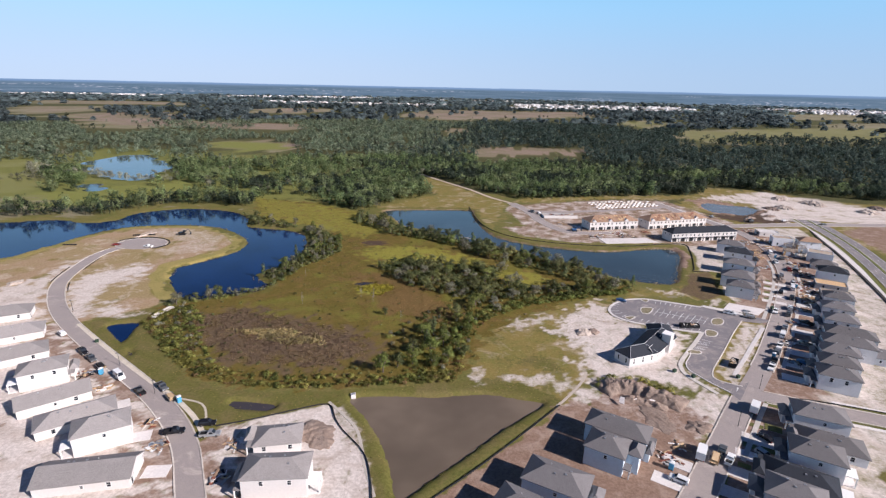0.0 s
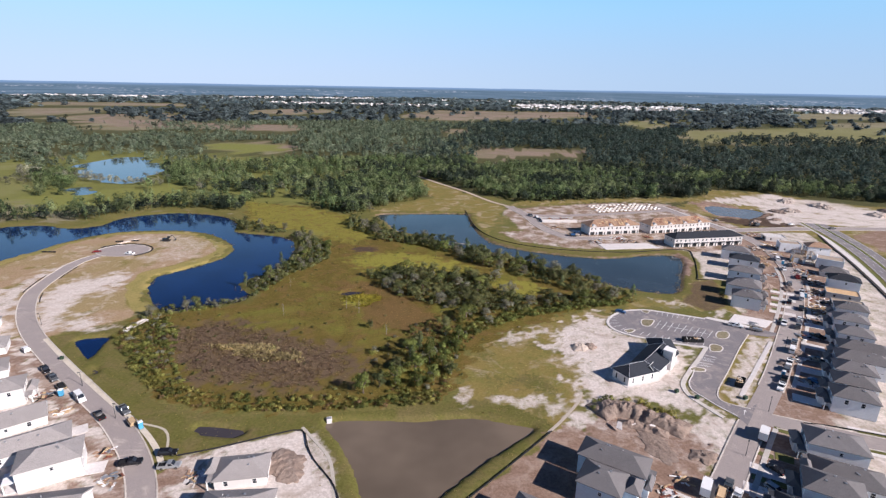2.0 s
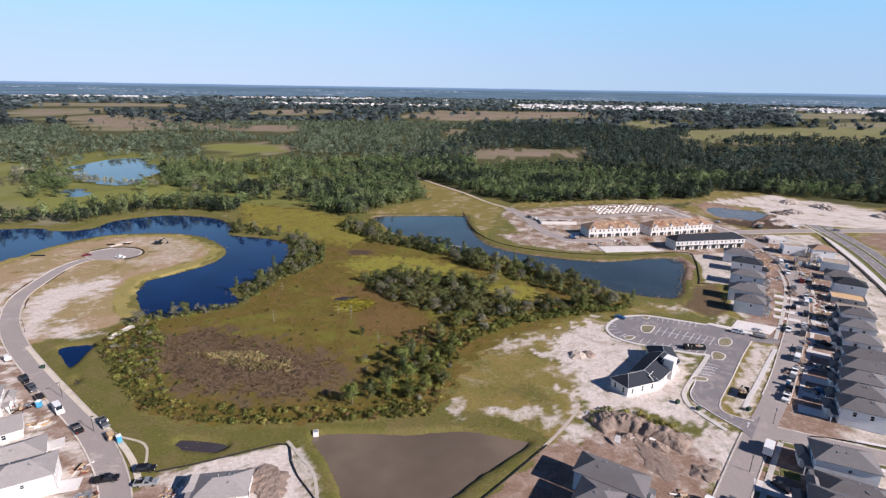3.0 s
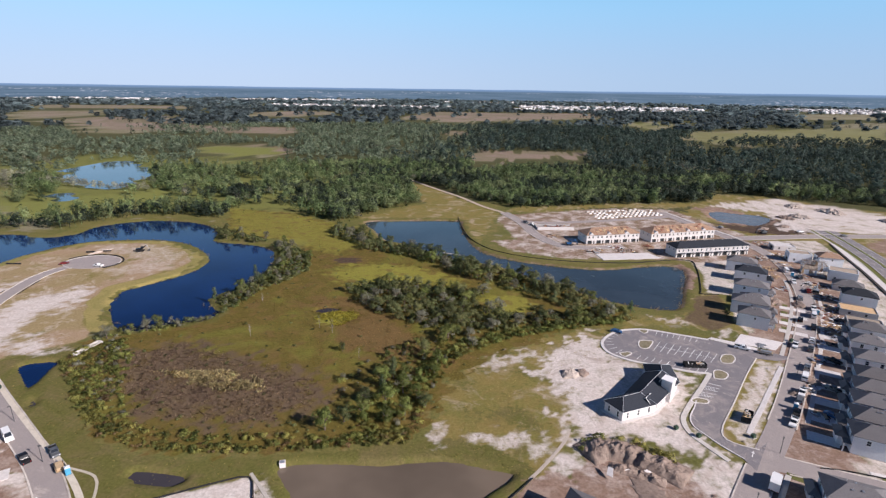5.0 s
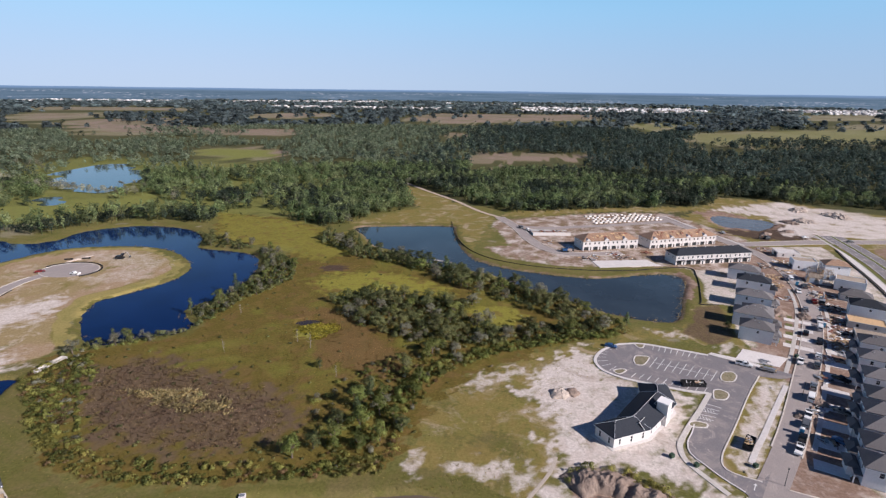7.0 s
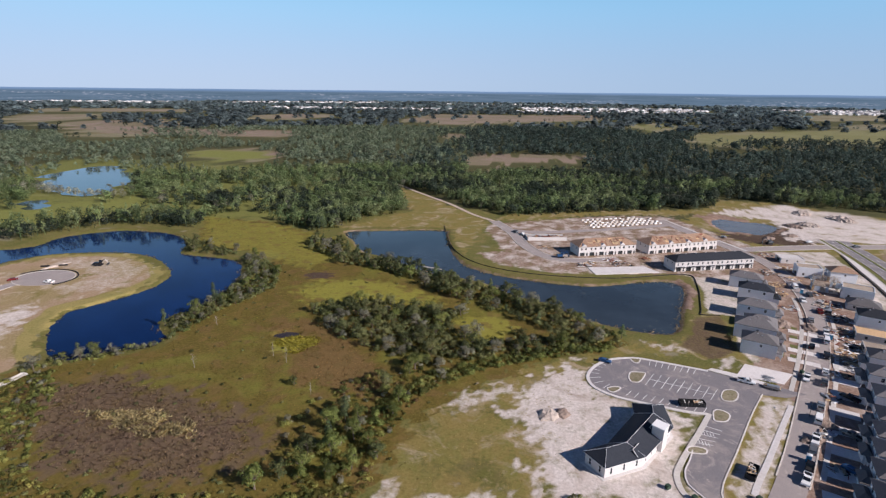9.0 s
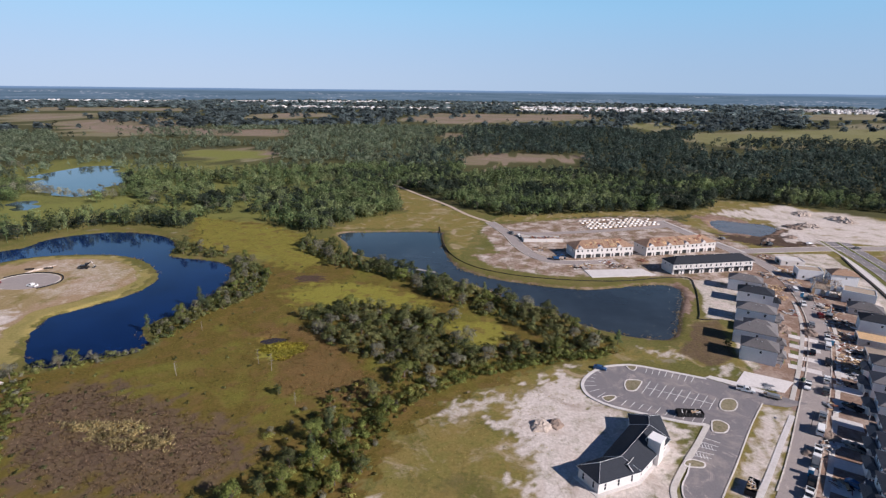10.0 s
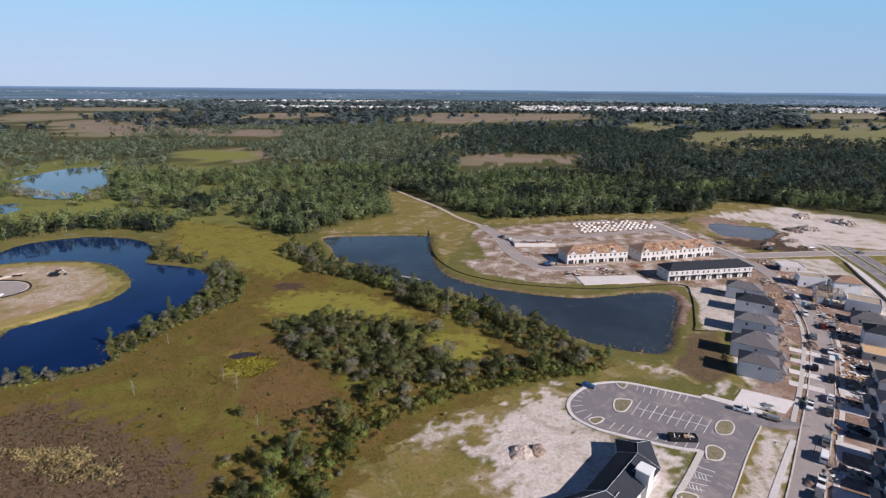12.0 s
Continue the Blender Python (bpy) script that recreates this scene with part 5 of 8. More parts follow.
def shell_house(x, y, yaw, length, width, height, material, label, deck=None):
    """Bare walls with open windows and a grey deck, not yet roofed."""
    h = thing("unfinished_house", spot(x, y, yaw), label, "house under construction", "houses of the new estate")
    side = [("opening", 0.25, 1.0, 1.0, 1.3), ("opening", 0.7, 1.0, 1.0, 1.3)]
    block(h, -length / 2, -width / 2, length / 2, width / 2, height, material, {"s": side, "n": side, "w": [("opening", 0.5, 0.0, 4.6, 2.2)], "e": side})
    part("floor_deck", Geo().box(-length / 2 + 0.3, -width / 2 + 0.3, 0, length / 2 - 0.3, width / 2 - 0.3, 0.15), PALE_CONCRETE, h)
    part("upper_deck", Geo().box(-length / 2 + 0.26, -width / 2 + 0.26, height - 0.5, length / 2 - 0.26, width / 2 - 0.26, height - 0.3), deck or GREY_LUMBER, h)
    return h


shell_house(181.5, 270.5, -24, 14, 9, 3.2, BLOCKWORK, "single-storey grey block shell of a house with orange board deck", OSB)
shell_house(203.5, 319.5, -30, 13, 9.5, 6.0, STUCCO_GREY, "two-storey grey walls of a house without roof")
shell_house(176, 256.8, -24, 13, 8.6, 2.9, BLOCKWORK, "low grey block walls of a house without roof")

stud_mesh = Geo().box(-0.05, -0.05, 0, 0.05, 0.05, 2.8).mesh("stud")


def framed_house(x, y, yaw, length, width, label, wrapped=0.4, seed=0):
    """A timber frame: studs, plates, roof trusses, part of it wrapped in white sheet."""
    rnd = random.Random(seed)
    h = thing("framed_house", spot(x, y, yaw), label, "house under construction", "houses of the new estate")
    part("foundation", Geo().box(-length / 2 - 0.2, -width / 2 - 0.2, -0.2, length / 2 + 0.2, width / 2 + 0.2, 0.15), PALE_CONCRETE, h)
    nx, ny = int(length / 1.2), int(width / 1.2)
    ring = [(-length / 2 + length * i / nx, s * width / 2, 0) for i in range(nx + 1) for s in (-1, 1)] + [(s * length / 2, -width / 2 + width * i / ny, 1) for i in range(1, ny) for s in (-1, 1)]
    for level in range(2):
        for px, py, _ in ring:
            part("stud", stud_mesh, GREY_LUMBER, h, m=pose(px, py, 0.15 + 3.05 * level))
        z = 2.95 + 3.05 * level
        for s in (-1, 1):
            part("plate", Geo().box(-length / 2, s * width / 2 - 0.08, z, length / 2, s * width / 2 + 0.08, z + 0.2), GREY_LUMBER, h)
            part("plate", Geo().box(s * length / 2 - 0.08, -width / 2 + 0.09, z, s * length / 2 + 0.08, width / 2 - 0.09, z + 0.2), GREY_LUMBER, h)
    part("floor_deck", Geo().box(-length / 2, -width / 2, 3.16, length / 2, width / 2, 3.22), GREY_LUMBER, h)
    for px, py, turned in ring:
        if rnd.random() < wrapped:
            z = rnd.choice((0.2, 3.25))
            sgn = 1 if (px if turned else py) > 0 else -1
            m = pose(px + (sgn * 0.1 if turned else 0), py + (0 if turned else sgn * 0.1), z, 0, 0, 90 if turned else 0)
            part("sheathing", Geo().box(-0.6, -0.02, 0, 0.6, 0.02, 2.7), rnd.choice((TRIM, TRIM, OSB, STUCCO_GREY)), h, m=m)
    for i in range(0, nx + 1):
        px = -length / 2 + length * i / nx
        g = Geo()
        for s in (-1, 1):
            g.tube((px, s * (width / 2 + 0.4), 6.2), (px, 0, 6.2 + width * 0.26), 0.06, 0.06, 4)
        g.tube((px, -width / 2 - 0.4, 6.2), (px, width / 2 + 0.4, 6.2), 0.05, 0.05, 4).tube((px, 0, 6.2), (px, 0, 6.2 + width * 0.26), 0.05, 0.05, 4)
        part("roof_truss", g, GREY_LUMBER, h)
    return h


framed_house(193.5, 329, -20, 11, 8, "timber house frame partly wrapped in white sheet", 0.8, 1)
shell_house(197, 352, -12, 12, 8.5, 5.8, STUCCO_GREY, "two-storey pale grey walls of a house without roof")
shell_house(200, 377, -5, 13, 9, 3.2, STUCCO_WHITE, "low white walls of a house without roof", PALE_CONCRETE)


def townhouse_row(x, y, yaw, length, depth, units, roofed, label):
    """A row of two-storey townhouses, its front along y = 0."""
    h = thing("townhouse_row", spot(x, y, yaw), label, "townhouses", "townhouse rows of the site")
    front, rear = [], []
    per = length / units
    for k in range(units):
        u = (k + 0.5) / units
        front += [("opening" if roofed else "opening", u - 0.12 / units, 0.0, per * 0.5, 2.3), ("window" if roofed else "opening", u + 0.36 / units, 0.0, 0.9, 2.1)]
        rear += [("window", u, 3.7, 1.4, 1.4)]
    end = [("window", 0.3, 3.8, 0.9, 1.3), ("window", 0.7, 3.8, 0.9, 1.3)]
    block(h, 0, 0, length, depth, 3.05, STUCCO_WHITE, {"s": front, "n": [("door", (k + 0.5) / units, 0, 1.8, 2.1) for k in range(units)]})
    upper = []
    for k in range(units):
        u = (k + 0.5) / units
        upper += [("window" if roofed else "opening", u - 0.22 / units, 0.75, 1.1, 1.4), ("window" if roofed else "opening", u + 0.22 / units, 0.75, 1.1, 1.4)]
    back_up = [("window", (k + 0.5) / units, 0.75, 1.4, 1.4) for k in range(units)]
    block(h, 0, 0, length, depth, 3.0, STUCCO_WHITE, {"s": upper, "n": back_up, "e": [("window", 0.3, 0.8, 0.9, 1.3)], "w": [("window", 0.3, 0.8, 0.9, 1.3), ("window", 0.7, 0.8, 0.9, 1.3)]}, z0=3.06)
    part("roof", hip_roof(Geo(), 0, 0, length, depth, 6.08, depth * 0.27, 0.5), DARK_SHINGLE if roofed else PLYWOOD, h)
    if not roofed:
        rnd = random.Random(units)
        run, rise = depth / 2 + 0.5, depth * 0.27 * (1 + 1.0 / depth)
        slope = math.degrees(math.atan2(rise, run))
        long = math.hypot(run, rise)
        for k in range(int((length - depth) / 1.1)):
            px = depth / 2 + 1.1 * k
            if rnd.random() < 0.8:
                part("rafter", Geo().box(-0.09, 0.1, 0, 0.09, long * rnd.uniform(0.6, 1.0), 0.16), rnd.choice((LUMBER, RUST_RED, DIRT, PLYWOOD)), h, m=pose(px, -0.5, 6.12, slope, 0, 0))
        for k in range(int(length * 0.5)):
            w = rnd.uniform(0.5, 1.3)
            part("roof_sheet", Geo().box(-w, -0.6, 0.0, w, 0.6, 0.06), rnd.choice((OSB, PLYWOOD, RUST_RED, LUMBER)), h, m=pose(rnd.uniform(depth * 0.5, length - depth * 0.5), -0.5, 6.12, slope, 0, 0) @ pose(0, rnd.uniform(1.0, long - 1.5), 0.02))
    for k in range(units):
        cx = (k + 0.5) * per
        if roofed:
            part("canopy", Geo().box(cx - per * 0.42, -1.1, 2.75, cx + per * 0.42, -0.02, 2.95), DARK_SHINGLE, h)
            part("roof_vent", vent_mesh, PLASTIC_WHITE, h, m=pose(cx, depth * 0.5 - 0.4, 6.1 + depth * 0.27))
        elif k % 2 == 0:
            g = Geo().add([(cx - 2.0, -0.5, 6.26), (cx + 2.0, -0.5, 6.26), (cx, -0.5, 7.9), (cx, depth * 0.4, 7.9)], [(0, 1, 2), (1, 3, 2), (0, 2, 3)])
            part("gable", g, STUCCO_WHITE, h)
    return h


townhouse_row(71.5, 367, 18, 39, 13, 6, False, "white townhouse row under construction with bare plywood roof")
townhouse_row(116.5, 378.5, 22, 52, 13, 8, False, "long white townhouse row under construction with plywood roof")
townhouse_row(123, 346, 17, 51, 11, 8, True, "white townhouse row with finished dark shingle roof")
yard = thing("block_wall", spot(41, 398, 8), "low white block wall of a townhouse just begun", "wall under construction")
part("wall", Geo().box(0, 0, 0, 27, 0.3, 2.4), STUCCO_WHITE, yard)
part("wall", Geo().box(0, 0.31, 0, 0.3, 12, 1.4), BLOCKWORK, yard)
part("slab", Geo().box(0.31, 0.31, -0.1, 27, 12, 0.2), DIRT, yard)
part("wall", Geo().box(0.31, 11.7, 0.2, 27, 12, 1.4), BLOCKWORK, yard)
rnd = random.Random(12)
for k in range(60):
    w = rnd.uniform(0.6, 2.6)
    part("board", Geo().box(-w, -0.25, 0, w, 0.25, rnd.uniform(0.15, 1.0)), rnd.choice((RUST_RED, DIRT, LUMBER, RUST_RED, BLOCKWORK)), yard, m=pose(rnd.uniform(3, 24), rnd.uniform(1.5, 11), 0.2, 0, 0, rnd.choice((0, 90)) + rnd.uniform(-6, 6)))


# clubhouse
def clubhouse():
    h = thing("clubhouse", spot(62, 186), "white clubhouse with dark hip roof and square tower", "clubhouse")
    eaves = [(-13.3, -8.5), (-8.4, -14.8), (3.5, -8.6), (15.0, 6.0), (15.2, 17.5), (5.4, 17.0), (4.8, 11.3), (-6.0, -4.3)]
    ridge = [(-7.5, -9.6), (-1.5, -6.5), (9.4, 8.4), (10.2, 12.6)]
    z, top, n = 3.5, 6.3, len(eaves)
    v = [(x, y, z) for x, y in eaves] + [(x, y, z + 0.2) for x, y in eaves] + [(x, y, top) for x, y in ridge]
    f = [tuple(range(n))[::-1]] + [(i, (i + 1) % n, n + (i + 1) % n, n + i) for i in range(n)]
    f += [(8, 9, 16), (9, 10, 17, 16), (10, 11, 18, 17), (11, 12, 19, 18), (12, 13, 19), (13, 14, 18, 19), (14, 15, 17, 18), (15, 8, 16, 17)]
    part("roof", Geo().add(v, f), DARK_SHINGLE, h)
    for i, j in ((8, 16), (9, 16), (10, 17), (11, 18), (12, 19), (13, 19), (14, 18), (15, 17), (16, 17), (17, 18), (18, 19)):
        a, b = Vector(v[i]), Vector(v[j])
        part("ridge_cap", Geo().tube(a, b, 0.05, 0.05, 4), STUCCO_GREY, h, m=pose(0, 0, 0.03))
    g = Geo()
    inner = []
    for i in range(n):
        p, a, b = Vector(eaves[i]), Vector(eaves[i - 1]), Vector(eaves[(i + 1) % n])
        turn = (p - a).x * (b - p).y - (p - a).y * (b - p).x
        inner.append(p + ((a - p).normalized() + (b - p).normalized()).normalized() * (0.75 if turn > 0 else -0.75))
    for i in range(n):
        a, b = inner[i], inner[(i + 1) % n]
        d = b - a
        m = pose(a.x, a.y, 0, 0, 0, math.degrees(math.atan2(d.y, d.x)))
        count = max(1, int(d.length / 3.2))
        holes = [(d.length * (k + 0.5) / count - 0.35, 0.7, 0.7, 2.0) for k in range(count)]
        wall_with_openings(g, d.length - 0.02, z - 0.004, 0.25, holes, m)
        for hx, hz, hw, hh in holes:
            fill_opening("window", hw, hh, h, m @ pose(hx, 0, hz))
    part("wall", g.welded(), STUCCO_WHITE, h)
    part("base_slab", Geo().slab([(x * 1.03, y * 1.03) for x, y in eaves], -0.2, 0.1), PALE_CONCRETE, h)
    tower = part("tower", Geo().box(-1.7, -1.7, 0, 1.7, 1.7, 7.4), STUCCO_WHITE, h, "square white stair tower", m=pose(9.4, 0.9, 0.0, 0, 0, 54))
    part("tower_roof", Geo().box(-1.9, -1.9, 7.4, 1.9, 1.9, 7.7), TRIM, tower)
    for x, y, yaw in ((0.5, -7.6, -38), (7.6, 3.2, -38)):
        m = pose(x, y, 4.2, 0, 0, yaw)
        d = part("dormer", Geo().add([(-1.6, -1.2, 0), (1.6, -1.2, 0), (0, -1.2, 1.3), (0, 2.2, 1.5)], [(0, 1, 2), (1, 3, 2), (0, 2, 3)]), DARK_SHINGLE, h, m=m)
        t = Geo()
        for s in (-1, 1):
            t.tube((s * 1.7, -1.25, -0.05), (0, -1.25, 1.4), 0.09, 0.09, 4)
        t.tube((0, -1.25, 1.4), (0, 2.2, 1.55), 0.07, 0.07, 4)
        part("trim", t, TRIM, d)
    for i in range(n):
        a, b = eaves[i], eaves[(i + 1) % n]
        part("fascia", Geo().tube((a[0], a[1], z + 0.06), (b[0], b[1], z + 0.06), 0.09, 0.09, 4), TRIM, h)
    part("door", Geo().box(-0.9, -0.05, 0.1, 0.9, 0.05, 2.3), DOOR_DARK, h, m=pose(-10.2, -11.2, 0, 0, 0, -52))
    return h


clubhouse()


# ---- vehicles ----
def outline_solid(geo, profile, half, taper=0.0, top=None):
    """A side outline (x, z) given width; corners above top are drawn in by taper."""
    n = len(profile)
    def h(z):
        return half - (taper if top is not None and z > top else 0.0)
    v = [(x, -h(z), z) for x, z in profile] + [(x, h(z), z) for x, z in profile]
    return geo.add(v, [tuple(range(n))[::-1], tuple(range(n, 2 * n))] + [(i, (i + 1) % n, n + (i + 1) % n, n + i) for i in range(n)])


wheel_geo = Geo().tube((0, -0.13, 0), (0, 0.13, 0), 0.38, 0.38, 14).mesh("wheel")
rim_geo = Geo().tube((0, -0.14, 0), (0, 0.14, 0), 0.22, 0.22, 10).mesh("rim")
SHAPES = {
    "pickup": ([(-2.9, 0.45), (-2.9, 1.02), (-0.75, 1.05), (-0.72, 1.1), (-0.4, 1.85), (0.75, 1.88), (1.5, 1.15), (2.75, 1.02), (2.9, 0.85), (2.9, 0.42)], 1.0, (-1.8, 1.85)),
    "car": ([(-2.35, 0.4), (-2.4, 0.95), (-1.9, 1.05), (-1.2, 1.45), (0.35, 1.48), (1.15, 1.0), (2.15, 0.86), (2.35, 0.7), (2.35, 0.38)], 0.9, (-1.45, 1.4)),
    "suv": ([(-2.4, 0.45), (-2.45, 1.1), (-2.15, 1.75), (0.45, 1.8), (1.25, 1.15), (2.3, 1.0), (2.45, 0.8), (2.45, 0.42)], 0.96, (-1.5, 1.5)),
    "van": ([(-2.95, 0.42), (-2.98, 2.2), (-2.8, 2.45), (1.2, 2.45), (2.1, 1.45), (2.85, 1.15), (2.95, 0.8), (2.95, 0.42)], 1.02, (-1.85, 1.95)),
    "box_truck": ([(1.0, 0.6), (1.0, 2.3), (1.3, 2.45), (2.6, 2.4), (3.2, 1.5), (3.7, 1.35), (3.75, 0.6)], 1.1, (-2.2, 2.7)),
}
masters = {}
NAMES = {"pickup": "pickup truck", "suv": "sport utility vehicle", "van": "work van", "car": "car"}


def vehicle(kind, colour, x, y, yaw, label, category):
    key = (kind, colour)
    m = spot(x, y, yaw, 0.06)
    if key in masters:
        return tagged(copy_thing(masters[key], m), label, category, "vehicles on the site")
    profile, half, axles = SHAPES[kind]
    v = thing(kind, m, label, category, "vehicles on the site")
    masters[key] = v
    belt = 1.12 if kind not in ("van", "box_truck") else 1.5
    part("body", outline_solid(Geo(), profile, half, 0.14, belt), PAINT[colour], v)
    if kind == "pickup":
        part("cargo_bed", Geo().box(-2.75, -0.82, 1.03, -0.9, 0.82, 1.07), TYRE, v, "dark open cargo bed")
        for s in (-1, 1):
            part("bed_side", Geo().box(-2.88, s * 0.98 - 0.09 * (s > 0), 1.02, -0.78, s * 0.98 + 0.09 * (s < 0), 1.3), PAINT[colour], v)
        part("tailgate", Geo().box(-2.9, -0.88, 1.02, -2.8, 0.88, 1.3), PAINT[colour], v)
    if kind == "box_truck":
        part("cargo_box", Geo().box(-3.6, -1.2, 0.9, 0.9, 1.2, 3.3), PAINT["white"], v, "tall white cargo box")
        part("chassis", Geo().box(-3.5, -0.5, 0.5, 1.0, 0.5, 0.88), TYRE, v)
    tops = sorted([p for p in profile if p[1] > belt + 0.2], key=lambda p: p[0])
    low = [p for p in profile if abs(p[1] - belt) < 0.45 and p[0] > tops[-1][0]]
    a, b = tops[-1], low[0]
    hw = half - 0.2
    part("windscreen", Geo().add([(a[0] + 0.04, -hw, a[1] - 0.03), (a[0] + 0.04, hw, a[1] - 0.03), (b[0] - 0.02, hw, b[1] + 0.08), (b[0] - 0.02, -hw, b[1] + 0.08)], [(3, 2, 1, 0)]), GLASS, v)
    c = tops[0]
    back = c[0] + 0.35
    if kind != "box_truck":
        part("rear_window", Geo().box(c[0] - 0.12, -hw, belt + 0.1, c[0] - 0.02 if kind != "van" else c[0] - 0.01, hw, c[1] - 0.15), GLASS, v)
    for s in (-1, 1):
        y0, y1 = sorted((s * (half - 0.12), s * (half - 0.02)))
        end = a[0] if kind not in ("van", "box_truck") else a[0] + 0.2
        start = back if kind not in ("van",) else 0.2
        part("side_window", Geo().add([(start, y0, belt + 0.06), (end + 0.3, y0, belt + 0.06), (end - 0.05, y0, a[1] - 0.12), (start, y0, a[1] - 0.12), (start, y1, belt + 0.06), (end + 0.3, y1, belt + 0.06), (end - 0.05, y1, a[1] - 0.12), (start, y1, a[1] - 0.12)], [(0, 3, 2, 1), (4, 5, 6, 7), (0, 1, 5, 4), (1, 2, 6, 5), (2, 3, 7, 6), (3, 0, 4, 7)]), GLASS, v)
        for ax in axles:
            w = part("wheel", wheel_geo, TYRE, v, m=pose(ax, s * (half - 0.1), 0.38))
            part("rim", rim_geo, CHROME, w)
        nose = profile[-2][0]
        part("headlight", Geo().box(nose - 0.1, s * (half - 0.25) - 0.15, 0.72, nose + 0.02, s * (half - 0.25) + 0.15, 0.88), LAMP_CLEAR, v)
        tail = min(p[0] for p in profile) if kind != "box_truck" else -3.6
        part("tail_light", Geo().box(tail - 0.02, s * (half - 0.2) - 0.1, 0.75, tail + 0.06, s * (half - 0.2) + 0.1, 1.0), LAMP_RED, v)
    return v


def trailer(x, y, yaw, length, label, load=None):
    t = thing("trailer", spot(x, y, yaw, 0.05), label, "trailer", "vehicles on the site")
    part("deck", Geo().box(-length / 2, -1.1, 0.6, length / 2, 1.1, 0.75), LUMBER, t)
    part("frame", Geo().box(-length / 2, -1.15, 0.5, length / 2, 1.15, 0.59), TYRE, t)
    part("drawbar", Geo().tube((length / 2, 0, 0.55), (length / 2 + 1.4, 0, 0.5), 0.07, 0.07), STEEL, t)
    for s in (-1, 1):
        part("rail", Geo().box(-length / 2, s * 1.12 - 0.03, 0.76, length / 2, s * 1.12 + 0.03, 1.1), STEEL, t)
        for ax in (-0.5, 0.5):
            w = part("wheel", wheel_geo, TYRE, t, m=pose(ax, s * 1.2, 0.38))
            part("rim", rim_geo, CHROME, w)
    if load:
        part("load", Geo().box(-length * 0.4, -0.8, 0.76, length * 0.3, 0.8, 1.4), load, t)
    return t


PK, CR = "pickup truck", "car"
vehicle("suv", "white", -170.7, 165.1, 148, "white sport utility vehicle on the curving road", CR)
vehicle("pickup", "black", -151.5, 153.3, -33, "black pickup truck parked on the curving road", PK)
vehicle("pickup", "grey", -144.6, 149, -33, "grey pickup truck towing a black trailer", PK)
trailer(-137.5, 144.6, 147, 5.0, "black utility trailer behind a pickup", TYRE)
vehicle("van", "white", -126.2, 139.4, -34, "white work van on the curving road", "van")
vehicle("pickup", "black", -113.2, 131.8, 148, "black pickup truck driving on the curving road", PK)
vehicle("pickup", "grey", -107.6, 135.4, -36, "dark grey pickup truck parked at the kerb", PK)
trailer(-101.3, 130.3, 143, 4.6, "utility trailer with lumber parked at the kerb", LUMBER)
vehicle("pickup", "black", -89.8, 114.4, 20, "black pickup truck on the curving road", PK)
vehicle("suv", "black", -82.3, 119.2, 15, "black sport utility vehicle parked beside grass", CR)
vehicle("pickup", "silver", -78.8, 114.6, 15, "silver pickup truck parked on bare sand", PK)
vehicle("pickup", "white", -212, 277, 172, "white pickup truck on the turning circle", PK)
vehicle("car", "red", -233.6, 277.5, 40, "dark red car at the turning circle", CR)
vehicle("box_truck", "white", 88.2, 149.4, 57, "white box truck on the street", "truck")
vehicle("suv", "white", 52.6, 113.4, 150, "white sport utility vehicle on a driveway", CR)
vehicle("box_truck", "white", 62.5, 124.6, 62, "white box truck beside the street", "truck")
trailer(65.8, 123.4, 60, 6.0, "flatbed trailer with lumber beside the street", LUMBER)
vehicle("pickup", "grey", 68.8, 126.6, 58, "grey pickup truck beside the street", PK)
vehicle("pickup", "white", 112.5, 227.2, -22, "white pickup truck towing a utility trailer", PK)
trailer(119.8, 224.2, 158, 5.2, "grey utility trailer behind a white pickup", STEEL)
vehicle("car", "blue", 64.8, 234.9, -20, "dark blue car parked in the parking lot", CR)
vehicle("pickup", "white", 38, 412, 110, "white pickup truck on the new road", PK)
vehicle("pickup", "grey", 33, 418, 290, "grey pickup truck on the new road", PK)
vehicle("car", "silver", 181, 428, 105, "silver car on the new road", CR)
vehicle("car", "grey", 262, 417, 10, "grey car on the wide road", CR)
vehicle("car", "white", 236, 424, 20, "white car parked beside sand", CR)
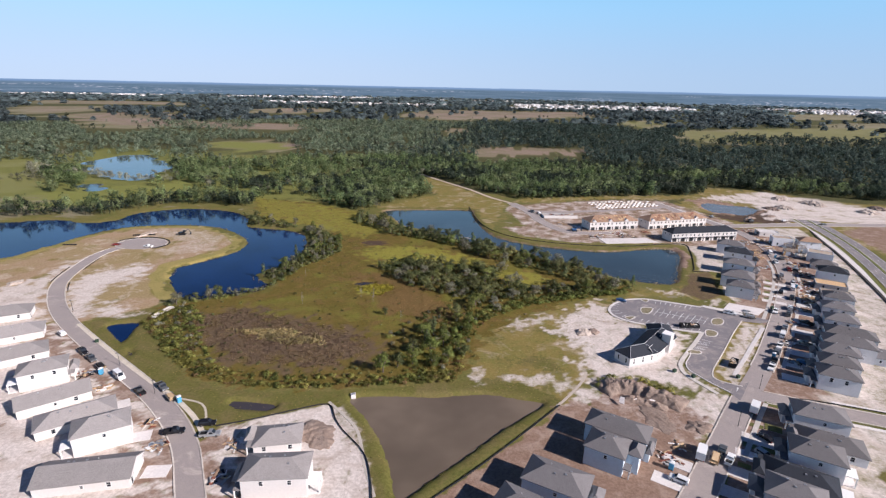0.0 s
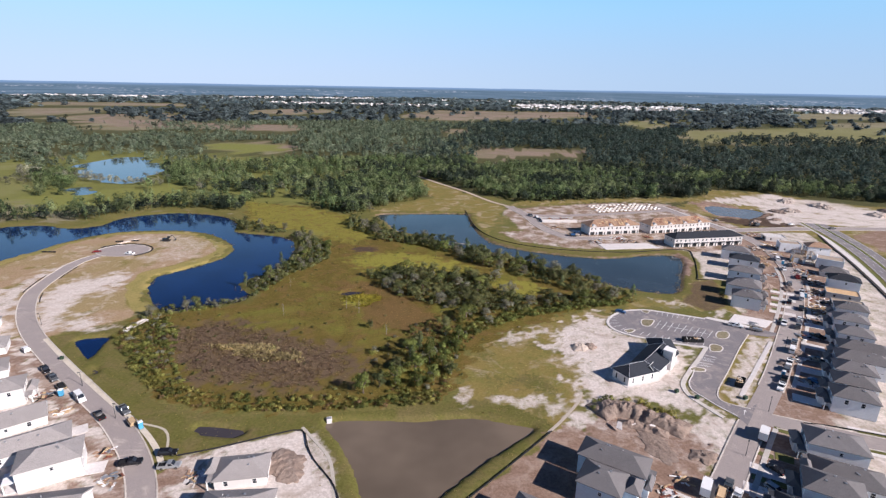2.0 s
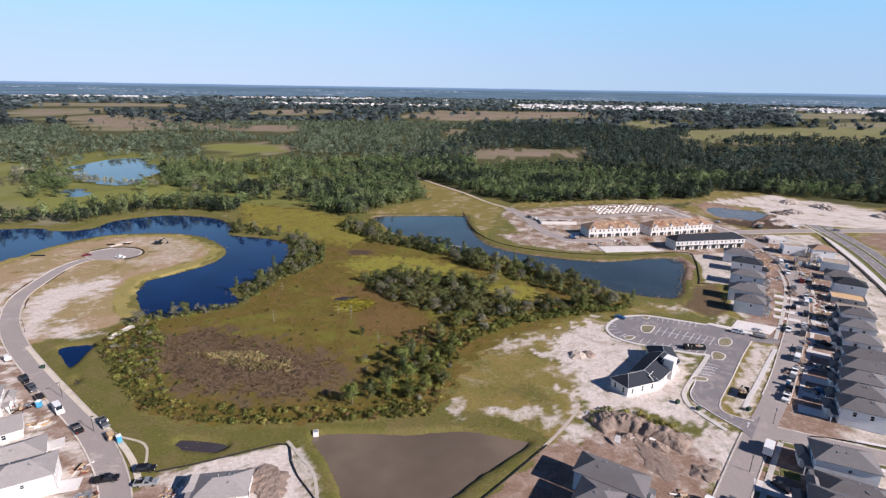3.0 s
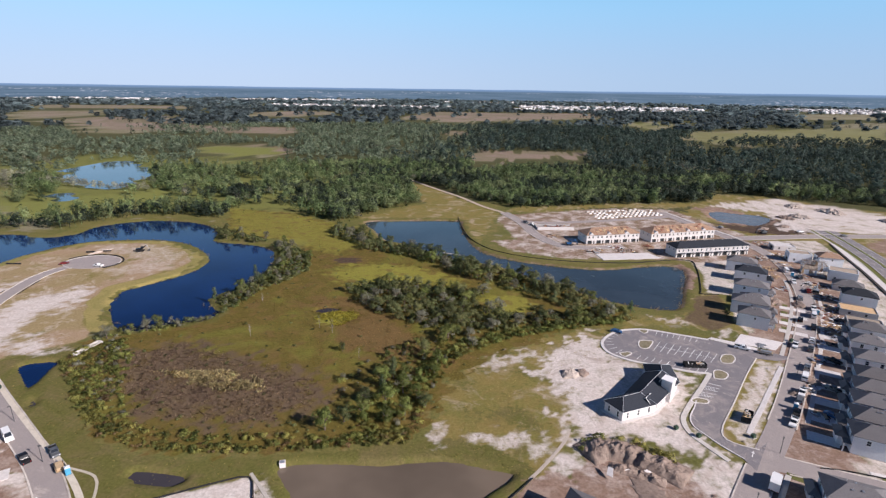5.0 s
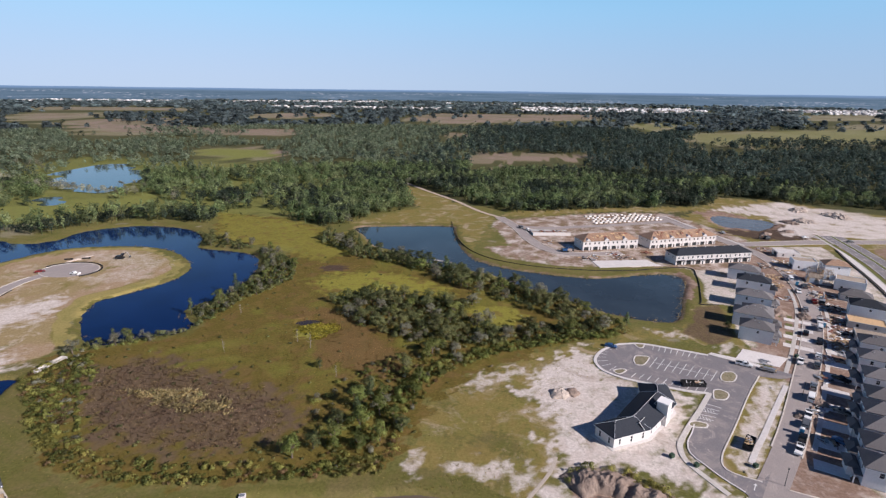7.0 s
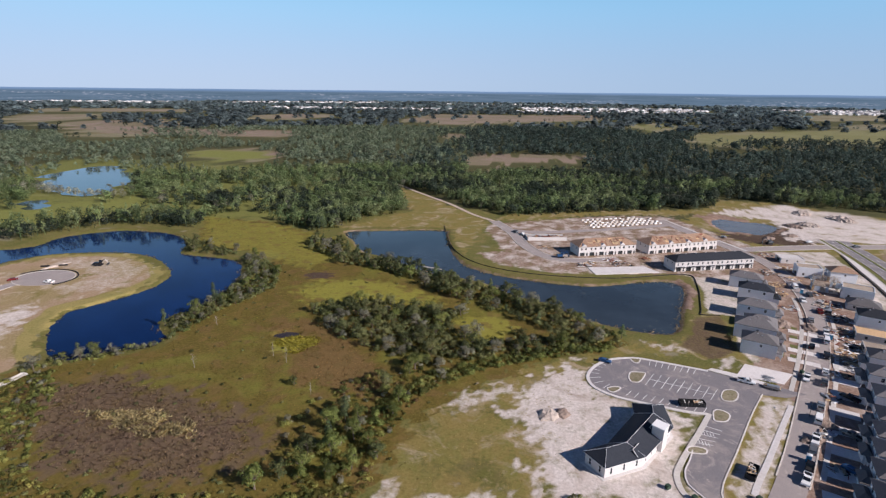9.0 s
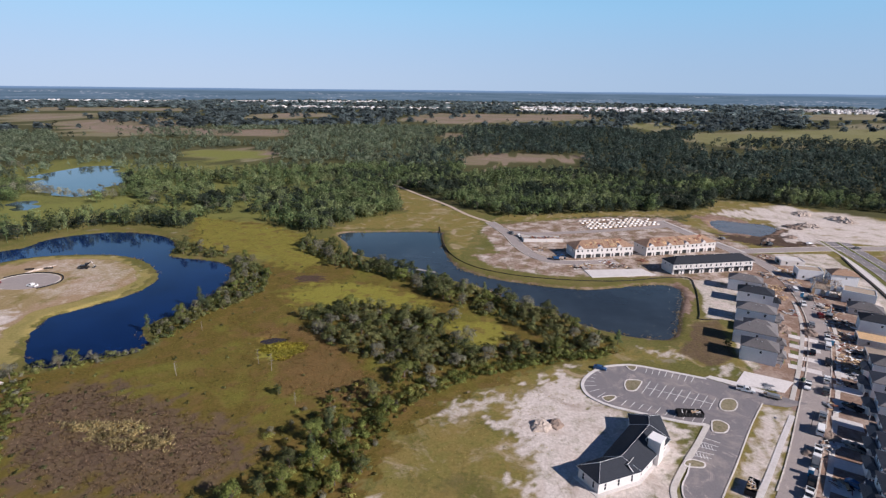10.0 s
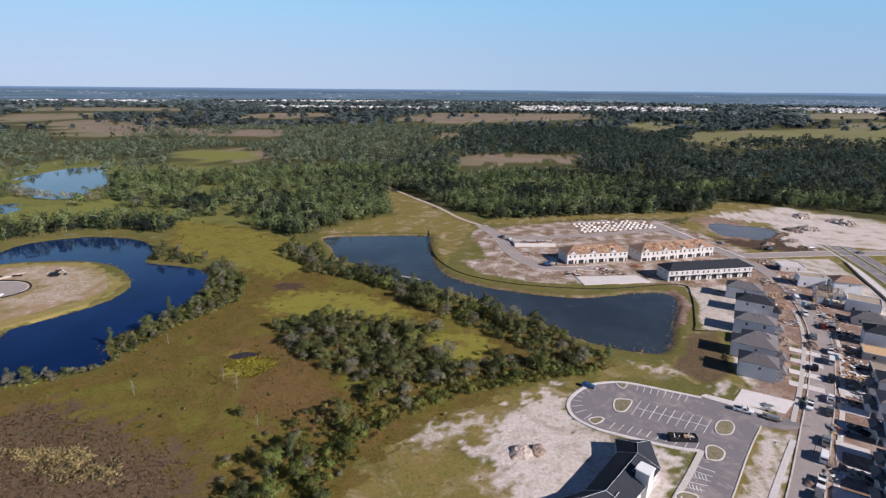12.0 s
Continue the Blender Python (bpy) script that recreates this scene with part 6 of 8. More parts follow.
# parked in a loose line along the street
for k, (f, off, kind, colour) in enumerate([(0.335, -2.6, "pickup", "white"), (0.352, -2.6, "pickup", "black"), (0.37, -2.4, "suv", "grey"), (0.385, -2.6, "pickup", "white"), (0.41, -2.5, "van", "white"), (0.425, -2.6, "pickup", "silver"), (0.465, 2.6, "pickup", "white"), (0.47, -2.6, "pickup", "grey"), (0.49, -2.5, "pickup", "white"),
                                            (0.52, -2.6, "pickup", "black"), (0.535, 2.4, "suv", "black"), (0.55, -2.5, "van", "white"), (0.575, -2.5, "pickup", "white"), (0.6, 2.5, "pickup", "silver"), (0.625, -2.3, "pickup", "red"), (0.65, 2.4, "pickup", "white"), (0.67, -2.4, "pickup", "grey"), (0.69, 2.2, "van", "white"),
                                            (0.365, -11.5, "car", "blue"), (0.40, -11, "pickup", "grey"), (0.235, -9.0, "car", "black"), (0.215, -10, "suv", "silver"), (0.19, -3.0, "pickup", "white"), (0.455, -10, "pickup", "black")]):
    i = int(f * (len(main) - 1))
    (x0, y0), (x1, y1) = main[i], main[i + 1]
    d = math.degrees(math.atan2(y1 - y0, x1 - x0))
    p = beside(main[max(i - 1, 0):i + 3], off)[1]
    vehicle(kind, colour, p[0], p[1], d + (0 if off > -5 else 65) + (180 if k % 3 == 0 else 0), f"{colour} {NAMES[kind]} parked along the busy street", {"pickup": PK, "van": "van"}.get(kind, CR))


# ---- site equipment ----
def portable_toilet(x, y, yaw):
    t = thing("portable_toilet", spot(x, y, yaw), "blue plastic portable toilet on bare ground", "portable toilet", "portable toilets on the site")
    part("cabin", Geo().box(-0.6, -0.6, 0.1, 0.6, 0.6, 2.15), PLASTIC_BLUE, t)
    part("skid", Geo().box(-0.65, -0.65, 0, 0.65, 0.65, 0.098), TYRE, t)
    part("door", Geo().box(-0.45, -0.64, 0.2, 0.45, -0.605, 2.0), PLASTIC_BLUE, t)
    part("roof", hip_roof(Geo(), -0.6, -0.6, 0.6, 0.6, 2.152, 0.25, 0.06), PLASTIC_WHITE, t, "white vented roof")
    return t


for x, y, yaw in ((-134, 140.7, 20), (-97.4, 128.8, 50), (-88, 84, 10), (52.1, 118, 60), (112, 186.5, 60), (163, 268, 60), (179, 322, 70), (100, 145.5, 60)):
    portable_toilet(x, y, yaw)


def roll_off(x, y, yaw, length, label):
    rnd = random.Random(int(x))
    t = thing("roll_off_container", spot(x, y, yaw, 0.08), label, "waste container", "waste containers on the site")
    part("floor", Geo().box(-length / 2, -1.2, 0.15, length / 2, 1.2, 0.25), TYRE, t)
    for s in (-1, 1):
        part("side", Geo().box(-length / 2, s * 1.2 - 0.05, 0.15, length / 2, s * 1.2 + 0.05, 1.6), TYRE, t)
        part("end", Geo().box(s * length / 2 - 0.05, -1.14, 0.15, s * length / 2 + 0.05, 1.14, 1.6), TYRE, t)
        for k in range(int(length)):
            part("rib", Geo().box(-length / 2 + k + 0.4, s * 1.3 - 0.05, 0.2, -length / 2 + k + 0.52, s * 1.3 + 0.05, 1.55), DOOR_DARK, t)
    for k in range(14):
        g = Geo().box(-0.8, -0.12, 0, 0.8, 0.12, 0.1)
        part("debris", g, rnd.choice((LUMBER, TRIM, OSB, CONCRETE)), t, m=pose(rnd.uniform(-length / 2 + 1, length / 2 - 1), rnd.uniform(-0.7, 0.7), rnd.uniform(1.1, 1.6), rnd.uniform(-15, 15), rnd.uniform(-20, 20), rnd.uniform(0, 180)))
    return t


roll_off(88.4, 210.0, 4, 8.0, "black roll-off waste container full of debris on the lot")
roll_off(93.8, 178.8, 57, 6.0, "black roll-off waste container on dry grass")


def rubble(x, y, radius, seed, label, mats, count=30, flat=0.5):
    """A loose heap of boards and scraps, each piece its own part."""
    rnd = random.Random(seed)
    t = thing("lumber_pile", spot(x, y), label, "material pile", "material piles along the street")
    for k in range(count):
        r, a = radius * math.sqrt(rnd.random()), rnd.random() * 6.28
        l, w = rnd.uniform(0.8, 3.2), rnd.uniform(0.15, 0.9)
        z = max(0.06, flat * (1 - r / radius) * rnd.random() * 2)
        part("board", Geo().box(-l / 2, -w / 2, 0, l / 2, w / 2, rnd.uniform(0.05, 0.25)), rnd.choice(mats), t, m=pose(r * math.cos(a), r * math.sin(a), z, rnd.uniform(-8, 8), rnd.uniform(-10, 10), rnd.uniform(0, 180)))
    return t


WOODS = [LUMBER, OSB, LUMBER, TRIM, PLYWOOD]
SCRAP = [LUMBER, CONCRETE, TRIM, RUST_RED, PLYWOOD, BLOCKWORK, TYRE, STEEL]
for k, (x, y, r, mats, n) in enumerate([(163, 252, 8, WOODS, 110), (157, 242, 3.5, SCRAP, 26), (172, 276, 6, SCRAP, 60), (168, 263, 6.5, SCRAP, 70), (178, 291, 6.5, SCRAP, 70), (183, 307, 6.5, SCRAP, 70), (186, 322, 4, SCRAP, 30), (172, 333, 5, WOODS, 40), (178, 352, 6, SCRAP, 60), (190, 362, 5, WOODS, 36), (163, 300, 4, SCRAP, 30),
                                        (168, 320, 4, WOODS, 32), (124, 200, 3, SCRAP, 20), (118, 183, 2.5, SCRAP, 16), (-91, 108, 3, SCRAP, 26), (-100, 117, 2.5, SCRAP, 20), (-70, 112, 3, SCRAP, 22), (-127, 133, 2.5, WOODS, 18), (-140, 140, 3, SCRAP, 18), (53, 122, 3, SCRAP, 20), (58, 128, 2.5, WOODS, 16), (-68, 99, 2.5, SCRAP, 16),
                                        (90, 362, 4, [RUST_RED, LUMBER, TRIM], 26), (112, 368, 4, [RUST_RED, LUMBER], 22), (72, 351, 5, SCRAP, 40), (95, 357, 7, SCRAP, 50), (118, 398, 9, [RUST_RED, DIRT, LUMBER, TYRE], 70), (50, 384, 5, SCRAP, 20), (78, 356, 3, WOODS, 20), (133, 372, 3, SCRAP, 18), (122, 231, 1.8, [STEEL, BLOCKWORK], 10), (137, 221, 3, SCRAP, 18), (150, 237, 3, SCRAP, 20), (185, 343, 4, WOODS, 26), (192, 388, 4, SCRAP, 26), (85, 118, 2.5, [TRIM, STEEL], 12), (80, 126, 2.5, [TRIM, CONCRETE], 12)]):
    rubble(x, y, r, 300 + k, "loose pile of lumber and building scraps on bare ground" if mats is WOODS else "heap of mixed building scraps on bare ground", mats, n)

pallet_mesh = [Geo().box(-1.1, -0.55, 0.12, 1.1, 0.55, h).mesh("block_load") for h in (1.1, 1.5, 0.8)]
skid_mesh = Geo().box(-1.15, -0.6, 0, 1.15, 0.6, 0.11).mesh("pallet")
rnd = random.Random(8)
for row in range(5):
    for k in range(15):
        if rnd.random() < 0.85:
            x, y = 92 + k * 3.9 - row * 1.3, 441 + row * 5.2 + k * 1.55
            st = thing("block_stack", spot(x, y, 22 + rnd.uniform(-6, 6)), "stack of white concrete blocks on a pallet", "block stack", "block stacks in the storage yard")
            part("block_load", rnd.choice(pallet_mesh), rnd.choice((TRIM, CONCRETE, BLOCKWORK)), st)
            part("pallet", skid_mesh, LUMBER, st)


def mound(x, y, rx, ry, height, seed, material, label, rough=0.5):
    """A heap of dug earth with an uneven crest."""
    n, k = 44, 20
    rng = np.random.RandomState(seed)
    g = Geo()
    v = []
    for j in range(k + 1):
        r = j / k
        for i in range(n):
            a = 2 * math.pi * i / n
            px, py = rx * r * math.cos(a), ry * r * math.sin(a)
            lump = noise.fractal(Vector((px * 0.3 + seed, py * 0.3, seed)), 0.7, 2.2, 4)
            crag = abs(noise.noise(Vector((px * 0.55, py * 0.55, seed * 3.1)))) + 0.5 * abs(noise.noise(Vector((px * 1.3, py * 1.3, seed))))
            z = height * max(0.0, (1 - r ** 3) * (0.9 + rough * lump) - 0.33 * crag * (1 - r * r)) - 0.15 * (r > 0.99)
            push = 0.5 * noise.noise(Vector((px * 0.6 + 9, py * 0.6, seed))) * r
            v.append((px * (1 + push), py * (1 + push), z))
    f = [(j * n + i, j * n + (i + 1) % n, (j + 1) * n + (i + 1) % n, (j + 1) * n + i) for j in range(k) for i in range(n)]
    g.add(v, [q[::-1] for q in f])
    me = g.mesh("earth_mound")
    me.materials.append(material)
    return tagged(part("earth_mound", me, None, m=spot(x, y, rng.uniform(0, 180))), label, "earth mound", "earth mounds on the site")


SAND_HEAP = surface("heaped pale sand", (0.52, 0.44, 0.38), grain=1.2, stain=0.3, dirt=(0.33, 0.25, 0.2), dirt_amount=0.7, bump=0.2)
for k, (x, y, rx, ry, h, stuff) in enumerate([(55, 141, 8, 4.0, 0.4, DIRT), (67, 138, 4, 3, 0.9, DIRT), (41, 198, 3.6, 2.8, 1.5, SAND_HEAP), (45.5, 199.5, 3.0, 2.2, 1.0, DIRT),
                                              (-50, 120.5, 6.5, 5, 0.8, DIRT), (-46.5, 116.5, 4.5, 3.5, 0.7, DIRT), (150, 281, 4.5, 4, 1.8, DIRT), (160, 278, 4, 3, 1.6, DIRT), (248, 470, 7, 5, 2.2, DIRT), (262, 476, 9, 6, 2.6, SAND_HEAP), (300, 500, 12, 8, 3, SAND_HEAP), (280, 520, 10, 7, 2.6, SAND_HEAP), (330, 470, 9, 6, 3, SAND_HEAP), (212, 430, 6, 3, 1.6, DIRT),
                                              (232, 440, 5, 3, 1.6, DIRT), (-238, 212, 4, 3, 1.0, SAND_HEAP), (127, 205, 3.5, 2.6, 1.5, DIRT), (118, 196, 3, 2.4, 1.2, DIRT), (-231, 301, 8, 1.4, 0.7, SAND_HEAP), (350, 490, 8, 6, 2.4, DIRT)]):
    mound(x, y, rx, ry, h, 20 + k, stuff, "uneven heap of brown dug earth" if stuff is DIRT else "uneven heap of pale sand", 0.42)


def earth_bank(crest, height, steep, gentle, seed, label):
    """A long heap of dug earth, its cut face on the right of the crest line, a slope on the left."""
    line = curve_through(crest, 0.45)
    side = [(Vector(b) - Vector(a)) for a, b in zip(line, beside(line, 1.0))]
    n, rows = len(line), 22
    v = []
    for i, ((x, y), out) in enumerate(zip(line, side)):
        u = i / (n - 1)
        swell = min(1.0, u * 7, (1 - u) * 6) ** 0.7
        top = height * swell * (0.8 + 0.55 * noise.noise(Vector((i * 0.07, seed, 0))) + 0.25 * noise.noise(Vector((i * 0.23, seed, 3))))
        for j in range(rows + 1):
            w = j / rows * 2 - 1
            d = w * (gentle if w > 0 else steep)
            fall = (1 - abs(w) ** (1.2 if w > 0 else 2.2))
            gully = 0.0 if w > 0.1 else 0.75 * noise.fractal(Vector((x * 0.28, y * 0.28 + w, seed * 2.0)), 0.9, 2.0, 3)
            at = (x + out.x * d, y + out.y * d)
            rough = 0.8 * noise.fractal(Vector((at[0] * 0.45, at[1] * 0.45, seed)), 0.8, 2.1, 5)
            v.append((x + out.x * (d + gully * (1 - w * w)), y + out.y * (d + gully * (1 - w * w)), max(top, 0.0) * fall + rough * (1 - w ** 4) * swell - 0.2 * (abs(w) > 0.99)))
    g = Geo().add(v, [(i * (rows + 1) + j, (i + 1) * (rows + 1) + j, (i + 1) * (rows + 1) + j + 1, i * (rows + 1) + j + 1) for i in range(n - 1) for j in range(rows)])
    return tagged(part("earth_mound", g, DIRT), label, "earth mound", "earth mounds on the site")


earth_bank([(40.5, 153.5), (45, 156.5), (50.5, 156.5), (55.5, 153.6), (60.5, 151.2), (65.5, 147.5)], 3.4, 3.6, 6.5, 7, "long heap of brown dug earth with a steep cut face")
earth_bank([(46, 150.5), (51, 150), (56, 148), (60, 146.5)], 1.3, 2.2, 2.5, 13, "low lumpy bank of brown dug earth")
rnd = random.Random(31)
for k in range(3):
    a, l = rnd.uniform(0, 180), rnd.uniform(1.2, 2.6)
    g = Geo().slab([(-l / 2, -0.8), (l / 2, -0.6), (l * 0.6, 0.7), (-l * 0.3, 0.9)], 0, 0.25)
    tagged(part("broken_slab", g, PALE_CONCRETE, m=pose(50 + rnd.uniform(-6, 10), 149 + rnd.uniform(-2, 1.5), 0.5 + 0.8 * rnd.random(), rnd.uniform(-50, 50), rnd.uniform(-40, 40), a)), "tilted broken slab of pale concrete on a heap", "concrete slab", "broken slabs on the heap")


def excavator(x, y, yaw, colour, label):
    t = thing("excavator", spot(x, y, yaw), label, "excavator")
    for s in (-1, 1):
        part("track", outline_solid(Geo(), [(-1.9, 0.3), (-1.6, 0.05), (1.6, 0.05), (1.9, 0.3), (1.9, 0.6), (1.6, 0.85), (-1.6, 0.85), (-1.9, 0.6)], 0.3), TYRE, t, m=pose(0, s * 1.1, 0))
    part("body", Geo().box(-2.1, -1.2, 0.95, 1.0, 1.2, 2.0), PAINT[colour], t)
    part("counterweight", Geo().box(-2.6, -1.15, 1.0, -2.12, 1.15, 1.9), DOOR_DARK, t)
    cab = part("cab", Geo().box(0.1, 0.25, 2.02, 1.5, 1.2, 3.0), PAINT[colour], t)
    part("cab_window", Geo().box(0.2, 0.2, 2.25, 1.55, 1.25, 2.9), GLASS, cab)
    part("boom", Geo().tube((0.8, -0.2, 1.6), (3.6, -0.2, 4.0), 0.28, 0.22), PAINT[colour], t)
    part("arm", Geo().tube((3.5, -0.2, 4.0), (5.2, -0.2, 1.6), 0.2, 0.16), PAINT[colour], t)
    part("bucket", outline_solid(Geo(), [(4.7, 1.5), (5.4, 1.6), (5.5, 0.7), (5.0, 0.3), (4.5, 0.6)], 0.5), DOOR_DARK, t, m=pose(0, -0.2, 0))
    return t


excavator(-207.5, 306, 20, "black", "dark tracked excavator on the sandy peninsula")
excavator(178, 297, 60, "silver", "pale grey tracked excavator beside the street")
excavator(60, 363, 10, "blue", "dark blue tracked machine beside the townhouse site")
excavator(206, 416, 190, "grey", "dark tracked excavator beside the wide road")


# silt fences
post_mesh = Geo().box(-0.03, -0.03, -0.2, 0.03, 0.03, 0.7).mesh("post")


def silt_fence(points, label, trench=True, wide=0.28):
    line = curve_through(points, 2.5)
    t = thing("silt_fence", spot(0, 0), label, "silt fence", "silt fences of the site", "structure")
    part("cloth", ribbon(Geo(), line, 0.07, -0.07, -0.4, 0.38), BLACK_CLOTH, t)
    if trench:
        # flat dark strip: the shade of a ditch is put into its colour
        part("ditch", ribbon(Geo(), line, wide, 0.09, -0.2, 0.02), surface("trench earth darkened as in shade", (0.06, 0.05, 0.045)), t)
    for x, y in line[::3]:
        part("post", post_mesh, LUMBER, t, m=spot(x, y))
    return t


silt_fence([(-21, 428), (-14, 392), (-6, 366), (6, 347), (23, 335.5), (49, 329), (87, 330), (127, 342), (129, 327), (119, 291), (117, 286), (126, 286.5)], "black silt fence along the pond bank")
silt_fence([(-79.6, 119), (-69.8, 123.7), (-56.5, 131.3), (-49.6, 134), (-45.5, 127.5), (-41.8, 122.5), (-37.1, 118), (-32.3, 112.6), (-28.4, 103.4), (-24, 88)], "black silt fence round bare sand")
silt_fence([(-20, 89), (-10.8, 99.9), (0.1, 112.3), (13.1, 128.4), (24.9, 143.5)], "black silt fence beside the brown pond")
silt_fence([(240, 396), (232, 368), (224, 336), (211, 292), (196, 247), (184, 222)], "black silt fence and painted shaded trench along the highway", wide=2.6)
strip("lined_ditch", curve_through([(243, 395), (235.5, 367), (227.5, 335), (214.5, 291), (199.5, 246), (187.5, 221)], 4), 1.4, -1.8, 0.1, PALE_CONCRETE, "pale concrete-lined ditch along the highway", "ditch")
silt_fence([(104, 158), (112, 157.5), (130, 153.5), (150, 148)], "black silt fence beside the side street", False)

sock = thing("erosion_sock", spot(0, 0), "black erosion sock round the turning circle", "erosion sock", kind="structure")
arc = [(-221 + 17.0 * math.cos(radians(a)), 283.3 + 13.0 * math.sin(radians(a))) for a in range(-40, 176, 6)]
part("sock", ribbon(Geo(), arc, 0.25, -0.25, -0.1, 0.45), BLACK_CLOTH, sock)
for a, b, off in ((0.78, 0.86, 4.5), (0.83, 0.9, -4.5), (0.72, 0.76, -4.6)):
    part("sock", ribbon(Geo(), beside(cut(loop, a, b), off), 0.12, -0.12, -0.1, 0.3), BLACK_CLOTH, sock)

culvert = thing("culvert_pipe", spot(-261.4, 273, 8), "long black plastic culvert pipe lying on dry grass", "pipe")
part("pipe", Geo().tube((-4, 0, 0.4), (4, 0, 0.4), 0.4, 0.4, 12), BLACK_CLOTH, culvert)
for k, x in enumerate((-3.2, 0.0, 3.2)):
    part("collar", Geo().tube((x - 0.12, 0, 0.4), (x + 0.12, 0, 0.4), 0.46, 0.46, 12), BLACK_CLOTH, culvert)
for k, (x, y, yaw) in enumerate(((-236, 299.4, 20), (-231.5, 301.2, 14), (-227.5, 302.6, 22))):
    stack = thing("pipe_stack", spot(x, y, yaw), "stack of grey drain pipes on bare sand", "pipe stack", "pipe stacks on the peninsula")
    for j in range(5):
        part("pipe", Geo().tube((-2.2, 0.42 * (j - 1 if j < 3 else j - 3.5), 0.2 + 0.36 * (j > 2)), (2.2, 0.42 * (j - 1 if j < 3 else j - 3.5), 0.2 + 0.36 * (j > 2)), 0.2, 0.2, 8), GREY_LUMBER if k == 1 else BLACK_CLOTH, stack)

# concrete outfalls and boardwalk
wall_out = thing("outfall_headwall", spot(-145.6, 190.5, 82), "pale concrete outfall headwall in shoreline brush", "headwall")
part("wall", Geo().box(-5.5, -0.3, -0.5, 5.5, 0.3, 0.7), CONCRETE, wall_out)
for s in (-1, 1):
    part("wing_wall", Geo().box(s * 5.52 - 0.3, -2.4, -0.5, s * 5.52 + 0.3, -0.42, 0.7), PALE_CONCRETE, wall_out)
part("walkway", Geo().box(-5.2, -2.2, 0.3, 5.2, -0.5, 0.45), CONCRETE, wall_out)
box_out = thing("outlet_box", spot(-43.2, 140.2, 20), "small white concrete outlet box at the pond corner", "outlet box")
part("box", Geo().box(-0.8, -0.7, -1.2, 0.8, 0.7, 0.5), PALE_CONCRETE, box_out)
part("grate", Geo().box(-0.6, -0.5, 0.502, 0.6, 0.5, 0.55), STEEL, box_out)
dock = thing("dock", spot(-16, 331, -18), "low grey wooden dock at the pond's edge", "dock")
for k in range(12):
    part("plank", Geo().box(-6 + k, -0.9, 0.1, -5.06 + k, 0.9, 0.2), DEAD_WOOD, dock)
for x in (-5.5, 0, 5.5):
    for y in (-0.8, 0.8):
        part("post", Geo().tube((x, y, -2), (x, y, 0.098), 0.1, 0.1), DEAD_WOOD, dock)


def street_lamp(x, y, yaw):
    t = thing("street_lamp", spot(x, y, yaw), "tall dark street lamp beside the road", "street lamp", "street lamps of the estate")
    part("pole", Geo().tube((0, 0, -0.2), (0, 0, 5.2), 0.09, 0.06, 8), DOOR_DARK, t)
    part("head", Geo().box(-0.15, -0.15, 5.2, 0.75, 0.15, 5.35), DOOR_DARK, t)
    return t


for x, y, yaw in ((-131.5, 146.6, 210), (-108, 132, 0), (-184, 186, 220), (96, 163, 60), (124, 209, 240), (141, 247, 60), (79, 140, 240)):
    street_lamp(x, y, yaw)


def service_box(x, y, yaw):
    t = thing("utility_box", spot(x, y, yaw), "small dark green utility box on a pad", "utility box", "utility boxes of the estate")
    part("cabinet", Geo().box(-0.6, -0.5, 0.1, 0.6, 0.5, 1.2), surface("dark green steel", (0.04, 0.07, 0.045), rough=0.5), t)
    part("pad", Geo().box(-0.8, -0.7, -0.1, 0.8, 0.7, 0.098), CONCRETE, t)


for x, y in ((69.6, 170.4), (75.2, 167.4), (91.5, 169.4), (-152.5, 161.5), (136, 237)):
    service_box(x, y, 30)


# ---- plants ----
rng = np.random.RandomState(5)


def soup(name, tri, material, plant=None):
    """One mesh of loose triangles, an array of n x 3 x 6: corners and the way the foliage faces."""
    tri = np.asarray(tri, np.float32)
    n = len(tri)
    tri, facing = tri[:, :, :3], tri[:, :, 3:]
    me = bpy.data.meshes.new(name)
    me.vertices.add(n * 3)
    me.vertices.foreach_set("co", tri.ravel())
    me.loops.add(n * 3)
    me.loops.foreach_set("vertex_index", np.arange(n * 3, dtype=np.int32))
    me.polygons.add(n)
    me.polygons.foreach_set("loop_start", np.arange(0, n * 3, 3, dtype=np.int32))
    me.polygons.foreach_set("use_smooth", np.ones(n, bool))
    me.update(calc_edges=True)
    me.attributes.new("custom_normal", "FLOAT_VECTOR", "POINT").data.foreach_set("vector", np.ascontiguousarray(facing).ravel())
    own = np.full(n * 3, 0.5) if plant is None else np.repeat(plant, 3)
    me.attributes.new("plant", "FLOAT", "POINT").data.foreach_set("value", own.astype(np.float32))
    me.materials.append(material)
    return me


def facing_out(tri, facing):
    """Turns each triangle towards its facing and packs both."""
    n = np.cross(tri[:, 1] - tri[:, 0], tri[:, 2] - tri[:, 0])
    back = (n * facing).sum(1) < 0
    tri[back] = tri[back][:, ::-1]
    f = facing / (np.linalg.norm(facing, axis=1)[:, None] + 1e-9)
    return np.concatenate([tri, np.repeat(f[:, None], 3, 1)], 2)


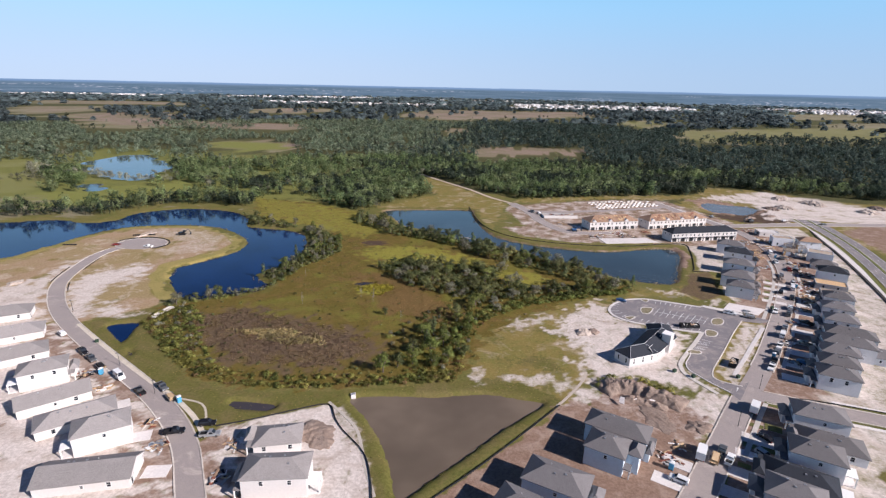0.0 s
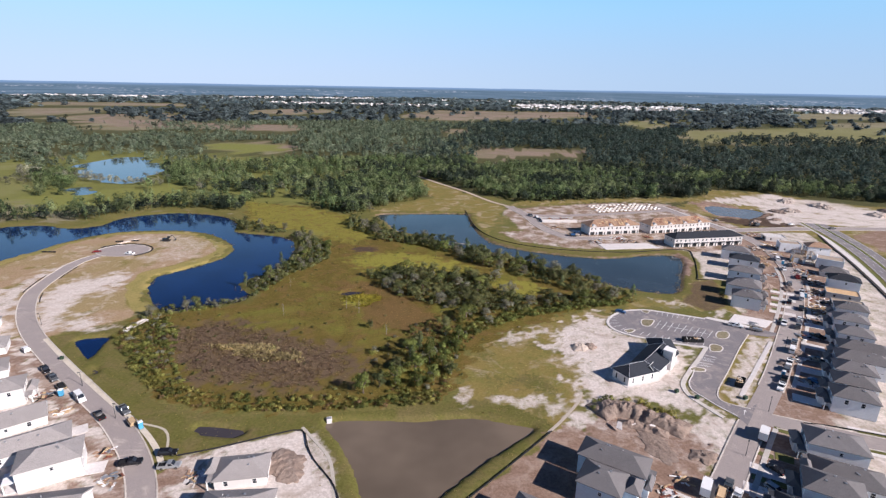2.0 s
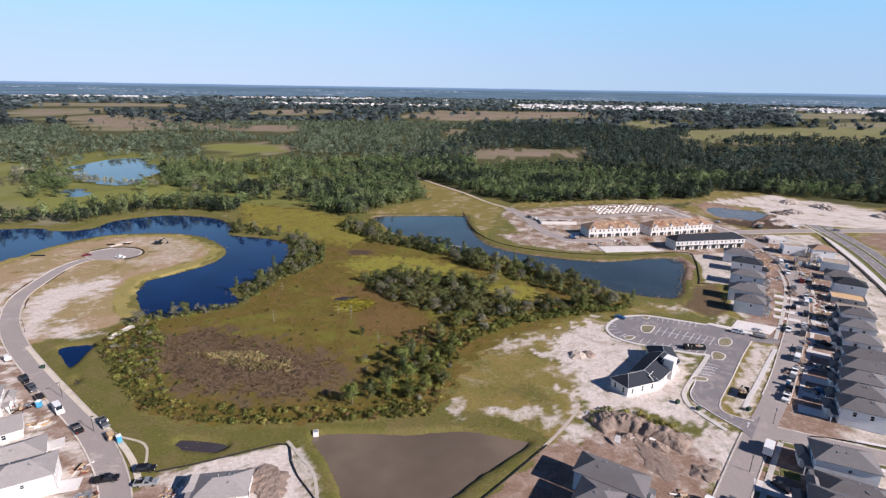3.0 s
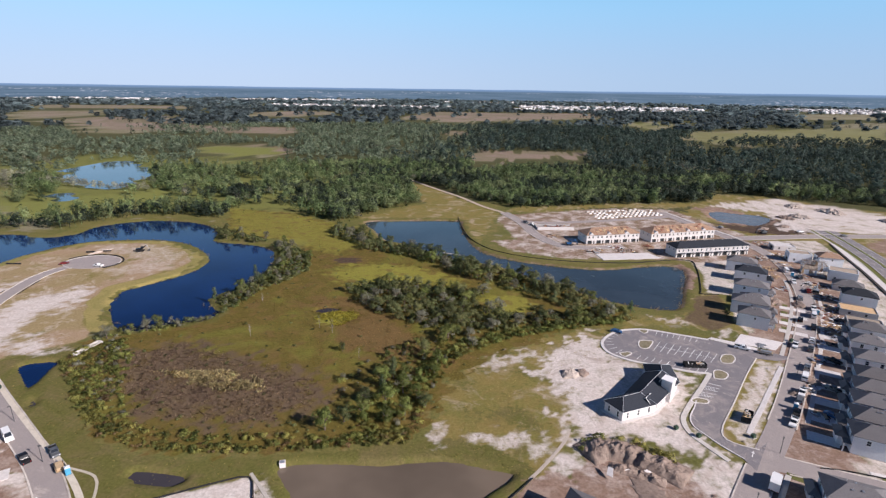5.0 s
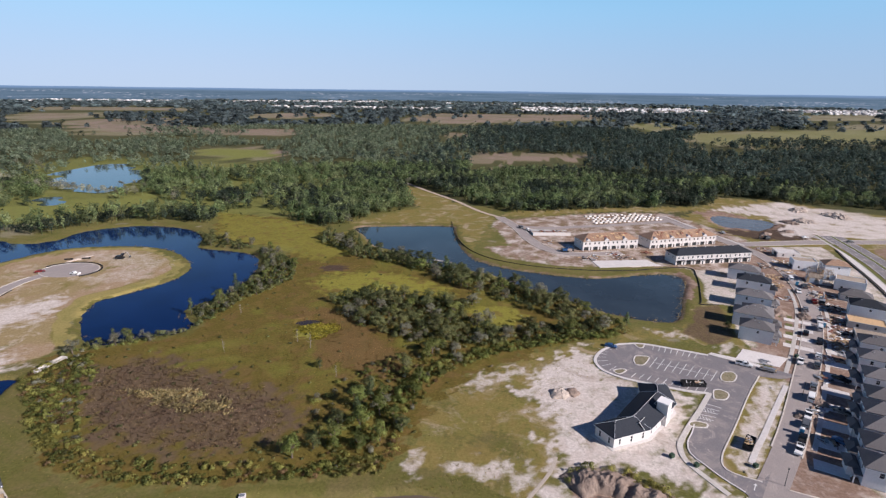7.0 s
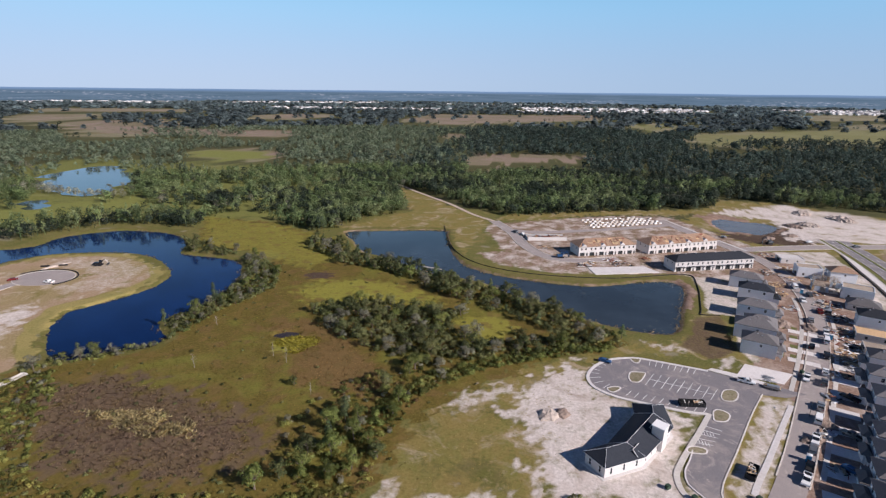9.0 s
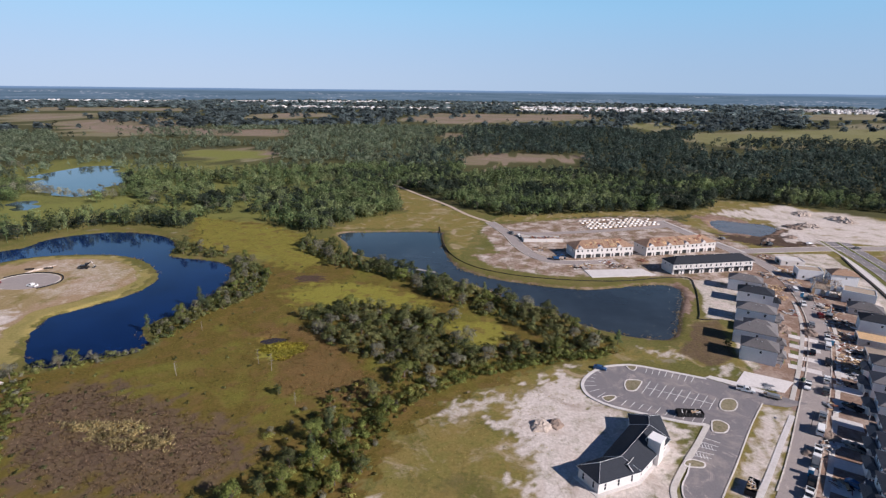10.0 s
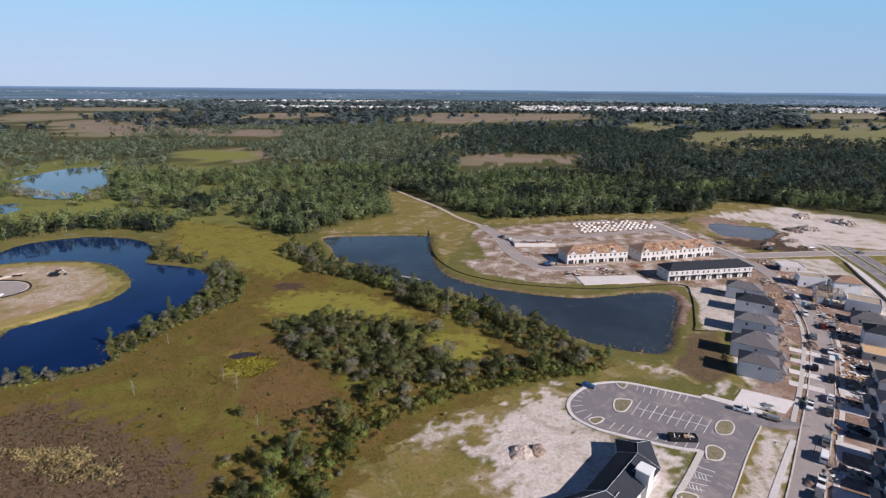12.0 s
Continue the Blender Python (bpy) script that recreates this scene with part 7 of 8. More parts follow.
def tufts(centres, out, size, rng, lean=0.6):
    """A small leaf triangle at each centre, roughly square to the way out."""
    n = len(centres)
    d = out + lean * rng.normal(size=(n, 3))
    d /= np.linalg.norm(d, axis=1)[:, None] + 1e-9
    u = np.cross(d, rng.normal(size=(n, 3)))
    u /= np.linalg.norm(u, axis=1)[:, None] + 1e-9
    w = np.cross(d, u)
    s = size * rng.uniform(0.6, 1.4, (n, 1))
    tri = np.empty((n, 3, 3))
    for k, a in enumerate((0.3, 2.4, 4.5)):
        a = a + rng.uniform(-0.5, 0.5, (n, 1))
        tri[:, k] = centres + s * (u * np.cos(a) + w * np.sin(a))
    return facing_out(tri, out + 0.17 * rng.normal(size=(n, 3)))


def ball_points(n, rng):
    p = rng.normal(size=(n, 3))
    return p / (np.linalg.norm(p, axis=1)[:, None] + 1e-9)


def crown(kind, count, size, rng, lean=0.45):
    """Leaf triangles of one tree that is 1 high."""
    centres, outs = [], []
    if kind == "oak":
        lobes = [(0, 0, 0.64, 0.24)]
        for _ in range(19):
            z, a = rng.uniform(0.2, 0.9), rng.rand() * 6.283
            k = rng.uniform(0.12, 0.38) * (1.0 - max(0.0, z - 0.6) * 1.5)
            lobes.append((k * math.cos(a), k * math.sin(a), min(z, 0.84), rng.uniform(0.08, 0.18)))
    elif kind == "pine":
        lobes = []
        for z in np.linspace(0.42, 0.95, 13):
            a, k = rng.rand() * 6.283, (1.02 - z) * rng.uniform(0.1, 0.36)
            lobes.append((k * math.cos(a), k * math.sin(a), z, rng.uniform(0.05, 0.095)))
    elif kind == "cypress":
        lobes = [(rng.uniform(-0.16, 0.16) * (1.1 - z), rng.uniform(-0.16, 0.16) * (1.1 - z), z, rng.uniform(0.05, 0.09) + 0.07 * (1 - z)) for z in np.linspace(0.24, 0.95, 14)]
    else:
        lobes = [(rng.uniform(-0.5, 0.5), rng.uniform(-0.5, 0.5), rng.uniform(0.25, 0.62), rng.uniform(0.25, 0.42)) for _ in range(6)]
    vol = np.array([l[3] ** 2 for l in lobes])
    for (x, y, z, r), share in zip(lobes, vol / vol.sum()):
        k = max(3, int(count * share))
        p = ball_points(k, rng)
        p[:, 2] = np.where(p[:, 2] < -0.35, -p[:, 2], p[:, 2])
        rad = r * rng.uniform(0.7, 1.12, (k, 1))
        centres.append(np.array([x, y, z]) + p * rad * np.array([1, 1, 0.85]))
        outs.append(p + np.array([x, y, z - 0.5]) * 1.4 + np.array([0, 0, 0.2]))
    return tufts(np.concatenate(centres), np.concatenate(outs), size, rng, lean)


def trunk(kind, rng, sides=6):
    g = Geo()
    lean = (rng.uniform(-0.03, 0.03), rng.uniform(-0.03, 0.03))
    if kind == "oak":
        g.tube((0, 0, -0.03), (lean[0], lean[1], 0.34), 0.035, 0.024, sides)
        for k in range(5):
            a = 1.256 * k + rng.uniform(-0.4, 0.4)
            g.tube((lean[0], lean[1], 0.3), (0.22 * math.cos(a), 0.22 * math.sin(a), rng.uniform(0.5, 0.72)), 0.017, 0.006, 5)
    elif kind in ("pine", "cypress"):
        g.tube((0, 0, -0.03), (lean[0], lean[1], 0.55), 0.016, 0.012, sides).tube((lean[0], lean[1], 0.55), (0, 0, 0.95), 0.012, 0.003, sides)
        for k in range(6):
            a, z = 1.1 * k + rng.uniform(-0.4, 0.4), 0.5 + 0.07 * k
            g.tube((lean[0] * 0.8, lean[1] * 0.8, z), (0.13 * math.cos(a), 0.13 * math.sin(a), z + 0.05), 0.006, 0.002, 4)
    elif kind == "bare":
        g.tube((0, 0, -0.03), (lean[0], lean[1], 0.6), 0.011, 0.007, sides).tube((lean[0], lean[1], 0.6), (lean[0] * 2, lean[1], 1), 0.007, 0.002, sides)
        for k in range(14):
            a, z = 2.4 * k, 0.3 + 0.045 * k
            l = 0.2 * (1.1 - z) + 0.05
            g.tube((lean[0] * z, lean[1] * z, z), (l * math.cos(a), l * math.sin(a), z + 0.12), 0.006, 0.0015, 4)
    else:
        for k in range(4):
            a = 1.57 * k
            g.tube((0, 0, -0.05), (0.25 * math.cos(a), 0.25 * math.sin(a), 0.45), 0.03, 0.012, 5)
    return g


def scatter(polys, spacing, seed, avoid=(), tries=1.0):
    """Random places inside outlines, none closer than spacing."""
    r = np.random.RandomState(seed)
    out = []
    cells = {}
    for poly in polys:
        p = np.array(poly)
        lo, hi = p.min(0), p.max(0)
        n = int((hi[0] - lo[0]) * (hi[1] - lo[1]) / spacing ** 2 * 3 * tries)
        q = lo + (hi - lo) * r.rand(n, 2)
        ok = distance_to(poly, q[:, 0], q[:, 1]) < 0
        for a in avoid:
            ok &= near_distance(a, q[:, 0], q[:, 1], 40) > 0.5
        for x, y in q[ok]:
            c = (int(x // spacing), int(y // spacing))
            if all((x - u) ** 2 + (y - v) ** 2 > spacing ** 2 for i in (-1, 0, 1) for j in (-1, 0, 1) for u, v in cells.get((c[0] + i, c[1] + j), ())):
                cells.setdefault(c, []).append((x, y))
                out.append((x, y))
    return out


WATERS = [LAGOON, POND, BROWN_POND, BLUE_POOL]
BAND = [(-105, 380), (-86, 372), (-74, 361), (-60, 347), (-40, 338), (-20, 326), (-2, 315), (14, 306), (30, 292), (46, 284), (62, 268), (76, 256), (72, 248), (58, 252), (40, 262), (22, 275), (6, 284), (-12, 300), (-30, 314), (-52, 326), (-70, 332), (-84, 345), (-102, 358)]
THICKET = [(-62, 262), (-50, 276), (-36, 281), (-16, 272), (4, 272), (16, 262), (36, 252), (62, 250), (66, 245), (38, 236), (16, 229), (4, 222), (-6, 218), (-22, 230), (-40, 238), (-54, 250)]
CORNER = [(-40, 190), (-28, 209), (-8, 218), (10, 222), (-2, 200), (-7, 180), (-9, 160), (-14, 153), (-26, 152), (-34, 166), (-42, 180)]
SHRUB_EDGE = [(-148, 181), (-131, 176), (-113, 157), (-91, 149), (-69, 148), (-51, 151), (-30, 154), (-12, 160), (-10, 153), (-33, 147.5), (-67, 141), (-86, 140.5), (-101, 143.5), (-122, 158)]
WEST_BRUSH = [(-148, 190), (-137, 200), (-124, 188), (-113, 168), (-97, 152), (-111, 155), (-132, 170), (-145, 182)]
THICKET_GLADE = [(3, 262), (12, 270), (24, 271), (32, 257), (26, 245), (10, 243)]
FIELD_EDGE = [(-13, 180), (-4, 201), (19, 222), (51, 238.5), (69, 244), (71, 250), (52, 246), (19, 231), (-2, 213), (-15, 193)]
SHORE = [(-136, 333), (-128, 338), (-100, 312), (-93, 290), (-98, 270), (-106, 258), (-106, 240), (-112, 222), (-122, 212), (-136, 204), (-148, 196), (-144, 205), (-130, 215), (-113, 222), (-111, 232), (-120, 242), (-115, 262), (-113, 290), (-120, 316)]
SPIT = [(-196, 366), (-174, 358), (-136, 340), (-148, 334), (-178, 339), (-190, 354)]

TREE_KINDS = {"oak": (LEAF_OAK, 1500, 0.027, "oak_tree", "broad dark green oak in the marsh thicket"), "pine": (LEAF_PINE, 900, 0.021, "pine_tree", "slender green pine beside the marsh"),
              "grey": (LEAF_GREY, 1200, 0.027, "willow_tree", "pale grey green willow in the marsh thicket"), "bright": (LEAF_FRESH, 1300, 0.028, "young_tree", "bright fresh green young tree in the marsh")}
tree_meshes = {}
for kind, (leaf, count, size, name, label) in TREE_KINDS.items():
    shape = "cypress" if kind == "pine" else "oak"
    tree_meshes[kind] = []
    for k in range(5):
        tm = trunk(shape, rng).mesh("trunk")
        tree_meshes[kind].append((tm, soup("crown", crown(shape, count, size, rng), leaf)))


def tree(kind, x, y, height, seed, z=0.0, wide=1.0):
    leaf, _, _, name, label = TREE_KINDS[kind]
    r = random.Random(seed)
    tm, cm = r.choice(tree_meshes[kind])
    t = thing(name, pose(x, y, z, 0, 0, r.uniform(0, 360)) @ Matrix.Diagonal((height * wide, height * wide, height, 1)), label, "tree", "trees round the marsh")
    part("trunk", tm, BARK, t)
    part("crown", cm, leaf, t)
    return t


def plant_trees(poly, spacing, seed, mix, low, high, avoid=WATERS, wide=1.0):
    r = random.Random(seed)
    for k, (x, y) in enumerate(scatter([poly], spacing, seed, avoid)):
        tree(r.choice(mix), x, y, r.uniform(low, high), seed * 1000 + k, wide=wide)


plant_trees(BAND, 5.0, 1, ["oak", "oak", "oak", "oak", "pine", "pine", "grey", "bright"], 3.2, 8.6, wide=1.25)
plant_trees(THICKET, 4.6, 2, ["oak", "oak", "oak", "oak", "oak", "grey", "bright"], 2.6, 6.6, WATERS + [THICKET_GLADE], wide=1.35)
plant_trees(CORNER, 10.5, 3, ["oak", "bright", "bright", "bright", "grey"], 2.6, 5.4, wide=1.3)
plant_trees(SHORE, 4.7, 4, ["oak", "grey", "grey", "grey", "bright", "bright", "pine"], 2.0, 6.5)
plant_trees(SPIT, 8.0, 5, ["oak", "oak", "grey"], 5.0, 7.0)
for k, (kind, x, y, h) in enumerate([("bright", -36.5, 155.5, 8.5), ("bright", -25, 181, 8.5), ("pine", -119.8, 239.4, 8), ("pine", -111.6, 264.8, 11), ("bright", -113.6, 252.9, 8), ("pine", -133.2, 208.6, 7), ("bright", -19, 162, 6), ("oak", -46, 203, 4), ("oak", -28, 170, 7), ("pine", -23, 174, 9), ("oak", 118, 258, 4.5), ("pine", -22, 186, 9), ("oak", -14, 205, 7), ("bright", -12, 176, 6), ("bright", -27, 163, 8), ("bright", -21, 170, 8.5), ("bright", -17, 178, 8), ("bright", -14, 166, 7), ("oak", -32, 160, 6), ("bright", -18, 186, 7), ("bright", -8, 199, 6.5), ("oak", -24, 190, 6), ("grey", 14, 249, 7.5), ("grey", 10, 246, 7)]):
    tree(kind, x, y, h, 900 + k)
for k, (x, y, h) in enumerate([(-87, 209, 6), (-55, 217, 7), (-98, 243, 5), (-62, 221, 6), (-38, 198, 5)]):
    t = thing("dead_tree", pose(x, y, 0, 0, 0, 70 * k) @ Matrix.Diagonal((h, h, h, 1)), "bare pale dead tree standing in marsh grass", "tree", "dead trees in the marsh")
    part("trunk", trunk("bare", rng), DEAD_WOOD, t)


def strewn(name, places, templates, heights, wide, material, label, category, sink=0.0, seed=0):
    """Very many plants as one object, from a few templates turned and scaled."""
    r = np.random.RandomState(seed)
    places = np.asarray(places, float)
    n = len(places)
    pick = r.randint(len(templates), size=n)
    turn, h = r.rand(n) * 6.283, heights if np.ndim(heights) else np.full(n, heights)
    w = wide if np.ndim(wide) else np.full(n, wide)
    out, own, tone_of = [], [], r.rand(n)
    for k, t in enumerate(templates):
        m = pick == k
        if not m.any():
            continue
        c, s = np.cos(turn[m])[:, None, None], np.sin(turn[m])[:, None, None]
        hw = (h[m] * w[m])[:, None, None]
        x = (t[None, :, :, 0] * c - t[None, :, :, 1] * s) * hw + places[m, 0][:, None, None]
        y = (t[None, :, :, 0] * s + t[None, :, :, 1] * c) * hw + places[m, 1][:, None, None]
        z = np.broadcast_to(t[None, :, :, 2] * h[m][:, None, None] - sink, x.shape)
        nx = t[None, :, :, 3] * c - t[None, :, :, 4] * s
        ny = t[None, :, :, 3] * s + t[None, :, :, 4] * c
        nz = np.broadcast_to(t[None, :, :, 5], x.shape)
        out.append(np.stack([x, y, z, nx, ny, nz], -1).astype(np.float32).reshape(-1, 3, 6))
        own.append(np.repeat(tone_of[m], len(t)))
    ob = new(name, soup(name, np.concatenate(out), material, np.concatenate(own)))
    return tagged(ob, label, category, kind="stuff")


# brush and shrubs
bush = [crown("bush", 210, 0.088, rng) for _ in range(8)]
r = np.random.RandomState(77)
low_bush = [crown("bush", 95, 0.125, rng) for _ in range(8)]
INNER_BRUSH = [(-142, 188), (-126, 194), (-119, 174), (-98, 158), (-74, 156), (-52, 159), (-36, 168), (-30, 155), (-66, 146), (-100, 148), (-122, 163)]
p = np.array(scatter([SHRUB_EDGE, WEST_BRUSH], 1.05, 37, WATERS) + scatter([CORNER], 1.9, 38, WATERS))
p = p[(near_distance(MARSH, p[:, 0], p[:, 1], 60) > -3.2 - 3.5 * wobble(p[:, 0], p[:, 1], 7, 107) - 9 * r.rand(len(p)) ** 3) | (p[:, 0] > -30) | (p[:, 0] < -112) & (r.rand(len(p)) < 0.75)]
p = p[wobble(p[:, 0], p[:, 1], 5, 108) < 1.0 + 0.8 * r.rand(len(p))]
mood = wobble(p[:, 0], p[:, 1], 11, 105) + 0.6 * r.normal(size=len(p))
for name, low, high, leaf, label, seed in (("yellow_shrubs", -9, -0.1, LEAF_SHRUB, "low yellow green shrubs along the marsh edge", 28), ("green_shrubs", -0.1, 0.95, LEAF_FRESH, "low fresh green shrubs among the marsh edge brush", 29), ("rusty_shrubs", 0.95, 9, LEAF_RUST, "rust brown dry brush along the marsh edge", 30)):
    q = p[(mood > low) & (mood <= high)]
    strewn(name, q, low_bush, r.uniform(0.55, 1.0, len(q)) * r.uniform(0.9, 1.9, len(q)), r.uniform(0.9, 1.4, len(q)), leaf, label, "shrubs", 0.1, seed)
p = scatter([SHRUB_EDGE], 4.2, 21, WATERS) + scatter([WEST_BRUSH], 4.0, 22, WATERS) + scatter([CORNER], 4.5, 23, WATERS) + scatter([BAND, THICKET], 6.0, 34, WATERS)
p += scatter([[(38, 159), (46, 164), (58, 162), (66, 157), (64, 154), (50, 158), (40, 156)]], 1.6, 35)
strewn("shrubs", p, bush, r.uniform(0.9, 2.4, len(p)), r.uniform(0.8, 1.3, len(p)), LEAF_SHRUB, "taller yellow green shrubs along the marsh edge", "shrubs", 0.1, 1)
p = scatter([SHORE], 1.7, 40, WATERS)
strewn("shore_shrubs", p, low_bush, r.uniform(0.5, 1.6, len(p)), r.uniform(0.9, 1.4, len(p)), LEAF_FRESH, "low green shrubs along the lagoon shore", "shrubs", 0.1, 32)
p = scatter([INNER_BRUSH], 2.9, 39, WATERS)
strewn("dark_brush", p, low_bush, r.uniform(0.35, 1.15, len(p)), r.uniform(0.8, 1.5, len(p)), LEAF_OAK, "small dark bushes between reeds and marsh edge", "shrubs", 0.1, 31)
p = scatter([FIELD_EDGE], 1.8, 36, WATERS)
strewn("edge_shrubs", p, bush, r.uniform(1.2, 3.0, len(p)), r.uniform(0.8, 1.2, len(p)), LEAF_FRESH, "fresh green shrubs along the edge of the dry field", "shrubs", 0.1, 27)
p = scatter([BAND], 3.0, 24, WATERS) + scatter([THICKET], 2.8, 25, WATERS + [THICKET_GLADE]) + scatter([SHORE], 2.8, 26, WATERS) + scatter([SPIT], 3.0, 27, WATERS)
strewn("undergrowth", p, bush, r.uniform(1.2, 3.6, len(p)), r.uniform(0.7, 1.2, len(p)), LEAF_OAK, "dark green undergrowth of the marsh thickets", "shrubs", 0.1, 2)
p = scatter([MARSH], 5.6, 28, WATERS)
p += scatter([BROWN_REEDS], 11, 33, WATERS)
strewn("scrub", p, low_bush, r.uniform(0.3, 1.1, len(p)) ** 1.8, r.uniform(0.8, 1.4, len(p)), LEAF_OAK, "small dark bushes scattered over the marsh", "shrubs", 0.1, 3)
p = scatter([SHORE], 4.5, 29, WATERS) + scatter([WEST_BRUSH], 4.5, 30, WATERS) + scatter([THICKET], 8, 31, WATERS) + scatter([CORNER], 6, 32, WATERS)
strewn("pale_brush", p, bush, r.uniform(0.8, 2.4, len(p)), r.uniform(0.7, 1.2, len(p)), LEAF_GREY, "pale grey green brush among the shrubs", "shrubs", 0.1, 4)


# marsh grass
def blades(count, rng, spread=0.5):
    c = np.concatenate([rng.uniform(-spread, spread, (count, 2)), np.zeros((count, 1))], 1)
    a = rng.rand(count) * 6.283
    w = np.stack([np.cos(a), np.sin(a), 0 * a], 1) * rng.uniform(0.16, 0.3, (count, 1))
    tip = c + np.concatenate([rng.uniform(-0.9, 0.9, (count, 2)), rng.uniform(0.3, 0.65, (count, 1))], 1)
    up = np.concatenate([0.35 * rng.normal(size=(count, 2)), np.ones((count, 1))], 1)
    return facing_out(np.stack([c - w, c + w, tip], 1), up)


tuft = [blades(5, rng) for _ in range(6)]


def field(polys, spacing, seed, keep=None, avoid=WATERS):
    r = np.random.RandomState(seed)
    out = []
    for poly in polys:
        q = np.array(poly)
        lo, hi = q.min(0), q.max(0)
        n = int(np.prod(hi - lo) / spacing ** 2)
        c = lo + (hi - lo) * r.rand(n, 2)
        ok = distance_to(poly, c[:, 0], c[:, 1]) < 3 * wobble(c[:, 0], c[:, 1], 16, seed)
        for a in avoid:
            ok &= near_distance(a, c[:, 0], c[:, 1], 40) > 0.5
        out.append(c[ok])
    c = np.concatenate(out)
    return c if keep is None else c[keep(c, r)]


outside_reeds = lambda c, r: (near_distance(DARK_PATCH, c[:, 0], c[:, 1], 40) > 0) & (near_distance(RUSTY, c[:, 0], c[:, 1], 40) > -3) & (near_distance(BROWN_REEDS, c[:, 0], c[:, 1], 40) > 3 - 20 * r.rand(len(c)) ** 2) & ((c[:, 1] < 330) | (r.rand(len(c)) < 0.5))
p = field([MARSH], 0.92, 41, outside_reeds)
strewn("marsh_grass", p, tuft, r.uniform(0.15, 0.38, len(p)), 1.0, GRASS_TUFT, "olive and gold marsh grass", "grass", 0.05, 5)
p = field([BROWN_REEDS], 0.5, 42, lambda c, r: (near_distance(BROWN_REEDS, c[:, 0], c[:, 1], 40) < -16 * r.rand(len(c)) ** 1.5 + 5) & (wobble(c[:, 0], c[:, 1], 2.6, 101) + 0.5 * wobble(c[:, 0], c[:, 1], 9, 102) > -0.75 + 0.7 * r.rand(len(c))))
strewn("brown_reeds", p, tuft, r.uniform(0.28, 0.75, len(p)), 1.0, BROWN_TUFT, "dead brown reeds in the marsh", "reeds", 0.05, 6)
p = field([RUSTY], 0.9, 43)
strewn("rusty_reeds", p, tuft, r.uniform(0.2, 0.5, len(p)), 1.0, leaves("rusty reeds", (0.18, 0.115, 0.045), (0.31, 0.20, 0.08), thin=0.5), "rust brown reeds in the marsh", "reeds", 0.05, 7)
p = field([STRAW], 0.6, 44, lambda c, r: (near_distance(STRAW, c[:, 0], c[:, 1], 40) < -3 * r.rand(len(c))) & (wobble(c[:, 0], c[:, 1], 9, 49) > -0.45))
strewn("straw_reeds", p, tuft, r.uniform(1.0, 1.8, len(p)), 0.9, STRAW_TUFT, "pale straw yellow reed clumps", "reeds", 0.05, 8)
p = field([YELLOW], 0.6, 45)
strewn("yellow_grass", p, tuft, r.uniform(0.6, 1.1, len(p)), 0.9, leaves("yellow green grass", (0.34, 0.31, 0.045), (0.50, 0.44, 0.07), thin=0.5), "bright yellow green grass patch", "grass", 0.05, 9)
p = field([MOWN, FIELD], 2.0, 46)
strewn("rough_grass", p, tuft, r.uniform(0.08, 0.2, len(p)), 2.5, leaves("rough grass", (0.19, 0.155, 0.05), (0.30, 0.24, 0.085), thin=0.5), "short rough grass on mown ground", "grass", 0.02, 10)
reed_bank = [q for poly in (POND, LAGOON) for q in curve_through(poly, 0.8, True)]
c = np.array(reed_bank) + r.normal(size=(len(reed_bank), 2)) * 1.1
c = c[(c[:, 0] > -240) & (wobble(c[:, 0], c[:, 1], 30, 47) > 0.1)]
strewn("bank_reeds", c, tuft, r.uniform(0.5, 1.1, len(c)), 1.0, leaves("bank reeds", (0.16, 0.12, 0.06), (0.31, 0.24, 0.13), thin=0.5), "brown reeds along the water's edge", "reeds", 0.8, 11)

c = np.array(curve_through(POND, 1.1, True))
c = c[(c[:, 0] > 98) & (c[:, 1] < 326) | (c[:, 0] > 20) & (c[:, 1] < 300) & (wobble(c[:, 0], c[:, 1], 14, 72) > 0.2)]
c = np.concatenate([c + r.normal(size=c.shape) * 1.5 for _ in range(3)])
strewn("bank_brush", c, tuft, r.uniform(0.25, 0.6, len(c)), r.uniform(0.9, 1.4, len(c)), leaves("dry bank brush", (0.20, 0.155, 0.105), (0.31, 0.25, 0.175), other=(0.24, 0.2, 0.11), thin=0.45), "dry tan brush along the pond's shore", "brush", 0.5, 25)

# woods
FOREST = [(-1500, 250), (-700, 300), (-430, 335), (-353, 328), (-321, 343), (-290, 341), (-290, 362), (-264, 390), (-232, 394), (-200, 388), (-214, 426), (-153, 421), (-112, 390), (-98, 404), (-94, 426), (-58, 474), (-97, 592), (-60, 566), (-10, 502), (32, 468), (100, 494), (180, 514), (212, 528), (224, 566), (262, 572), (297, 548), (378, 530), (600, 500), (1500, 420), (5200, 400), (5200, 5200), (-5200, 5200), (-5200, 250)]
OPEN = MEADOWS + RED_FIELDS + [[(x, y) for x, y in curve_through(LAKE, 20, True)], LAKE_ARM]
GLADE = [(-330, 420), (-300, 470), (-250, 480), (-215, 430), (-240, 400), (-280, 395)]


TOWNS = [[(-3500, 3000), (-2300, 3250), (-2300, 4000), (-3600, 3800)], [(-2150, 3400), (-950, 3800), (-950, 4600), (-2200, 4200)], [(-1350, 2650), (-250, 2700), (-250, 3050), (-1350, 3000)], [(50, 2600), (1200, 2700), (1200, 3650), (50, 3500)], [(1600, 2900), (3400, 2950), (3500, 3850), (1600, 3750)]]


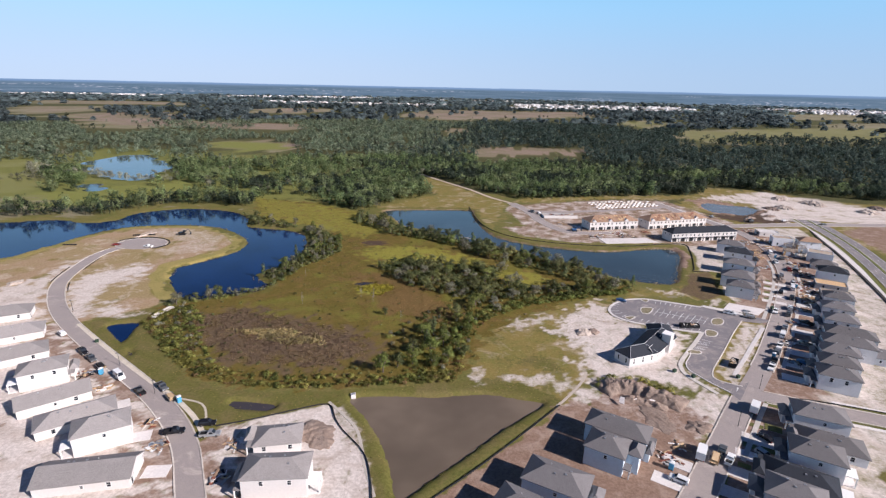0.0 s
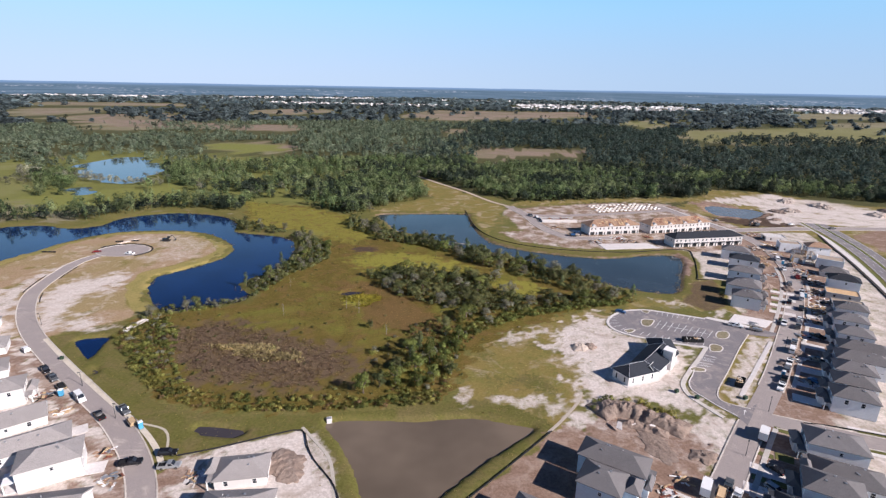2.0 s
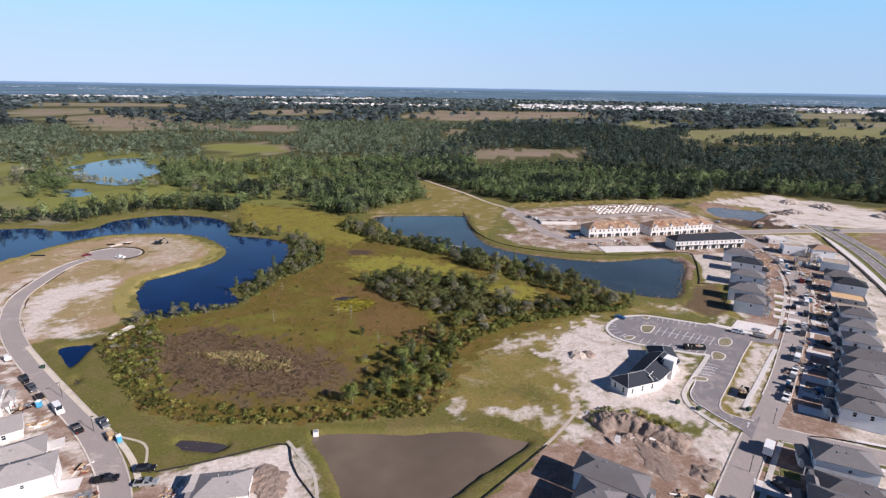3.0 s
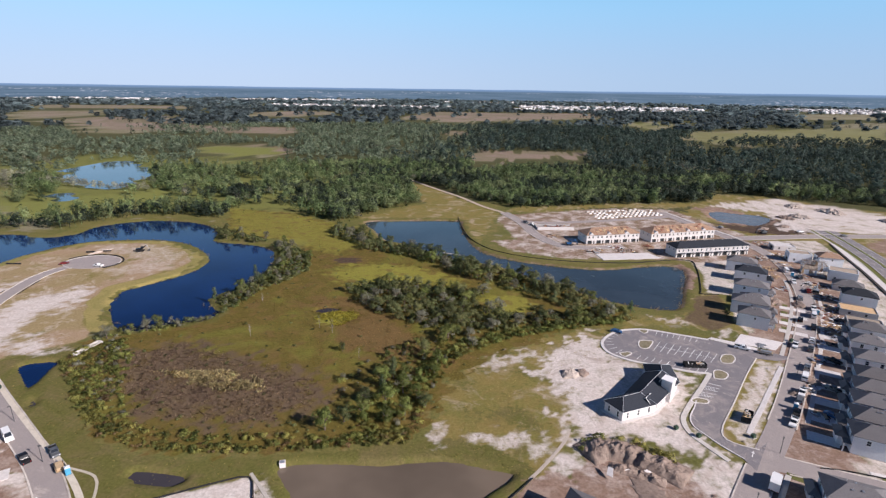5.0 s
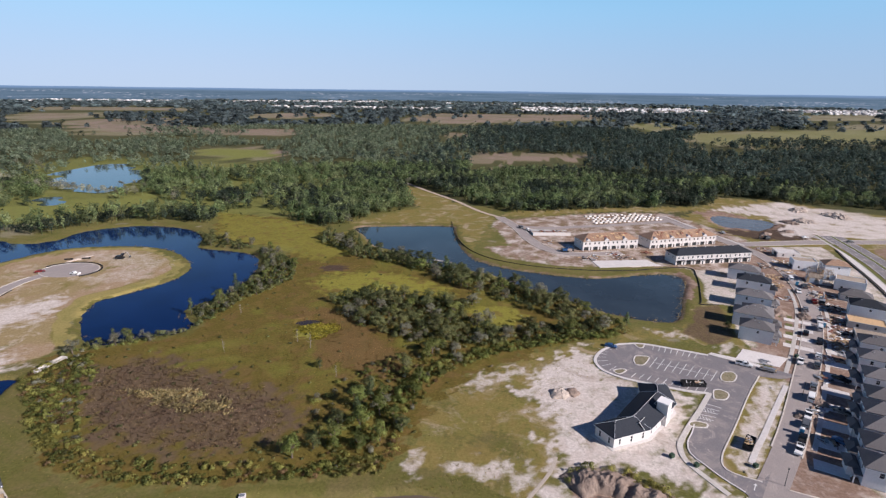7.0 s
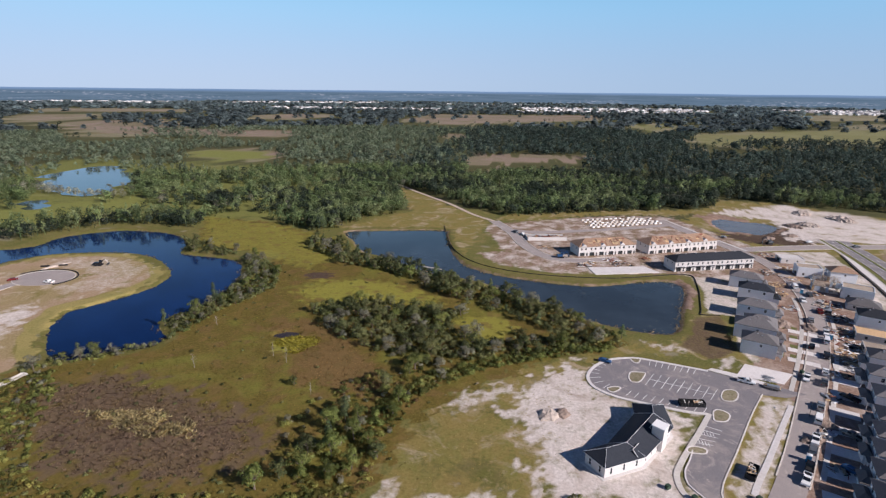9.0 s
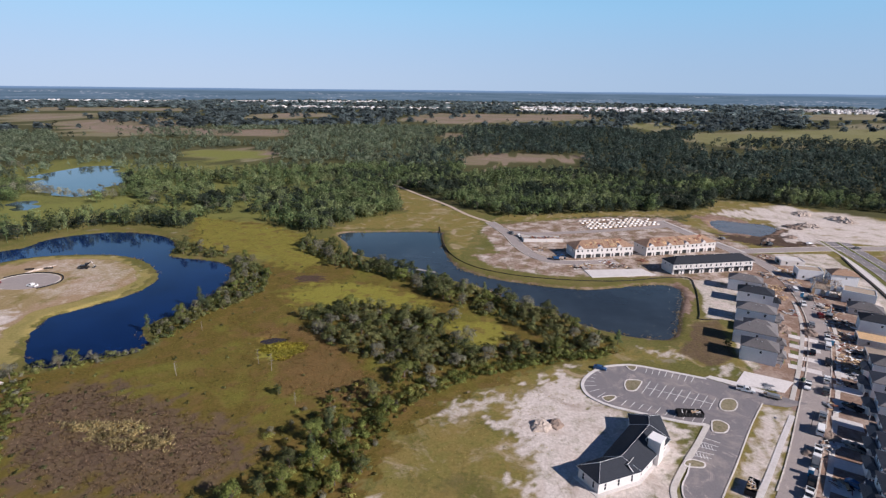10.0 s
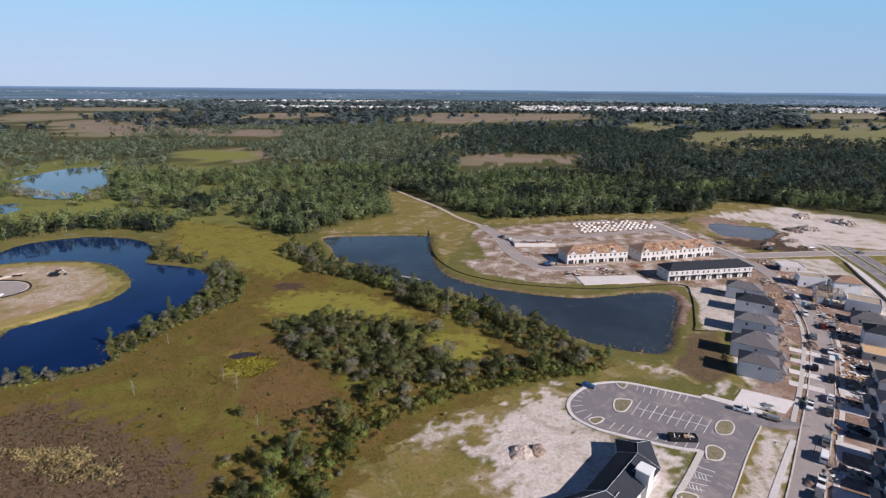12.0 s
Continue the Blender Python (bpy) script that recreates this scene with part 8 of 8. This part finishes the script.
def wood_places(r0, r1, spacing, seed, thin=0.0, tall=14.0):
    """Places in the woods between two distances, in the sector ahead."""
    r = np.random.RandomState(seed)
    span = radians(104)
    n = int(span / 2 * (r1 ** 2 - r0 ** 2) / spacing ** 2)
    d = np.sqrt(r0 ** 2 + (r1 ** 2 - r0 ** 2) * r.rand(n))
    a = radians(-57) + span * r.rand(n) + radians(0)
    x, y = d * np.sin(a), d * np.cos(a)
    ok = distance_to(FOREST, x, y) < 0
    half_open = wobble(x * 0.35, y, 90, 95) > 0.3
    for k, poly in enumerate(OPEN):
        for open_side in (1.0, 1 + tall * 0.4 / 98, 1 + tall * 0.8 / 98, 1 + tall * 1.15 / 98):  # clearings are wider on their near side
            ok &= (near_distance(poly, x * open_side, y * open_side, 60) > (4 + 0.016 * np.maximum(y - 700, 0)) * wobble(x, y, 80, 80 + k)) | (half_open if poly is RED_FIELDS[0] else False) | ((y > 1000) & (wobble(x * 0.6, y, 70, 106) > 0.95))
    for poly in TOWNS:
        ok &= (near_distance(poly, x, y, 60) > 0) | (r.rand(n) < 0.12)
    ok &= (near_distance(GLADE, x, y, 60) > 0) | (r.rand(n) < 0.25)
    ok &= wobble(x, y, 55, 91) < 1.15 - thin + 0.3 * r.rand(n)
    ok &= (x > -100 - 0.1 * y) | (y > 760) | (wobble(x, y, 46, 92) + 0.5 * wobble(x, y, 110, 93) < -0.02 + 0.12 * r.rand(n))
    ok &= wobble(x, y, 130, 90) < 1.25 - thin + 0.3 * r.rand(n)
    return np.stack([x[ok], y[ok]], 1)


def wood_template(kind, count, size, rng, stem=True):
    c = crown(kind, count, size, rng, 0.3)
    extra = []
    if stem:
        for a in (0.0, 2.1, 4.2):
            b = a + 2.1
            q = [np.array([0.014 * math.cos(v), 0.014 * math.sin(v), z]) for z in (0.0, 0.6) for v in (a, b)]
            extra += [(q[0], q[1], q[2]), (q[1], q[3], q[2])]
    if extra:
        extra = np.array(extra)
        c = np.concatenate([c, facing_out(extra, extra.mean(1) * np.array([1, 1, 0]))])
    return c


near_pine = [wood_template("pine", 150, 0.034, rng) for _ in range(4)] + [wood_template("oak", 190, 0.050, rng) for _ in range(6)]
near_oak = [wood_template("oak", 200, 0.052, rng) for _ in range(8)]
mid_tree = [wood_template("oak", 60, 0.09, rng, False) for _ in range(6)] + [wood_template("pine", 50, 0.065, rng, False) for _ in range(6)]
far_tree = [wood_template("oak", 24, 0.2, rng, False) for _ in range(6)]
for t in far_tree:  # far crowns catch the light from above
    t[:, :, 3:] = 0.45 * t[:, :, 3:] + np.array([0.25, -0.1, 0.6])
    t[:, :, 3:] /= np.linalg.norm(t[:, :, 3:], axis=2)[:, :, None]
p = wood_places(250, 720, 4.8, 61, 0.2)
r = np.random.RandomState(62)
is_pine = (wobble(p[:, 0], p[:, 1], 160, 63) + 0.5 * r.normal(size=len(p))) > -0.1 + p[:, 0] / 500
a = p[is_pine]
strewn("pine_wood", a, near_pine, r.uniform(6.5, 13.5, len(a)), r.uniform(0.8, 1.25, len(a)), LEAF_PINE, "dense tall pine woodland with thin pale trunks", "woodland", 0.2, 12)
a = p[~is_pine]
strewn("oak_wood", a, near_oak, r.uniform(5.5, 12, len(a)), r.uniform(0.8, 1.2, len(a)), LEAF_HAZY_FOREST, "dense dark green mixed woodland", "woodland", 0.2, 13)
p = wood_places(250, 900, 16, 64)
strewn("grey_wood", p[wobble(p[:, 0], p[:, 1], 200, 65) > 0.55], near_oak, 9.0, 1.0, LEAF_GREY, "pale grey wetland trees among woodland", "woodland", 0.2, 14)
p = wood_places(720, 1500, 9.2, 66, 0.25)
west = p[:, 0] < -60 + 60 * r.normal(size=len(p))
a, p = p[west], p[~west]
strewn("western_wood", a, mid_tree, r.uniform(6.5, 12, len(a)), r.uniform(1.0, 1.5, len(a)), LEAF_HAZY_WEST, "lighter haze-tinted green woodland farther off", "woodland", 0.5, 26)
strewn("middle_wood", p, mid_tree, r.uniform(9, 15, len(p)), r.uniform(0.9, 1.3, len(p)), LEAF_HAZY_MID, "dark green woodland farther off", "woodland", 0.5, 15)
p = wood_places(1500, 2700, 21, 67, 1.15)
strewn("far_wood", p, far_tree, r.uniform(12, 17, len(p)), r.uniform(1.2, 1.9, len(p)), LEAF_HAZY_FAR, "far dark woodland between fields", "woodland", 1.0, 16)
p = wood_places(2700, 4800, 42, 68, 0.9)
strewn("distant_wood", p, far_tree, r.uniform(14, 20, len(p)), r.uniform(1.8, 3.0, len(p)), LEAF_HAZY_FAR, "distant dark woodland", "woodland", 2.0, 17)
p = np.concatenate([curve_through(b, 16, True) for b in MEADOWS[2:6]]) + r.normal(size=(1, 2))
p = p[r.rand(len(p)) < 0.35]
strewn("hedge_trees", p, mid_tree, r.uniform(8, 14, len(p)), 1.2, LEAF_HAZY_FOREST, "dark trees along the field edges", "trees", 0.5, 18)

# belt of trees along the lagoon's far shore, and thin growth round the lake
BELT = [(-420, 332), (-353, 327), (-321, 343), (-292, 341), (-290, 362), (-264, 391), (-232, 395), (-200, 389), (-205, 402), (-235, 412), (-275, 408), (-306, 382), (-320, 360), (-360, 347), (-420, 352)]
FIELD_WOOD = [(440, 1100), (545, 1235), (800, 1220), (1150, 1240), (1150, 1000), (700, 1040), (420, 1040)]
p = np.array(scatter([FIELD_WOOD], 13, 83))
strewn("field_wood", p, mid_tree, r.uniform(11, 16, len(p)), 1.3, LEAF_HAZY_MID, "dark oak clump between two fields", "woodland", 0.5, 23)
LAKE_WOOD = [(-488, 482), (-445, 490), (-375, 476), (-330, 474), (-330, 488), (-375, 492), (-445, 512), (-540, 531)]
p = np.array(scatter([LAKE_WOOD], 5.5, 84, [LAKE, LAKE_ARM]))
strewn("lake_trees", p, near_oak, r.uniform(6, 10, len(p)), 0.9, LEAF_GREY, "pale grey thin trees before the lake", "trees", 0.1, 24)
LAKE_SIDE = [(-420, 500), (-360, 470), (-330, 520), (-300, 560), (-330, 620), (-368, 600), (-362, 540), (-375, 505)]
p = np.array(scatter([BELT], 3.9, 81, WATERS))
half = r.rand(len(p)) < 0.5
strewn("shore_pines", p[half], near_pine, r.uniform(9, 16.5, half.sum()), 0.85, LEAF_PINE, "row of pines along the lagoon's far shore", "trees", 0.1, 20)
strewn("shore_oaks", p[~half], near_oak, r.uniform(6, 12.5, (~half).sum()), 0.85, LEAF_HAZY_FOREST, "row of leafy trees along the lagoon's far shore", "trees", 0.1, 21)
p = np.array(scatter([LAKE_SIDE, [(-520, 470), (-440, 500), (-430, 470), (-500, 440)]], 9.0, 82, [LAKE, LAKE_ARM]))
strewn("lake_brush", p, near_oak, r.uniform(4, 8, len(p)), 1.2, LEAF_GREY, "pale grey wetland brush beside the lake", "shrubs", 0.1, 22)

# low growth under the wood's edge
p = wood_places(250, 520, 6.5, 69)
strewn("wood_brush", p, bush, r.uniform(1.0, 3.0, len(p)), r.uniform(0.8, 1.3, len(p)), LEAF_OAK, "low brush under the trees", "shrubs", 0.2, 19)

# far towns
def far_houses(count, corners, seed):
    r = np.random.RandomState(seed)
    g = Geo()
    (ax, ay), (bx, by), deep = corners
    for k in range(count):
        t, d = r.rand(), r.rand() * deep
        x, y = ax + (bx - ax) * t, ay + (by - ay) * t + d
        l, w, h = r.uniform(12, 22), r.uniform(10, 15), r.uniform(4, 7)
        a = r.choice([0.2, 1.77]) + r.normal() * 0.1
        c, s = math.cos(a), math.sin(a)
        q = [(-l, -w), (l, -w), (l, w), (-l, w)]
        v = [(x + (u * c - vv * s) / 2, y + (u * s + vv * c) / 2, z) for z in (0, h) for u, vv in q] + [(x - l / 4 * c, y - l / 4 * s, h + 2.6), (x + l / 4 * c, y + l / 4 * s, h + 2.6)]
        g.add(v, [(0, 1, 5, 4), (1, 2, 6, 5), (2, 3, 7, 6), (3, 0, 4, 7), (4, 5, 9, 8), (6, 7, 8, 9), (5, 6, 9), (7, 4, 8)])
    return g


def town_material():
    s = Shader("pale far houses", 0.8)
    g = s.node("ShaderNodeNewGeometry")
    return s.done(s.mix(s.span(g.outputs["Random Per Island"], 0.2, 0.9), (0.3, 0.28, 0.27), (0.85, 0.83, 0.82)))


TOWN = town_material()
for k, (n, corners) in enumerate([(520, ((-3350, 3100), (-2300, 3350), 500)), (320, ((-2100, 3500), (-1000, 3900), 600)), (200, ((-1300, 2700), (-300, 2750), 250)), (420, ((100, 3000), (1150, 3150), 420)), (160, ((0, 2650), (1000, 2750), 200)), (900, ((1700, 3000), (3300, 3050), 700)), (60, ((-600, 3800), (300, 3900), 500))]):
    tagged(part("far_houses", far_houses(n, corners, 400 + k), TOWN), "distant pale houses of a far suburb", "houses", kind="stuff")
